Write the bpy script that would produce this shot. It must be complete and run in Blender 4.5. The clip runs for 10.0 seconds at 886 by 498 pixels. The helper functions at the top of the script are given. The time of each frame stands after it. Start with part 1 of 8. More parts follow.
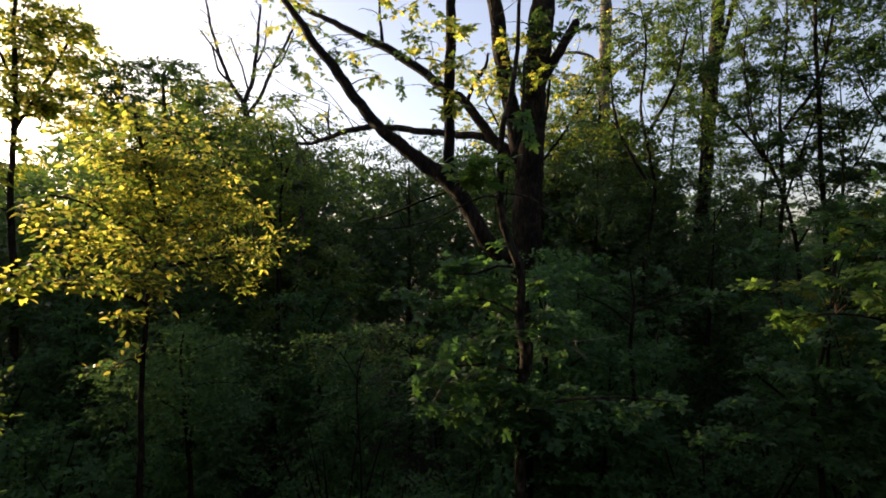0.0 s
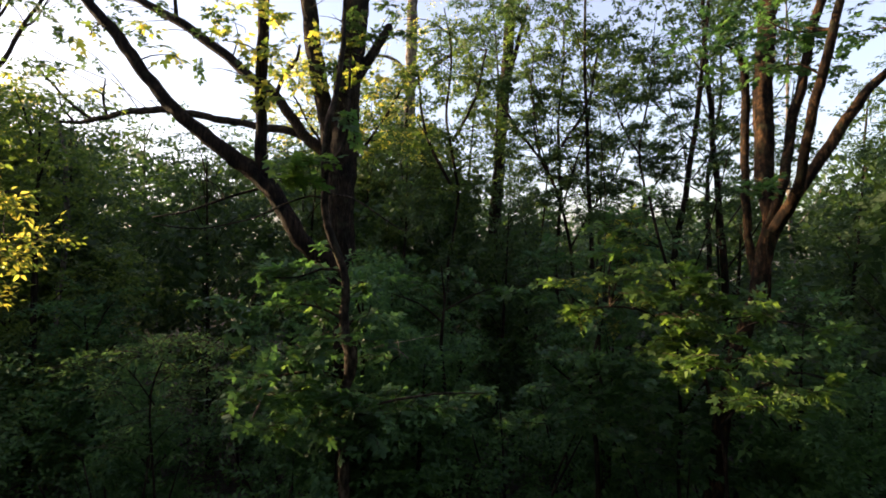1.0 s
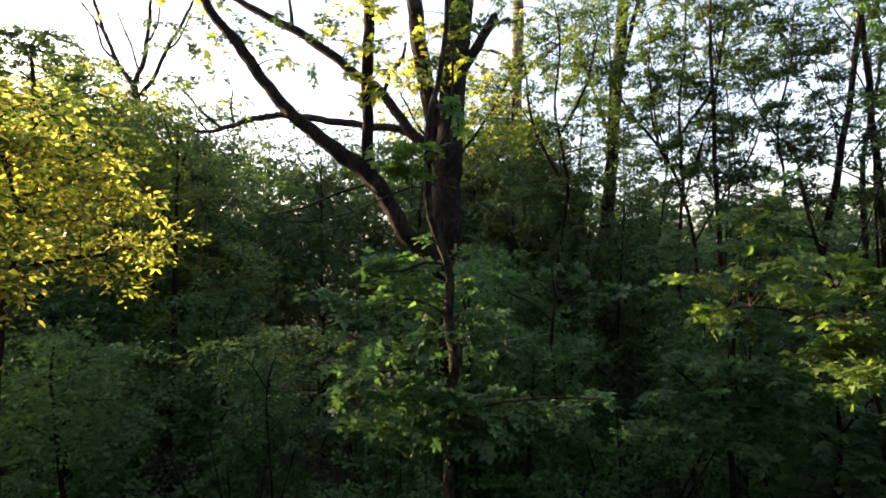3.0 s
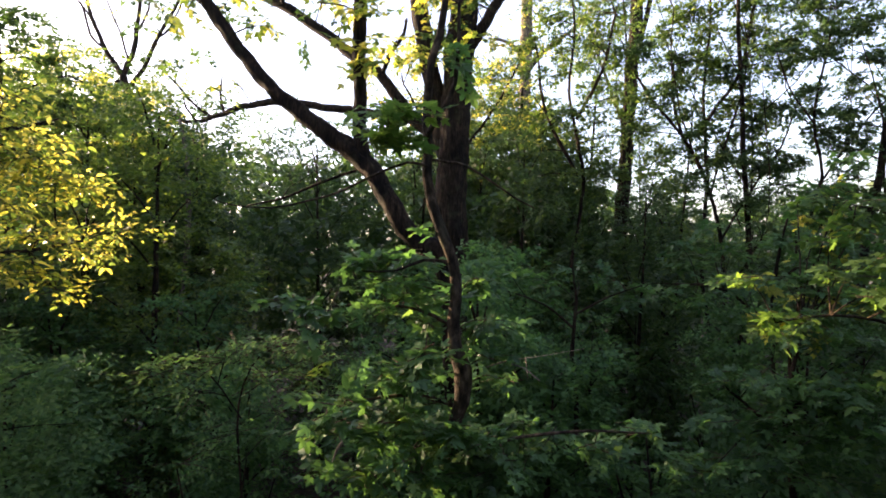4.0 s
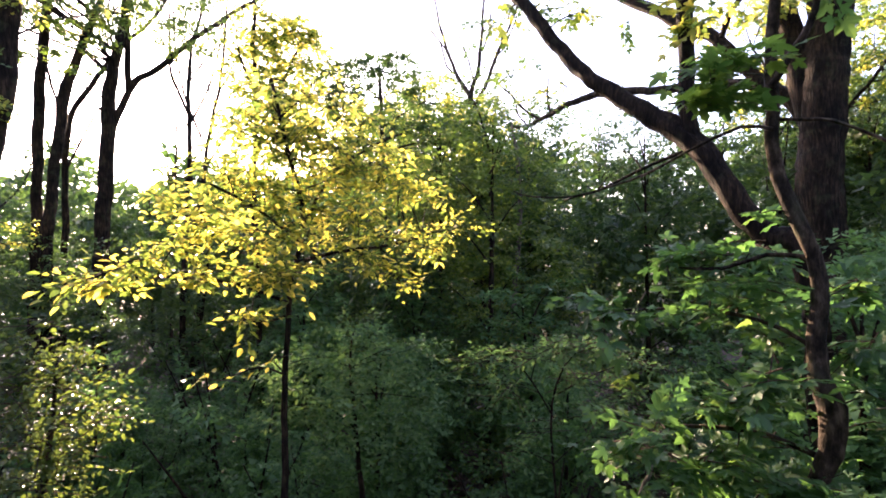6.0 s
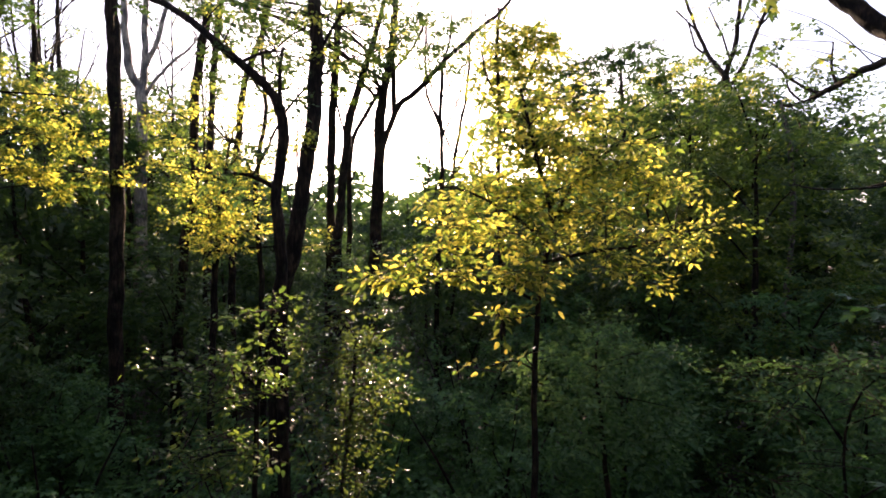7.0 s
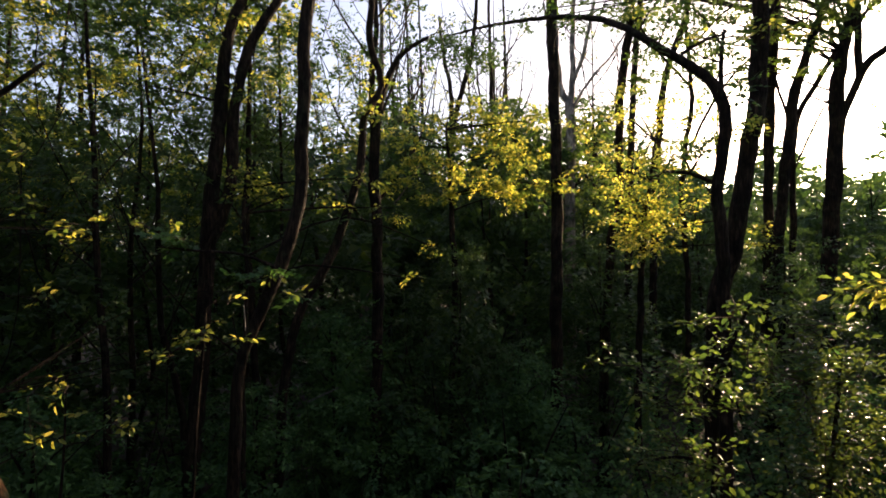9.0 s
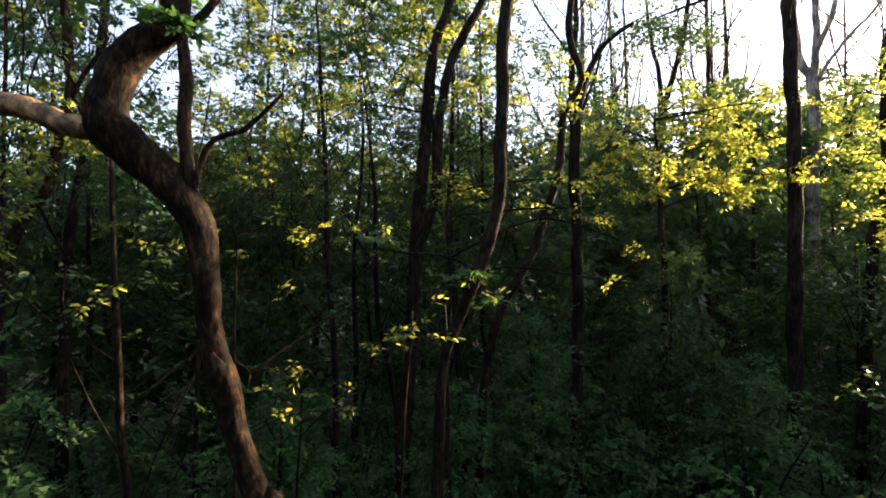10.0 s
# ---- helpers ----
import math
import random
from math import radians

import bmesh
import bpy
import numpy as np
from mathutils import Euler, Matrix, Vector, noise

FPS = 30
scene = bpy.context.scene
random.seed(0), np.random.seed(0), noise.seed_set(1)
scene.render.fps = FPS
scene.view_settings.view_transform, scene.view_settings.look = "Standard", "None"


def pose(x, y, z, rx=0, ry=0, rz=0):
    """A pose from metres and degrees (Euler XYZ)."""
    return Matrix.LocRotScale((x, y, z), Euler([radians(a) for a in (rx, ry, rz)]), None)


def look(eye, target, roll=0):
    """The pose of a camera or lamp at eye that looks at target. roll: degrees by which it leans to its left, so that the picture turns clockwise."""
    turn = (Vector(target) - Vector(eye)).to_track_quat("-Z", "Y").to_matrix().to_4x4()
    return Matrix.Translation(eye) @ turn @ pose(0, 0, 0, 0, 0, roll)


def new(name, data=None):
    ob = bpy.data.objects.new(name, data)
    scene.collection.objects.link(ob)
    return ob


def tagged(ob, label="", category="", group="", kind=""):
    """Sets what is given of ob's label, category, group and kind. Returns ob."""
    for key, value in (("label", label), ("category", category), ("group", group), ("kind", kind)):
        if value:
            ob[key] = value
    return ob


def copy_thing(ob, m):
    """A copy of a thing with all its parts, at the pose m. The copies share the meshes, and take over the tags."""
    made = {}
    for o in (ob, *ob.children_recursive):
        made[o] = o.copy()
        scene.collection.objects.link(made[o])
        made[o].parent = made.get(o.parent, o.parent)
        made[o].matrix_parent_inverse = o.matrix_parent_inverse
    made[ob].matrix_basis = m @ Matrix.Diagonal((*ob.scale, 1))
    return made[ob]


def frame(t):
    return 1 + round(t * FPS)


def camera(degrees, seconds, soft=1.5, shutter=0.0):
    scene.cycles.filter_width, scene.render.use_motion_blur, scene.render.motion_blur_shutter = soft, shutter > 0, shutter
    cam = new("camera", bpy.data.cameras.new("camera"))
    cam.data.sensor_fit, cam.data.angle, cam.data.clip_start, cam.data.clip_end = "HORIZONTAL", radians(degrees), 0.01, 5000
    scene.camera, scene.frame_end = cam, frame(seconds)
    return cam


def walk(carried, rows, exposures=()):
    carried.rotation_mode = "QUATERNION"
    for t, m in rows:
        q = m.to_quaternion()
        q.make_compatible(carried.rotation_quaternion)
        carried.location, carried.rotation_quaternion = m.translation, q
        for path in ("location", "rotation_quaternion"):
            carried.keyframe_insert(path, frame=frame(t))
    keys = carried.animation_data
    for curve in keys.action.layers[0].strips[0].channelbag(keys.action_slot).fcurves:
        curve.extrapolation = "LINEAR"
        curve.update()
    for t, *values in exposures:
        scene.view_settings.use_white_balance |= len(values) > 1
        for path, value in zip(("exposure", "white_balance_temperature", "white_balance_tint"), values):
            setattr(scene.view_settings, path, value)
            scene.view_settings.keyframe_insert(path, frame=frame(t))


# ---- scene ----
cam = camera(79.3, 10.0, soft=1.8)
PATH = [
    (0.0, pose(0.000, 0.000, 6.000, 90.00, 0.00, 0.00)),
    (0.5, pose(-0.140, 0.084, 6.014, 89.90, -0.20, -13.10)),
    (1.0, pose(-0.196, 0.119, 6.038, 89.90, -0.30, -20.90)),
    (1.5, pose(-0.228, 0.112, 6.038, 89.80, -0.20, -14.20)),
    (2.0, pose(-0.221, 0.045, 6.021, 89.60, 0.00, -10.00)),
    (2.5, pose(-0.182, 0.091, 6.000, 89.70, 0.10, -9.60)),
    (4.0, pose(0.084, 1.488, 5.937, 89.60, 0.10, -8.90)),
    (4.5, pose(0.147, 1.778, 5.902, 89.50, 0.10, -8.70)),
    (5.0, pose(0.189, 1.901, 5.895, 89.40, 0.20, -6.20)),
    (5.5, pose(0.217, 1.957, 5.912, 89.40, 0.40, 8.50)),
    (6.0, pose(0.224, 1.946, 5.905, 89.60, 0.80, 25.80)),
    (7.5, pose(0.178, 1.673, 5.941, 90.10, 1.20, 60.70)),
    (8.0, pose(0.147, 1.572, 5.962, 90.30, 1.30, 71.40)),
    (8.5, pose(0.108, 1.491, 5.968, 90.40, 1.30, 82.30)),
    (9.0, pose(0.052, 1.466, 5.976, 90.50, 1.20, 92.40)),
    (9.5, pose(-0.014, 1.466, 5.989, 90.70, 1.20, 103.30)),
    (10.0, pose(-0.077, 1.466, 6.000, 90.92, 1.00, 113.65)),
]

EXPOSURES = [(0.0, 1.3, 6500, 18), (1.0, 1.9, 6500, 20), (2.5, 2.4, 6500, 20), (4.0, 2.72, 6350, 23), (4.5, 2.98, 6200, 25), (6.0, 3.15, 6050, 32), (7.5, 1.58, 6350, 27), (8.2, 1.5, 6500, 24), (9.0, 1.5, 6500, 21), (9.5, 1.75, 6350, 20), (10.0, 2.42, 6200, 21)]
walk(cam, PATH, EXPOSURES)

# ---- light: a low evening sun ahead on the left, clear sky ----
SUN_AZ, SUN_EL = 54.6, 11.5          # degrees to the left of +y, and above the horizon
sun_way = Vector((-math.sin(radians(SUN_AZ)) * math.cos(radians(SUN_EL)),
                  math.cos(radians(SUN_AZ)) * math.cos(radians(SUN_EL)), math.sin(radians(SUN_EL))))
sky_world = bpy.data.worlds.new("evening_sky")
scene.world = sky_world
sky_world.use_nodes = True
wn = sky_world.node_tree
wn.nodes.clear()
sky = wn.nodes.new("ShaderNodeTexSky")
sky.sky_type, sky.sun_disc = "NISHITA", False
sky.sun_elevation, sky.sun_rotation = radians(SUN_EL), radians(-SUN_AZ)
sky.air_density, sky.dust_density, sky.ozone_density = 1.0, 2.2, 1.5
back = wn.nodes.new("ShaderNodeBackground")
back.inputs["Strength"].default_value = 0.065
wout = wn.nodes.new("ShaderNodeOutputWorld")
pale = wn.nodes.new("ShaderNodeHueSaturation")      # thin evening haze takes the depth out of the blue
pale.inputs["Saturation"].default_value, pale.inputs["Value"].default_value = 0.80, 1.75
wn.links.new(sky.outputs["Color"], pale.inputs["Color"])
veil = wn.nodes.new("ShaderNodeMixRGB")             # and spreads an even pale light over the whole sky
veil.blend_type = "ADD"
veil.inputs["Fac"].default_value, veil.inputs["Color2"].default_value = 1.0, (0.55, 0.48, 0.6, 1)
wn.links.new(pale.outputs["Color"], veil.inputs["Color1"])
wn.links.new(veil.outputs["Color"], back.inputs["Color"])
wn.links.new(back.outputs["Background"], wout.inputs["Surface"])
sun_data = bpy.data.lights.new("sun", "SUN")
sun_data.energy, sun_data.angle, sun_data.color = 5.0, radians(0.53), (1.0, 0.77, 0.45)
sun = new("sun", sun_data)
sun.matrix_world = look(sun_way * 100, (0, 0, 0))


# ---- materials ----
def nodes_of(name):
    m = bpy.data.materials.new(name)
    m.use_nodes = True
    n = m.node_tree
    n.nodes.clear()
    out = n.nodes.new("ShaderNodeOutputMaterial")
    return m, n, out


def ramp(n, stops):
    r = n.nodes.new("ShaderNodeValToRGB")
    e = r.color_ramp.elements
    while len(e) < len(stops):
        e.new(0.5)
    for k, (p, c) in zip(e, stops):
        k.position, k.color = p, (*c, 1)
    return r


def bark_material(name, dark, mid, light, moss=0.0, scale=1.0, stretch=0.16, mottle=3.1, depth=0.035):
    """Furrowed bark: ridges stretched along the stem, blotches of lichen."""
    m, n, out = nodes_of(name)
    L = n.links
    tc = n.nodes.new("ShaderNodeTexCoord")
    mp = n.nodes.new("ShaderNodeMapping")
    mp.inputs["Scale"].default_value = (1, 1, stretch)
    L.new(tc.outputs["Object"], mp.inputs["Vector"])
    furrow = n.nodes.new("ShaderNodeTexNoise")
    furrow.inputs["Scale"].default_value = 30 * scale
    furrow.inputs["Detail"].default_value = 5
    furrow.inputs["Roughness"].default_value = 0.65
    L.new(mp.outputs["Vector"], furrow.inputs["Vector"])
    blotch = n.nodes.new("ShaderNodeTexNoise")
    blotch.inputs["Scale"].default_value = mottle
    blotch.inputs["Detail"].default_value = 6
    L.new(tc.outputs["Object"], blotch.inputs["Vector"])
    c1 = ramp(n, [(0.38, dark), (0.52, mid), (0.66, light)])
    L.new(furrow.outputs["Fac"], c1.inputs["Fac"])
    c2 = ramp(n, [(0.40, (0.42, 0.42, 0.43)), (0.62, (1.35, 1.25, 1.1))])
    L.new(blotch.outputs["Fac"], c2.inputs["Fac"])
    mul = n.nodes.new("ShaderNodeMixRGB")
    mul.blend_type = "MULTIPLY"
    mul.inputs["Fac"].default_value = 1.0
    L.new(c1.outputs["Color"], mul.inputs["Color1"])
    L.new(c2.outputs["Color"], mul.inputs["Color2"])
    mos = n.nodes.new("ShaderNodeTexNoise")
    mos.inputs["Scale"].default_value = 7.0
    mos.inputs["Detail"].default_value = 8
    L.new(tc.outputs["Object"], mos.inputs["Vector"])
    mr = ramp(n, [(0.55, (0, 0, 0)), (0.7, (moss, moss, moss))])
    L.new(mos.outputs["Fac"], mr.inputs["Fac"])
    mm = n.nodes.new("ShaderNodeMixRGB")
    L.new(mr.outputs["Color"], mm.inputs["Fac"])
    L.new(mul.outputs["Color"], mm.inputs["Color1"])
    mm.inputs["Color2"].default_value = (0.11, 0.13, 0.06, 1)
    bump = n.nodes.new("ShaderNodeBump")
    bump.inputs["Strength"].default_value = 0.9
    bump.inputs["Distance"].default_value = depth
    L.new(furrow.outputs["Fac"], bump.inputs["Height"])
    p = n.nodes.new("ShaderNodeBsdfPrincipled")
    p.inputs["Roughness"].default_value = 0.88
    p.inputs["Specular IOR Level"].default_value = 0.12
    L.new(mm.outputs["Color"], p.inputs["Base Color"])
    L.new(bump.outputs["Normal"], p.inputs["Normal"])
    L.new(p.outputs["BSDF"], out.inputs["Surface"])
    return m


def leaf_material(name, stops, glow, gloss=0.42, thin=0.45):
    """Thin leaves: a waxy upper side that also lets light through, each one its own shade."""
    m, n, out = nodes_of(name)
    L = n.links
    geo = n.nodes.new("ShaderNodeNewGeometry")
    c = ramp(n, stops)
    L.new(geo.outputs["Random Per Island"], c.inputs["Fac"])
    tc = n.nodes.new("ShaderNodeTexCoord")
    no = n.nodes.new("ShaderNodeTexNoise")
    no.inputs["Scale"].default_value = 1.3
    no.inputs["Detail"].default_value = 3
    L.new(tc.outputs["Object"], no.inputs["Vector"])
    v = ramp(n, [(0.35, (0.7, 0.75, 0.8)), (0.65, (1.25, 1.2, 0.95))])
    L.new(no.outputs["Fac"], v.inputs["Fac"])
    mul = n.nodes.new("ShaderNodeMixRGB")
    mul.blend_type = "MULTIPLY"
    mul.inputs["Fac"].default_value = 1.0
    L.new(c.outputs["Color"], mul.inputs["Color1"])
    L.new(v.outputs["Color"], mul.inputs["Color2"])
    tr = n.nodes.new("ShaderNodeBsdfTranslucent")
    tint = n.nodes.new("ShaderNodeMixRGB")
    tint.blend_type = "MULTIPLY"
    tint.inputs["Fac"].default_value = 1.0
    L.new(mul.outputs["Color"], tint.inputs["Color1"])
    # glow lifts the transmitted colour above the leaf's own, so leaves look backlit
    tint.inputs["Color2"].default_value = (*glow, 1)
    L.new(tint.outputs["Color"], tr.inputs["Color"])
    p = n.nodes.new("ShaderNodeBsdfPrincipled")
    p.inputs["Roughness"].default_value = gloss
    p.inputs["Specular IOR Level"].default_value = 0.28
    L.new(mul.outputs["Color"], p.inputs["Base Color"])
    mix = n.nodes.new("ShaderNodeMixShader")
    mix.inputs["Fac"].default_value = thin
    L.new(p.outputs["BSDF"], mix.inputs[1])
    L.new(tr.outputs["BSDF"], mix.inputs[2])
    L.new(mix.outputs["Shader"], out.inputs["Surface"])
    return m


def ground_material():
    m, n, out = nodes_of("leaf_litter")
    L = n.links
    tc = n.nodes.new("ShaderNodeTexCoord")
    a = n.nodes.new("ShaderNodeTexNoise")
    a.inputs["Scale"].default_value = 9.0
    a.inputs["Detail"].default_value = 8
    b = n.nodes.new("ShaderNodeTexVoronoi")
    b.inputs["Scale"].default_value = 11.0
    for q in (a, b):
        L.new(tc.outputs["Object"], q.inputs["Vector"])
    c = ramp(n, [(0.3, (0.025, 0.018, 0.012)), (0.5, (0.06, 0.042, 0.026)), (0.7, (0.05, 0.06, 0.025))])
    L.new(a.outputs["Fac"], c.inputs["Fac"])
    mul = n.nodes.new("ShaderNodeMixRGB")
    mul.blend_type = "MULTIPLY"
    mul.inputs["Fac"].default_value = 0.5
    L.new(c.outputs["Color"], mul.inputs["Color1"])
    L.new(b.outputs["Color"], mul.inputs["Color2"])
    bump = n.nodes.new("ShaderNodeBump")
    bump.inputs["Distance"].default_value = 0.04
    L.new(b.outputs["Distance"], bump.inputs["Height"])
    p = n.nodes.new("ShaderNodeBsdfPrincipled")
    p.inputs["Roughness"].default_value = 0.9
    L.new(mul.outputs["Color"], p.inputs["Base Color"])
    L.new(bump.outputs["Normal"], p.inputs["Normal"])
    L.new(p.outputs["BSDF"], out.inputs["Surface"])
    return m


BARK = bark_material("grey_brown_bark", (0.050, 0.044, 0.039), (0.138, 0.122, 0.107), (0.245, 0.22, 0.195), 0.4, 1.0, 0.24, 4.0, 0.025)
# bark colours darkened below real bark to hold the shade on backlit stems
BARK_SHADED = bark_material("shaded_bark", (0.007, 0.005, 0.0035), (0.022, 0.015, 0.0105), (0.050, 0.034, 0.024), 0.15)
BARK_BACKLIT = bark_material("backlit_bark", (0.005, 0.0034, 0.0025), (0.015, 0.010, 0.007), (0.040, 0.026, 0.017), 0.1)
# warm brown, with the shade on these trunks put into its dark tones
BARK_WARM = bark_material("warm_brown_shaded_bark", (0.006, 0.004, 0.0025), (0.021, 0.0122, 0.0065), (0.078, 0.044, 0.022), 0.15, 0.8, 0.4, 4.0, 0.02)
BARK_SLIM = bark_material("young_grey_bark", (0.012, 0.009, 0.0065), (0.040, 0.030, 0.022), (0.100, 0.078, 0.058), 0.15, 0.8, 0.4, 4.0, 0.02)
BARK_PALE = bark_material("pale_dead_wood", (0.14, 0.125, 0.105), (0.28, 0.25, 0.22), (0.42, 0.39, 0.34), 0.1)
# bare wood with the orange of the low sun put into its tan
WOOD_BARE = bark_material("sunlit_bare_wood", (0.24, 0.145, 0.075), (0.40, 0.255, 0.14), (0.52, 0.36, 0.21), 0.0, 0.7, 0.3, 9.0, 0.03)
TWIG = bark_material("twig_bark", (0.04, 0.032, 0.025), (0.085, 0.065, 0.05), (0.13, 0.10, 0.08), 0.2, 2.0)
LEAF_MAPLE = leaf_material("maple_leaf", [(0.0, (0.035, 0.079, 0.035)), (0.5, (0.051, 0.112, 0.045)), (0.9, (0.073, 0.146, 0.054)), (1.0, (0.106, 0.166, 0.056))], (1.9, 2.0, 1.15), 0.38, 0.46)
# sun painted in: dark and gold leaf tones mixed, strong yellow glow
LEAF_SUNLIT = leaf_material("sunlit_leaf", [(0.0, (0.019, 0.040, 0.013)), (0.40, (0.046, 0.080, 0.022)), (0.70, (0.134, 0.166, 0.042)), (1.0, (0.185, 0.200, 0.066))], (6.0, 4.65, 2.5), 0.36, 0.6)
LEAF_SHRUB = leaf_material("shrub_leaf", [(0.0, (0.039, 0.088, 0.036)), (0.6, (0.062, 0.137, 0.050)), (1.0, (0.095, 0.189, 0.064))], (1.9, 1.9, 1.3), 0.65, 0.4)
LEAF_CANOPY = leaf_material("canopy_leaf", [(0.0, (0.025, 0.052, 0.022)), (0.6, (0.038, 0.074, 0.027)), (1.0, (0.063, 0.101, 0.032))], (2.0, 2.0, 1.2), 0.5, 0.42)
LEAF_OLIVE = leaf_material("olive_leaf", [(0.0, (0.034, 0.064, 0.020)), (0.6, (0.058, 0.098, 0.028)), (1.0, (0.104, 0.138, 0.040))], (2.8, 2.7, 1.4), 0.45, 0.45)
# maple leaf with sunlight put into its colour and glow
LEAF_LIT = leaf_material("lit_maple_leaf", [(0.0, (0.032, 0.070, 0.024)), (0.5, (0.054, 0.104, 0.030)), (1.0, (0.098, 0.156, 0.042))], (2.6, 2.6, 1.3), 0.48, 0.46)
# grey-green, its colour lightened for sun glare and lit leaf tops
LEAF_PALE = leaf_material("grey_green_glare_leaf", [(0.0, (0.052, 0.104, 0.046)), (0.6, (0.074, 0.142, 0.060)), (1.0, (0.108, 0.180, 0.074))], (1.8, 1.8, 1.2), 0.75, 0.42)
LEAF_GLOSSY = leaf_material("glossy_shrub_leaf", [(0.0, (0.040, 0.066, 0.022)), (0.6, (0.064, 0.098, 0.030)), (1.0, (0.104, 0.138, 0.044))], (2.6, 2.4, 1.3), 0.22, 0.36)
GROUND = ground_material()


# ---- stems ----
def spline(points, step):
    """Points (x, y, z, r) joined by a smooth curve."""
    p = np.array(points, float)
    q = np.vstack([2 * p[0] - p[1], p, 2 * p[-1] - p[-2]])
    out = []
    for i in range(1, len(q) - 2):
        a, b, c, d = q[i - 1], q[i], q[i + 1], q[i + 2]
        n = max(2, int(np.linalg.norm((c - b)[:3]) / step))
        for t in np.arange(n) / n:
            out.append(0.5 * (2 * b + (c - a) * t + (2 * a - 5 * b + 4 * c - d) * t * t + (3 * b - a - 3 * c + d) * t ** 3))
    out.append(p[-1])
    out = np.array(out)
    out[:, 3] = np.maximum(out[:, 3], p[:, 3].min() * 0.8)
    return out


def tube_arrays(points, sides=9, step=0.22, rough=0.1, seed=0):
    """Vertices and quads of a knotty tube along the points, closed at the tip."""
    c = spline(points, step)
    rng = np.random.default_rng(seed + 11)
    run = np.concatenate([[0], np.cumsum(np.linalg.norm(np.diff(c[:, :3], axis=0), axis=1))])
    for wave, share in ((1.3, 0.30), (0.55, 0.16), (0.25, 0.07)):
        bow = np.stack([np.sin(run * 6.28 / wave * rng.uniform(0.8, 1.25) + rng.uniform(0, 6.28)) for _ in range(3)], -1)
        c[:, :3] += bow * (np.minimum(c[:, 3:4], 0.045) * share * 0.9 * np.minimum(1, run / 0.5)[:, None])
    way = np.gradient(c[:, :3], axis=0)
    way /= np.linalg.norm(way, axis=1)[:, None] + 1e-9
    side = np.cross(way[0], (0.31, 0.9, 0.2))
    rings = []
    lump = rng.uniform(-1, 1, (len(c), sides))
    lump = (lump + np.roll(lump, 1, 0) + 0.6 * np.roll(lump, 1, 1) + np.roll(lump, 2, 0) + np.roll(lump, 3, 0)) / 2.4
    a = np.arange(sides) / sides * 2 * math.pi
    for i in range(len(c)):
        side = side - way[i] * side.dot(way[i])
        side /= np.linalg.norm(side) + 1e-9
        up = np.cross(way[i], side)
        r = c[i, 3] * (1 + rough * lump[i])
        rings.append(c[i, :3] + np.outer(np.cos(a) * r, side) + np.outer(np.sin(a) * r, up))
    v = np.vstack(rings + [c[-1:, :3] + way[-1] * c[-1, 3]])
    n = len(c)
    i, j = np.meshgrid(np.arange(n - 1), np.arange(sides), indexing="ij")
    k = (j + 1) % sides
    quads = np.stack([i * sides + j, i * sides + k, (i + 1) * sides + k, (i + 1) * sides + j], -1).reshape(-1, 4)
    last = (n - 1) * sides
    cap = np.array([[last + s, last + (s + 1) % sides, len(v) - 1, len(v) - 1] for s in range(sides)])
    return v, quads, cap[:, :3]


def mesh_of(name, verts, quads, tris=None, mats=(), index=None, smooth=False):
    me = bpy.data.meshes.new(name)
    tris = np.zeros((0, 3), int) if tris is None else tris
    me.vertices.add(len(verts))
    me.vertices.foreach_set("co", np.asarray(verts, np.float32).ravel())
    quads = np.asarray(quads)
    k = quads.shape[1]
    loops = np.concatenate([quads.ravel(), np.asarray(tris).ravel()]).astype(np.int32)
    me.loops.add(len(loops))
    me.loops.foreach_set("vertex_index", loops)
    starts = np.concatenate([np.arange(len(quads)) * k, len(quads) * k + np.arange(len(tris)) * 3]).astype(np.int32)
    me.polygons.add(len(starts))
    me.polygons.foreach_set("loop_start", starts)
    if index is not None:
        me.polygons.foreach_set("material_index", np.asarray(index, np.int32))
    if smooth:
        me.polygons.foreach_set("use_smooth", np.ones(len(starts), bool))
    for m in mats:
        me.materials.append(m)
    me.update(calc_edges=True)
    return me


def part(name, me, parent, label=""):
    ob = new(name, me)
    ob.parent = parent
    return tagged(ob, label)


def stem_part(name, points, mat, parent, sides=10, step=0.2, rough=0.1, seed=0, label=""):
    v, q, t = tube_arrays(points, sides, step, rough, seed)
    return part(name, mesh_of(name, v, q, t, [mat], smooth=True), parent, label)


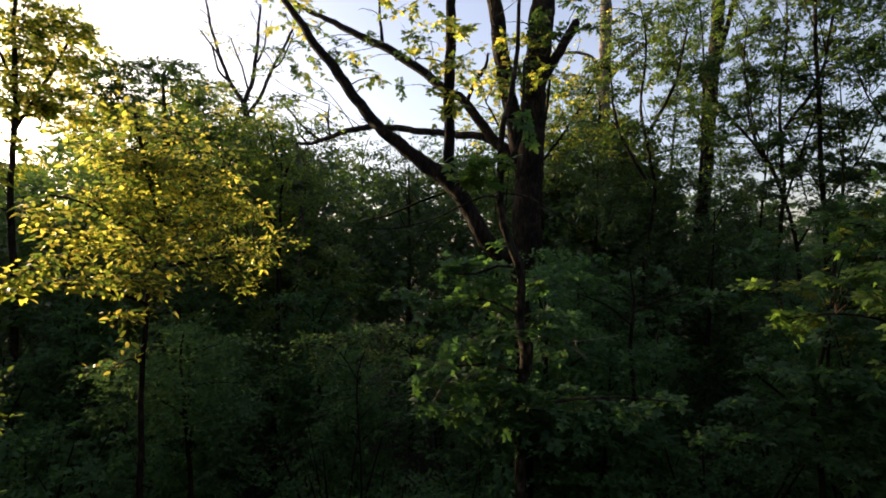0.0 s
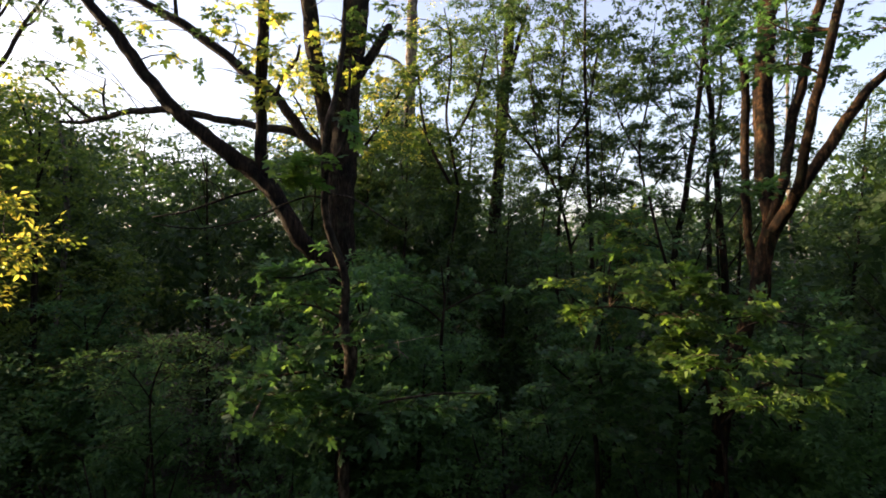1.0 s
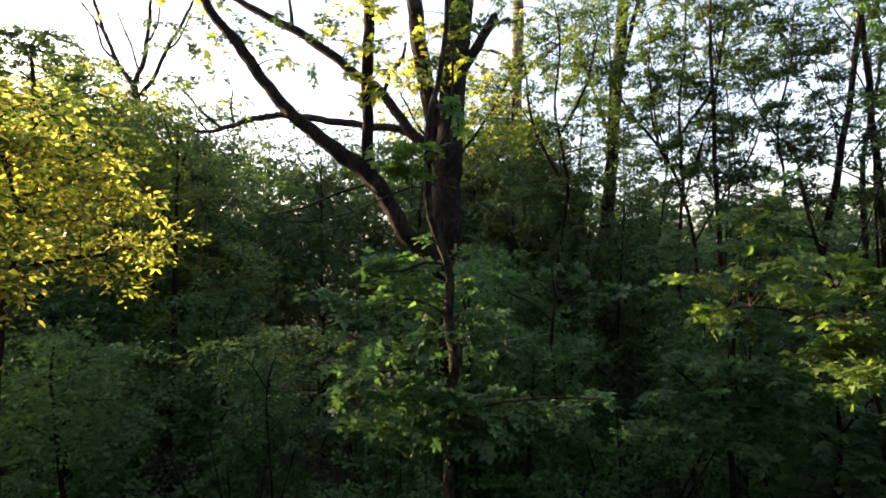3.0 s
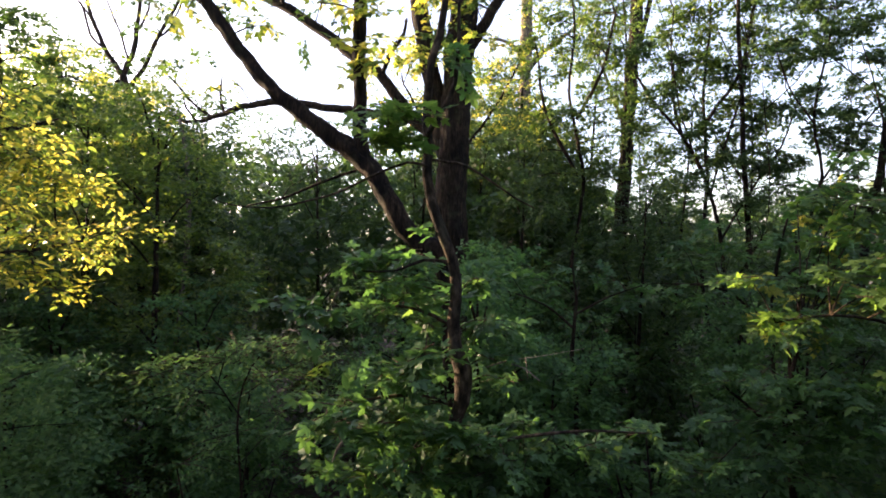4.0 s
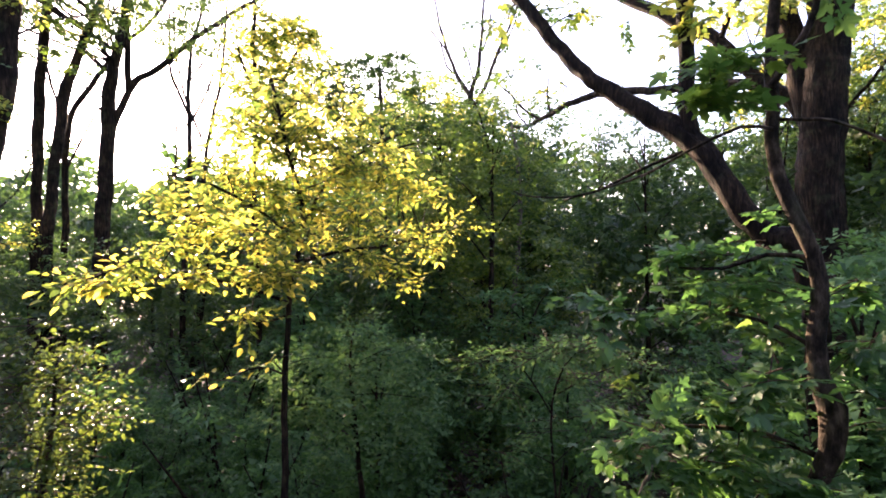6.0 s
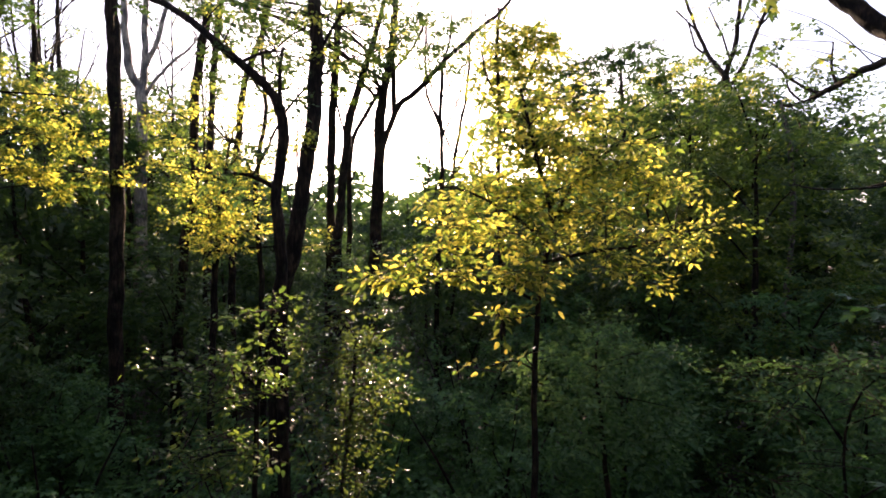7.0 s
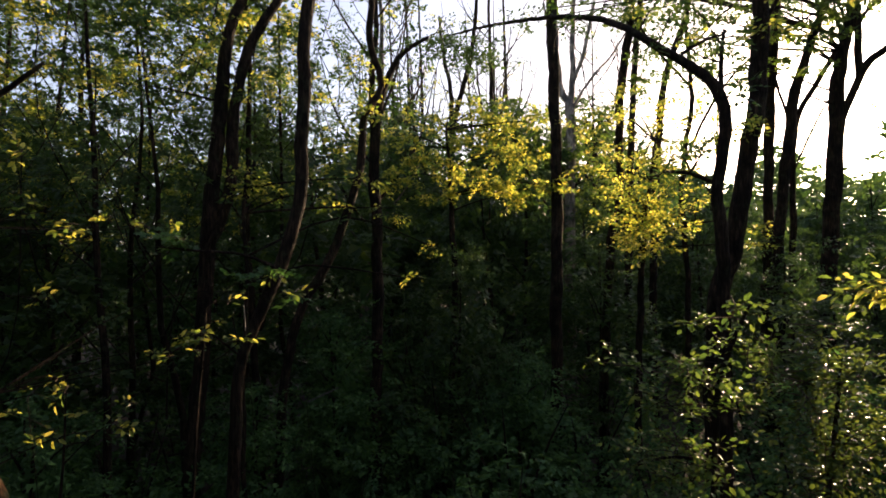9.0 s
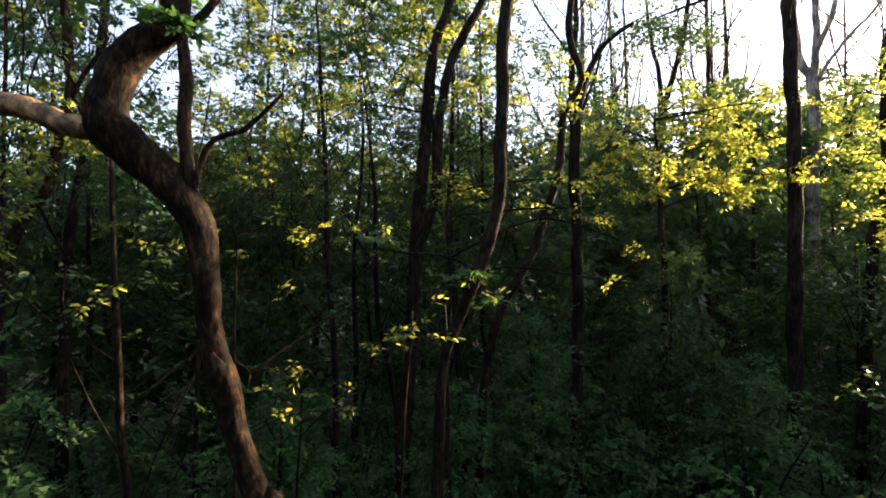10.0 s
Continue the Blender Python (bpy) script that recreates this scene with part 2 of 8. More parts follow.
# ---- leaves ----
def leaf_quads(kind):
    """One leaf of length 1 from the origin along +x, face up."""
    if kind == "maple":
        v, q = [(0.04, 0, 0.0)], []
        lobes = [(-2.05, 0.42), (-0.95, 0.78), (0.02, 1.08), (0.98, 0.74), (2.0, 0.40)]
        cuts = [(-2.75, 0.10)] + [((a[0] + b[0]) / 2, 0.32 + 0.12 * (abs(a[0] + b[0]) < 1.6)) for a, b in zip(lobes, lobes[1:])] + [(2.75, 0.10)]
        for k, (a, l) in enumerate(lobes):
            for (a2, l2), side in ((cuts[k], -1), (cuts[k + 1], 1)):
                n = len(v)
                turn = a + side * 0.33
                v += [(l2 * math.cos(a2), l2 * math.sin(a2), 0.05), (l * 0.68 * math.cos(turn), l * 0.68 * math.sin(turn), 0.01 - 0.04 * l), (l * math.cos(a), l * math.sin(a), -0.10 * l)]
                q.append((0, n, n + 1, n + 2) if side < 0 else (0, n + 2, n + 1, n))
    elif kind == "ovate":
        v = [(0, 0, 0), (0.32, 0.25, 0.07), (0.68, 0.2, 0.03), (1, 0, -0.1), (0.68, -0.2, 0.03), (0.32, -0.25, 0.07)]
        q = [(0, 3, 2, 1), (0, 5, 4, 3)]
    elif kind == "far":
        v = [(0, 0.26, 0.03), (0.25, -0.3, 0.05), (1, 0.06, -0.06)]
        q = [(0, 1, 2)]
    else:
        v = [(0, 0, 0), (0.45, 0.3, 0.06), (1, 0, -0.08), (0.45, -0.3, 0.06)]
        q = [(0, 3, 2, 1)]
    return np.array(v, float), np.array(q)


def rotations(heading, pitch, roll):
    """Matrices that turn +x to a heading and pitch, and roll about it."""
    ch, sh, cp, sp, cr, sr = np.cos(heading), np.sin(heading), np.cos(pitch), np.sin(pitch), np.cos(roll), np.sin(roll)
    z = np.zeros_like(ch)
    o = np.ones_like(ch)
    H = np.stack([ch, -sh, z, sh, ch, z, z, z, o], -1).reshape(-1, 3, 3)
    Pm = np.stack([cp, z, -sp, z, o, z, sp, z, cp], -1).reshape(-1, 3, 3)
    R = np.stack([o, z, z, z, cr, -sr, z, sr, cr], -1).reshape(-1, 3, 3)
    return H @ Pm @ R


def put_many(v, q, mats, spots, sizes):
    """Copies of one small mesh, joined: vertices and quads."""
    n = len(spots)
    vv = np.einsum("nij,vj->nvi", mats, v) * sizes[:, None, None] + spots[:, None, :]
    qq = q[None] + (np.arange(n) * len(v))[:, None, None]
    return vv.reshape(-1, 3), qq.reshape(-1, q.shape[1])


def spray(kind, leaves, length, size, rng, twig=True, tilt=0.35):
    """A twig along +x with leaves to both sides and one at its end; returns vertices, quads, material per quad."""
    lv, lq = leaf_quads(kind)
    s = np.linspace(0.18, 1.0, leaves)
    bend = -0.22 * s ** 2 + 0.05 * rng.normal(size=leaves)
    spots = np.stack([s * length, 0.06 * length * np.sin(s * 5 + rng.uniform(0, 6)), bend * length], -1)
    flip = np.where(np.arange(leaves) % 2, 1, -1)
    heading = flip * rng.uniform(0.45, 1.35, leaves) * np.where(s > 0.95, 0.2, 1)
    pitch = rng.normal(-0.22, 0.32, leaves)
    roll = rng.normal(0, tilt + 0.15, leaves)
    m = rotations(heading, pitch, roll)
    sz = size * rng.uniform(0.62, 1.15, leaves)
    spots = spots + m[:, :, 0] * size * 0.35
    v, q = put_many(lv, lq, m, spots, sz)
    mi = np.zeros(len(q), int)
    shift = np.array([0.5 * length, 0, -0.08 * length])
    if twig:
        pts = [(0, 0, 0, 0.005), (length * 0.5, 0.02, -0.055 * length, 0.0035), (length, 0, -0.22 * length, 0.0015)]
        tv, tq, _ = tube_arrays(pts, 3, length * 0.4, 0, 1)
        q = np.vstack([q, tq + len(v)])
        v = np.vstack([v, tv])
        mi = np.concatenate([mi, np.ones(len(tq), int)])
    return v - shift, q, mi


def spray_set(kind, leaves, length, size, seed, twig=True, n=5, tilt=0.35):
    rng = np.random.default_rng(seed)
    return [spray(kind, leaves, length, size, rng, twig, tilt) for _ in range(n)]


def foliage(sprays, spots, headings, pitches, sizes, rng):
    """All sprays of a crown in one mesh's arrays."""
    pick = rng.integers(0, len(sprays), len(spots))
    V, Q, M, base = [], [], [], 0
    for k, (v, q, mi) in enumerate(sprays):
        w = pick == k
        if not w.any():
            continue
        m = rotations(headings[w], pitches[w], rng.normal(0, 0.3, w.sum()))
        vv, qq = put_many(v, q, m, spots[w], sizes[w])
        V.append(vv), Q.append(qq + base), M.append(np.tile(mi, w.sum()))
        base += len(vv)
    return np.vstack(V), np.vstack(Q), np.concatenate(M)


MAPLE = spray_set("maple", 13, 0.34, 0.086, 1, tilt=0.2)
MAPLE_FAR = spray_set("maple", 8, 0.38, 0.115, 12, False, tilt=0.2)
OVATE = spray_set("ovate", 13, 0.5, 0.095, 2)
SMALL = spray_set("ovate", 16, 0.5, 0.065, 3)
OVATE_BARE = spray_set("ovate", 13, 0.5, 0.1, 6, False)
SMALL_BARE = spray_set("ovate", 15, 0.5, 0.075, 7, False)
SHRUB = spray_set("far", 28, 0.62, 0.116, 8, False, tilt=0.5)
HEART = spray_set("far", 32, 1.2, 0.30, 14, False, tilt=0.8)
WIDE = spray_set("far", 28, 0.7, 0.114, 9, False, tilt=0.6)
BROAD = spray_set("far", 26, 1.05, 0.175, 10, False, tilt=0.7)
SPARSE = spray_set("ovate", 6, 0.13, 0.066, 15)
MID = spray_set("rhomb", 15, 0.52, 0.108, 4, False)
WOODS = spray_set("far", 19, 2.4, 0.62, 13, False, tilt=0.8)
TUFT = spray_set("far", 21, 0.32, 0.118, 16, False, tilt=0.6)
FAR = spray_set("rhomb", 15, 0.95, 0.18, 5, False, tilt=0.6)


def ball(rng, n, shell=0.35):
    """Points in a unit ball, thinned towards the middle."""
    d = rng.normal(size=(n, 3))
    d /= np.linalg.norm(d, axis=1)[:, None]
    return d * rng.uniform(shell ** 3, 1, n)[:, None] ** (1 / 3)


def clump_leaves(clumps, sprays, rng, flat=0.55, scale=1.0):
    """Clumps (x, y, z, radius, sprays) as arrays."""
    S, H, P, Z = [], [], [], []
    for x, y, z, r, n in clumps:
        b = ball(rng, int(n), 0.2)
        S.append(np.array([x, y, z]) + b * np.array([r, r, r * flat]))
        H.append(np.arctan2(b[:, 1], b[:, 0]) + rng.normal(0, 0.7, len(b)))
        P.append(rng.normal(0.12, 0.28, len(b)) + b[:, 2] * 0.35)
        Z.append(rng.uniform(0.75, 1.2, len(b)) * scale)
    return foliage(sprays, np.vstack(S), np.concatenate(H), np.concatenate(P), np.concatenate(Z), rng)


def leaves_part(arrays, leaf, parent, name="foliage", label=""):
    v, q, mi = arrays
    return part(name, mesh_of(name, v, q, None, [leaf, TWIG], mi), parent, label)


def branchlets(stems, clumps, rng, parent, mat=None, thick=0.012, sides=5):
    """A thin branch from the nearest stem to every clump."""
    pts = np.vstack([np.array(s)[:, :4] for s in [spline(s, 0.3) for s in stems]])
    for i, (x, y, z, r, n) in enumerate(clumps):
        c = np.array([x, y, z])
        d = np.linalg.norm(pts[:, :3] - c - np.array([0, 0, -0.35 * r]), axis=1) + np.maximum(0, pts[:, 2] - z) * 0.8
        a = pts[d.argmin()]
        span = np.linalg.norm(a[:3] - c)
        th = min(thick + 0.004 * span, a[3] * 0.8)
        mid = (a[:3] * 0.5 + c * 0.5) + rng.normal(0, 0.06, 3) * span + np.array([0, 0, 0.07 * span])
        stem_part("branch", [(*a[:3], th), (*mid, th * 0.75), (*(c + rng.normal(0, 0.1, 3) * r), th * 0.4)], mat or BARK_SHADED,
                  parent, sides, max(0.12, span / 7), 0.1, i)


def tree_empty(name, foot, label, category="tree", group="", kind=""):
    e = new(name)
    e.location = foot
    e.empty_display_size = 0.3
    return tagged(e, label, category, group, kind)


def local(points, foot):
    return [(p[0] - foot[0], p[1] - foot[1], p[2] - foot[2], *p[3:]) for p in points]


def rooted(points):
    """Adds a flared foot on the ground below the lowest point."""
    a, b = points[0], points[1]
    x = a[0] + (a[0] - b[0]) * 0.25
    y = a[1] + (a[1] - b[1]) * 0.25
    r = a[3]
    return [(x, y, -0.15, r * 1.75), (x, y, 0.25, r * 1.35), (x * 0.7 + a[0] * 0.3, y * 0.7 + a[1] * 0.3, min(1.0, a[2] * 0.5), r * 1.12)] + list(points)


def built_tree(name, label, trunk, limbs=(), clumps=(), sprays=None, leaf=None, bark=None, seed=0, flat=0.55, scale=1.0,
               category="tree", group="forest trees", sides=12, foot=True, thick=0.012, twigs=0):
    """A tree with a trunk and limbs along given centre lines (x, y, z, radius) and leaf clumps (x, y, z, radius, sprays)."""
    rng = np.random.default_rng(seed + 100)
    bark = bark or BARK_SHADED
    t = rooted(trunk) if foot else trunk
    f = (t[0][0], t[0][1], 0.0)
    e = tree_empty(name, f, label, category, group)
    stem_part("trunk", local(t, f), bark, e, sides, 0.2 if sides < 14 else 0.09, 0.13, seed)
    for i, l in enumerate(limbs):
        limb = stem_part("limb", local(l, f), bark, e, max(6, sides - 3), 0.16, 0.12, seed + i + 1)
        line = spline(local(l, f), 0.2)
        for k in range(twigs):
            p = line[int(len(line) * rng.uniform(0.4, 0.98))]
            d = rng.normal(0, 1, 3) * np.array([1, 1, 0.5]) + np.array([0, 0, 0.9])
            d *= rng.uniform(0.5, 1.1) * (0.35 + 9 * p[3]) / np.linalg.norm(d)
            th = min(0.5 * p[3], 0.02)
            q = p[:3] + d
            stem_part("twig", [(*p[:3], th), (*(p[:3] + d * 0.5 + rng.normal(0, 0.08, 3) * np.linalg.norm(d)), th * 0.7), (*q, th * 0.25)], bark, limb, 4, 0.15, 0.1, k)
            for g in range(2):
                w = p[:3] + d * rng.uniform(0.4, 0.8)
                d2 = (d * 0.5 + rng.normal(0, 0.45, 3) * np.linalg.norm(d)) * 0.7
                stem_part("twig", [(*w, th * 0.5), (*(w + d2 * 0.55 + rng.normal(0, 0.04, 3)), th * 0.4), (*(w + d2), th * 0.18)], bark, limb, 3, 0.2, 0.1, g)
    if len(clumps):
        c = local(clumps, f)
        branchlets([local(s, f) for s in (trunk, *limbs)], c, rng, e, bark, thick)
        leaves_part(clump_leaves(c, sprays, rng, flat, scale), leaf, e)
    return e


# ---- ground ----
def build_ground():
    n, big = 90, 14
    rng = np.random.default_rng(5)
    c = np.concatenate([-np.geomspace(2500, 42, big), np.linspace(-40, 40, n), np.geomspace(42, 2500, big)])
    X, Y = np.meshgrid(c, c, indexing="ij")
    Z = np.array([[noise.noise(Vector((x * 0.17, y * 0.17, 0))) * 0.16 - 0.06 for y in c] for x in c])
    N = len(c)
    i, j = np.meshgrid(np.arange(N - 1), np.arange(N - 1), indexing="ij")
    q = np.stack([i * N + j, (i + 1) * N + j, (i + 1) * N + j + 1, i * N + j + 1], -1).reshape(-1, 4)
    g = new("ground", mesh_of("ground", np.stack([X, Y, Z], -1).reshape(-1, 3), q, None, [GROUND], smooth=True))
    tagged(g, "dark forest floor of brown leaf litter", "ground", kind="structure")


build_ground()

# ---- trees that stand out ----
main_trunk = [(1.82, 11.88, 3.8, 0.334), (1.85, 11.87, 6.02, 0.322), (1.91, 11.86, 7.75, 0.31), (1.97, 11.83, 8.99, 0.298), (2.09, 11.8, 10.23, 0.272), (2.2, 11.75, 11.47, 0.26), (2.29, 11.72, 13.45, 0.211), (2.39, 11.69, 16.42, 0.149)]
main_limbs = [
    [(1.86, 12.14, 7.53, 0.113), (1.53, 12.26, 8.22, 0.127), (1.12, 12.42, 8.6, 0.113), (0.52, 12.65, 9.48, 0.113), (0.06, 12.83, 9.82, 0.113), (-0.84, 13.17, 10.62, 0.107), (-1.66, 13.49, 11.18, 0.101), (-2.49, 13.81, 11.68, 0.089), (-3.92, 14.35, 12.56, 0.05)],
    [(1.45, 12.55, 8.4, 0.09), (0.97, 12.86, 8.68, 0.091), (0.13, 13.55, 8.92, 0.094), (-0.75, 14.1, 9.13, 0.088), (-1.82, 14.95, 9.41, 0.084), (-2.81, 15.72, 9.47, 0.079), (-3.92, 16.85, 9.4, 0.061), (-4.8, 17.78, 9.49, 0.04), (-5.35, 18.35, 9.82, 0.024)],
    [(1.85, 11.88, 7.26, 0.161), (1.67, 11.94, 8.25, 0.173), (1.52, 12, 9.24, 0.173), (1.32, 12.09, 10.35, 0.173), (1.19, 12.14, 11.46, 0.161), (0.9, 12.25, 13.45, 0.111), (0.65, 12.34, 15.42, 0.062)],
    [(2.19, 11.88, 9.77, 0.112), (2.39, 11.81, 10.03, 0.112), (2.65, 11.71, 10.53, 0.1), (2.91, 11.61, 10.93, 0.088)],
    [(-1.51, 13.3, 11.07, 0.05), (-1.54, 13.31, 11.51, 0.038), (-1.6, 13.33, 12.25, 0.026)],
    [(-3.91, 17.08, 9.48, 0.046), (-4.48, 17.3, 9.89, 0.036), (-4.92, 17.47, 10.43, 0.031), (-5.41, 17.67, 10.88, 0.019)],
    [(-3.45, 16.44, 9.48, 0.035), (-3.56, 16.49, 9.92, 0.03), (-3.49, 16.46, 10.45, 0.018)],
    [(-4.47, 17.53, 9.49, 0.031), (-4.77, 17.65, 9.87, 0.028), (-4.84, 17.68, 10.25, 0.015)],
    [(0.57, 12.37, 9.42, 0.05), (0.74, 12.31, 9.85, 0.044), (0.97, 12.22, 10.16, 0.037), (1.03, 12.2, 10.47, 0.024)],
]
main_clumps = [(-4.91, 17.24, 10.35, 0.66, 9), (-4.2, 16.96, 10.06, 0.55, 8), (-5.76, 17.56, 9.9, 0.66, 9), (-3.45, 16.44, 10.08, 0.44, 7), (0.86, 11.73, 9.69, 0.488, 12), (1.31, 11.56, 10.16, 0.61, 13), (1.7, 11.15, 10.43, 0.488, 11), (-0.49, 13.3, 11.42, 0.488, 7), (1.28, 11.32, 9.38, 0.427, 9), (2.14, 10.99, 9.62, 0.366, 7), (0.9, 12.25, 12.45, 1.098, 30), (1.7, 11.94, 14.56, 1.464, 54)]
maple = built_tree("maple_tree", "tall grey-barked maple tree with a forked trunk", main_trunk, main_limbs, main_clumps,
           MAPLE_FAR, LEAF_SUNLIT, BARK_SHADED, 1, sides=14, twigs=2)
# only the trunk keeps its own grey; the limbs' bark is darkened as shaded
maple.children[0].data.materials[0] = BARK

high_clumps = local([(-4.89, 14.51, 10.83, 0.246, 5), (-4.25, 14.27, 11.15, 0.224, 5), (-3.74, 13.71, 10.58, 0.179, 4), (-2.73, 13.32, 10.77, 0.28, 6), (-2.16, 13.11, 10.46, 0.179, 4), (-3.27, 13.88, 10.09, 0.179, 4), (-4.62, 15, 10.27, 0.224, 5), (-1.69, 12.69, 10.97, 0.224, 5), (-1.02, 12.43, 9.79, 0.134, 2), (-2.52, 13, 11.02, 0.224, 5), (-4.56, 13.78, 11.14, 0.28, 6), (-3.46, 13.36, 11.08, 0.224, 5), (-0.58, 12.26, 10.86, 0.179, 4), (-4.14, 14.83, 10.02, 0.157, 2), (-1.13, 12.47, 10.5, 0.134, 2), (1.79, 10.4, 10.37, 0.224, 6), (2.2, 10.24, 10.16, 0.179, 5), (2.5, 10.12, 10.6, 0.224, 6), (1.46, 10.29, 9.43, 0.224, 6), (2.88, 10.22, 10.25, 0.157, 4)], maple.location)
branchlets([local(l, maple.location) for l in main_limbs], high_clumps, np.random.default_rng(9), maple, BARK_SHADED, 0.006)
# darker leaf colour than the other clumps, standing in for shade
leaves_part(clump_leaves(high_clumps, MAPLE_FAR, np.random.default_rng(10), 0.5), LEAF_CANOPY, maple, "foliage", "leaves on the high twigs, coloured as shaded")

# crown clumps added above the view to keep skylight off the trunks
rng = np.random.default_rng(12)
crown = local([(1.9 + rng.normal(0, 1.5), 11.7 + rng.normal(0, 1.4), rng.uniform(12.9, 16.5), rng.uniform(0.6, 0.95), 26) for _ in range(26)], maple.location)
branchlets([local(main_trunk, maple.location)] + [local(l, maple.location) for l in main_limbs[:4]], crown, rng, maple, BARK_SHADED, 0.012)
leaves_part(clump_leaves(crown, TUFT, rng, 0.7, 1.2), LEAF_CANOPY, maple, "foliage", "unseen high crown leaves added to shade the trunks")

# the leaning stem before it, its bark colour blackened as a backlit silhouette
lean_trunk = [(1.14, 7.83, 5.38, 0.105), (0.73, 7.98, 6.02, 0.119), (0.12, 8.22, 6.99, 0.126), (-0.53, 8.47, 7.52, 0.105), (-1.06, 8.67, 8, 0.091), (-1.59, 8.88, 8.69, 0.084), (-1.98, 9.02, 9.26, 0.077), (-2.28, 9.14, 9.62, 0.07), (-2.97, 9.41, 10.71, 0.049), (-3.42, 9.58, 11.68, 0.028)]
lean_limbs = [
    [(0.16, 8.21, 6.93, 0.098), (0.1, 8.23, 7.4, 0.088), (0.09, 8.24, 7.97, 0.084), (0.11, 8.22, 8.78, 0.084), (0.11, 8.23, 9.59, 0.077), (0.16, 8.22, 10.65, 0.063), (0.06, 8.26, 12.02, 0.035)],
    [(0.05, 8.25, 6.87, 0.021), (-0.38, 8.41, 6.74, 0.018), (-0.9, 8.61, 6.54, 0.015), (-1.36, 8.78, 6.46, 0.01)],
]
lean_clumps = [(0.14, 8.05, 9.28, 0.24, 9), (0.13, 8.05, 8.76, 0.2, 8), (0.14, 8.04, 8.33, 0.16, 4), (-2.32, 9.33, 9.11, 0.24, 4), (-1.62, 9.06, 9.2, 0.2, 4), (-0.42, 8.43, 8.98, 0.24, 4), (-1.12, 8.87, 8.85, 0.16, 4), (0.22, 8.1, 8.11, 0.2, 5), (-0.54, 8.65, 9.99, 0.48, 10), (-2.71, 9.48, 10.14, 0.56, 14)]
built_tree("maple_tree", "maple with shade-darkened bark leaning over with one upright stem", lean_trunk, lean_limbs, lean_clumps,
           MAPLE_FAR, LEAF_SUNLIT, BARK_BACKLIT, 90, sides=14, twigs=2)

# the slender maple in front of it
sap_trunk = [(0.76, 5.28, 3.45, 0.055), (0.76, 5.29, 4.29, 0.053), (0.73, 5.3, 4.6, 0.051), (0.81, 5.29, 4.79, 0.055), (0.83, 5.29, 5.03, 0.066), (0.78, 5.3, 5.19, 0.051), (0.77, 5.3, 5.58, 0.044), (0.75, 5.31, 5.84, 0.04), (0.66, 5.32, 6.06, 0.038), (0.58, 5.33, 6.42, 0.036), (0.57, 5.34, 6.6, 0.036), (0.57, 5.34, 7.03, 0.033), (0.62, 5.34, 7.29, 0.031), (0.67, 5.34, 7.47, 0.029), (0.74, 5.33, 8.01, 0.022), (0.77, 5.34, 8.63, 0.015)]
sap_limbs = [
    [(0.57, 5.29, 6.73, 0.02), (0.66, 5.28, 6.89, 0.018), (0.77, 5.27, 7.1, 0.016), (0.79, 5.27, 7.44, 0.014), (0.8, 5.28, 7.87, 0.011)],
    [(0.59, 5.33, 6.56, 0.011), (0.73, 5.32, 6.54, 0.009), (0.84, 5.31, 6.52, 0.009), (1.01, 5.29, 6.42, 0.008), (1.21, 5.26, 6.28, 0.007), (1.35, 5.25, 6.21, 0.005)],
    [(0.57, 5.24, 6.49, 0.011), (0.42, 5.25, 6.52, 0.009), (0.15, 5.28, 6.41, 0.009), (-0.06, 5.3, 6.31, 0.008), (-0.27, 5.32, 6.25, 0.008), (-0.52, 5.35, 6.2, 0.006), (-0.8, 5.38, 6.22, 0.005), (-0.91, 5.39, 6.26, 0.004)],
    [(0.78, 5.35, 5.31, 0.015), (0.62, 5.37, 5.42, 0.013), (0.4, 5.39, 5.49, 0.011), (0.11, 5.43, 5.51, 0.009), (-0.22, 5.46, 5.48, 0.007)],
    [(0.75, 5.36, 5.81, 0.015), (0.55, 5.38, 5.83, 0.013), (0.33, 5.4, 5.75, 0.011), (0.07, 5.43, 5.75, 0.007)],
    [(0.8, 5.34, 4.75, 0.018), (0.55, 5.37, 4.83, 0.015), (0.25, 5.4, 4.83, 0.013), (-0.08, 5.44, 4.75, 0.009), (-0.21, 5.45, 4.57, 0.006)],
    [(0.8, 5.44, 4.38, 0.019), (1.12, 5.41, 4.45, 0.015), (1.5, 5.36, 4.51, 0.013), (1.88, 5.32, 4.52, 0.01), (2.26, 5.28, 4.49, 0.006)],
]
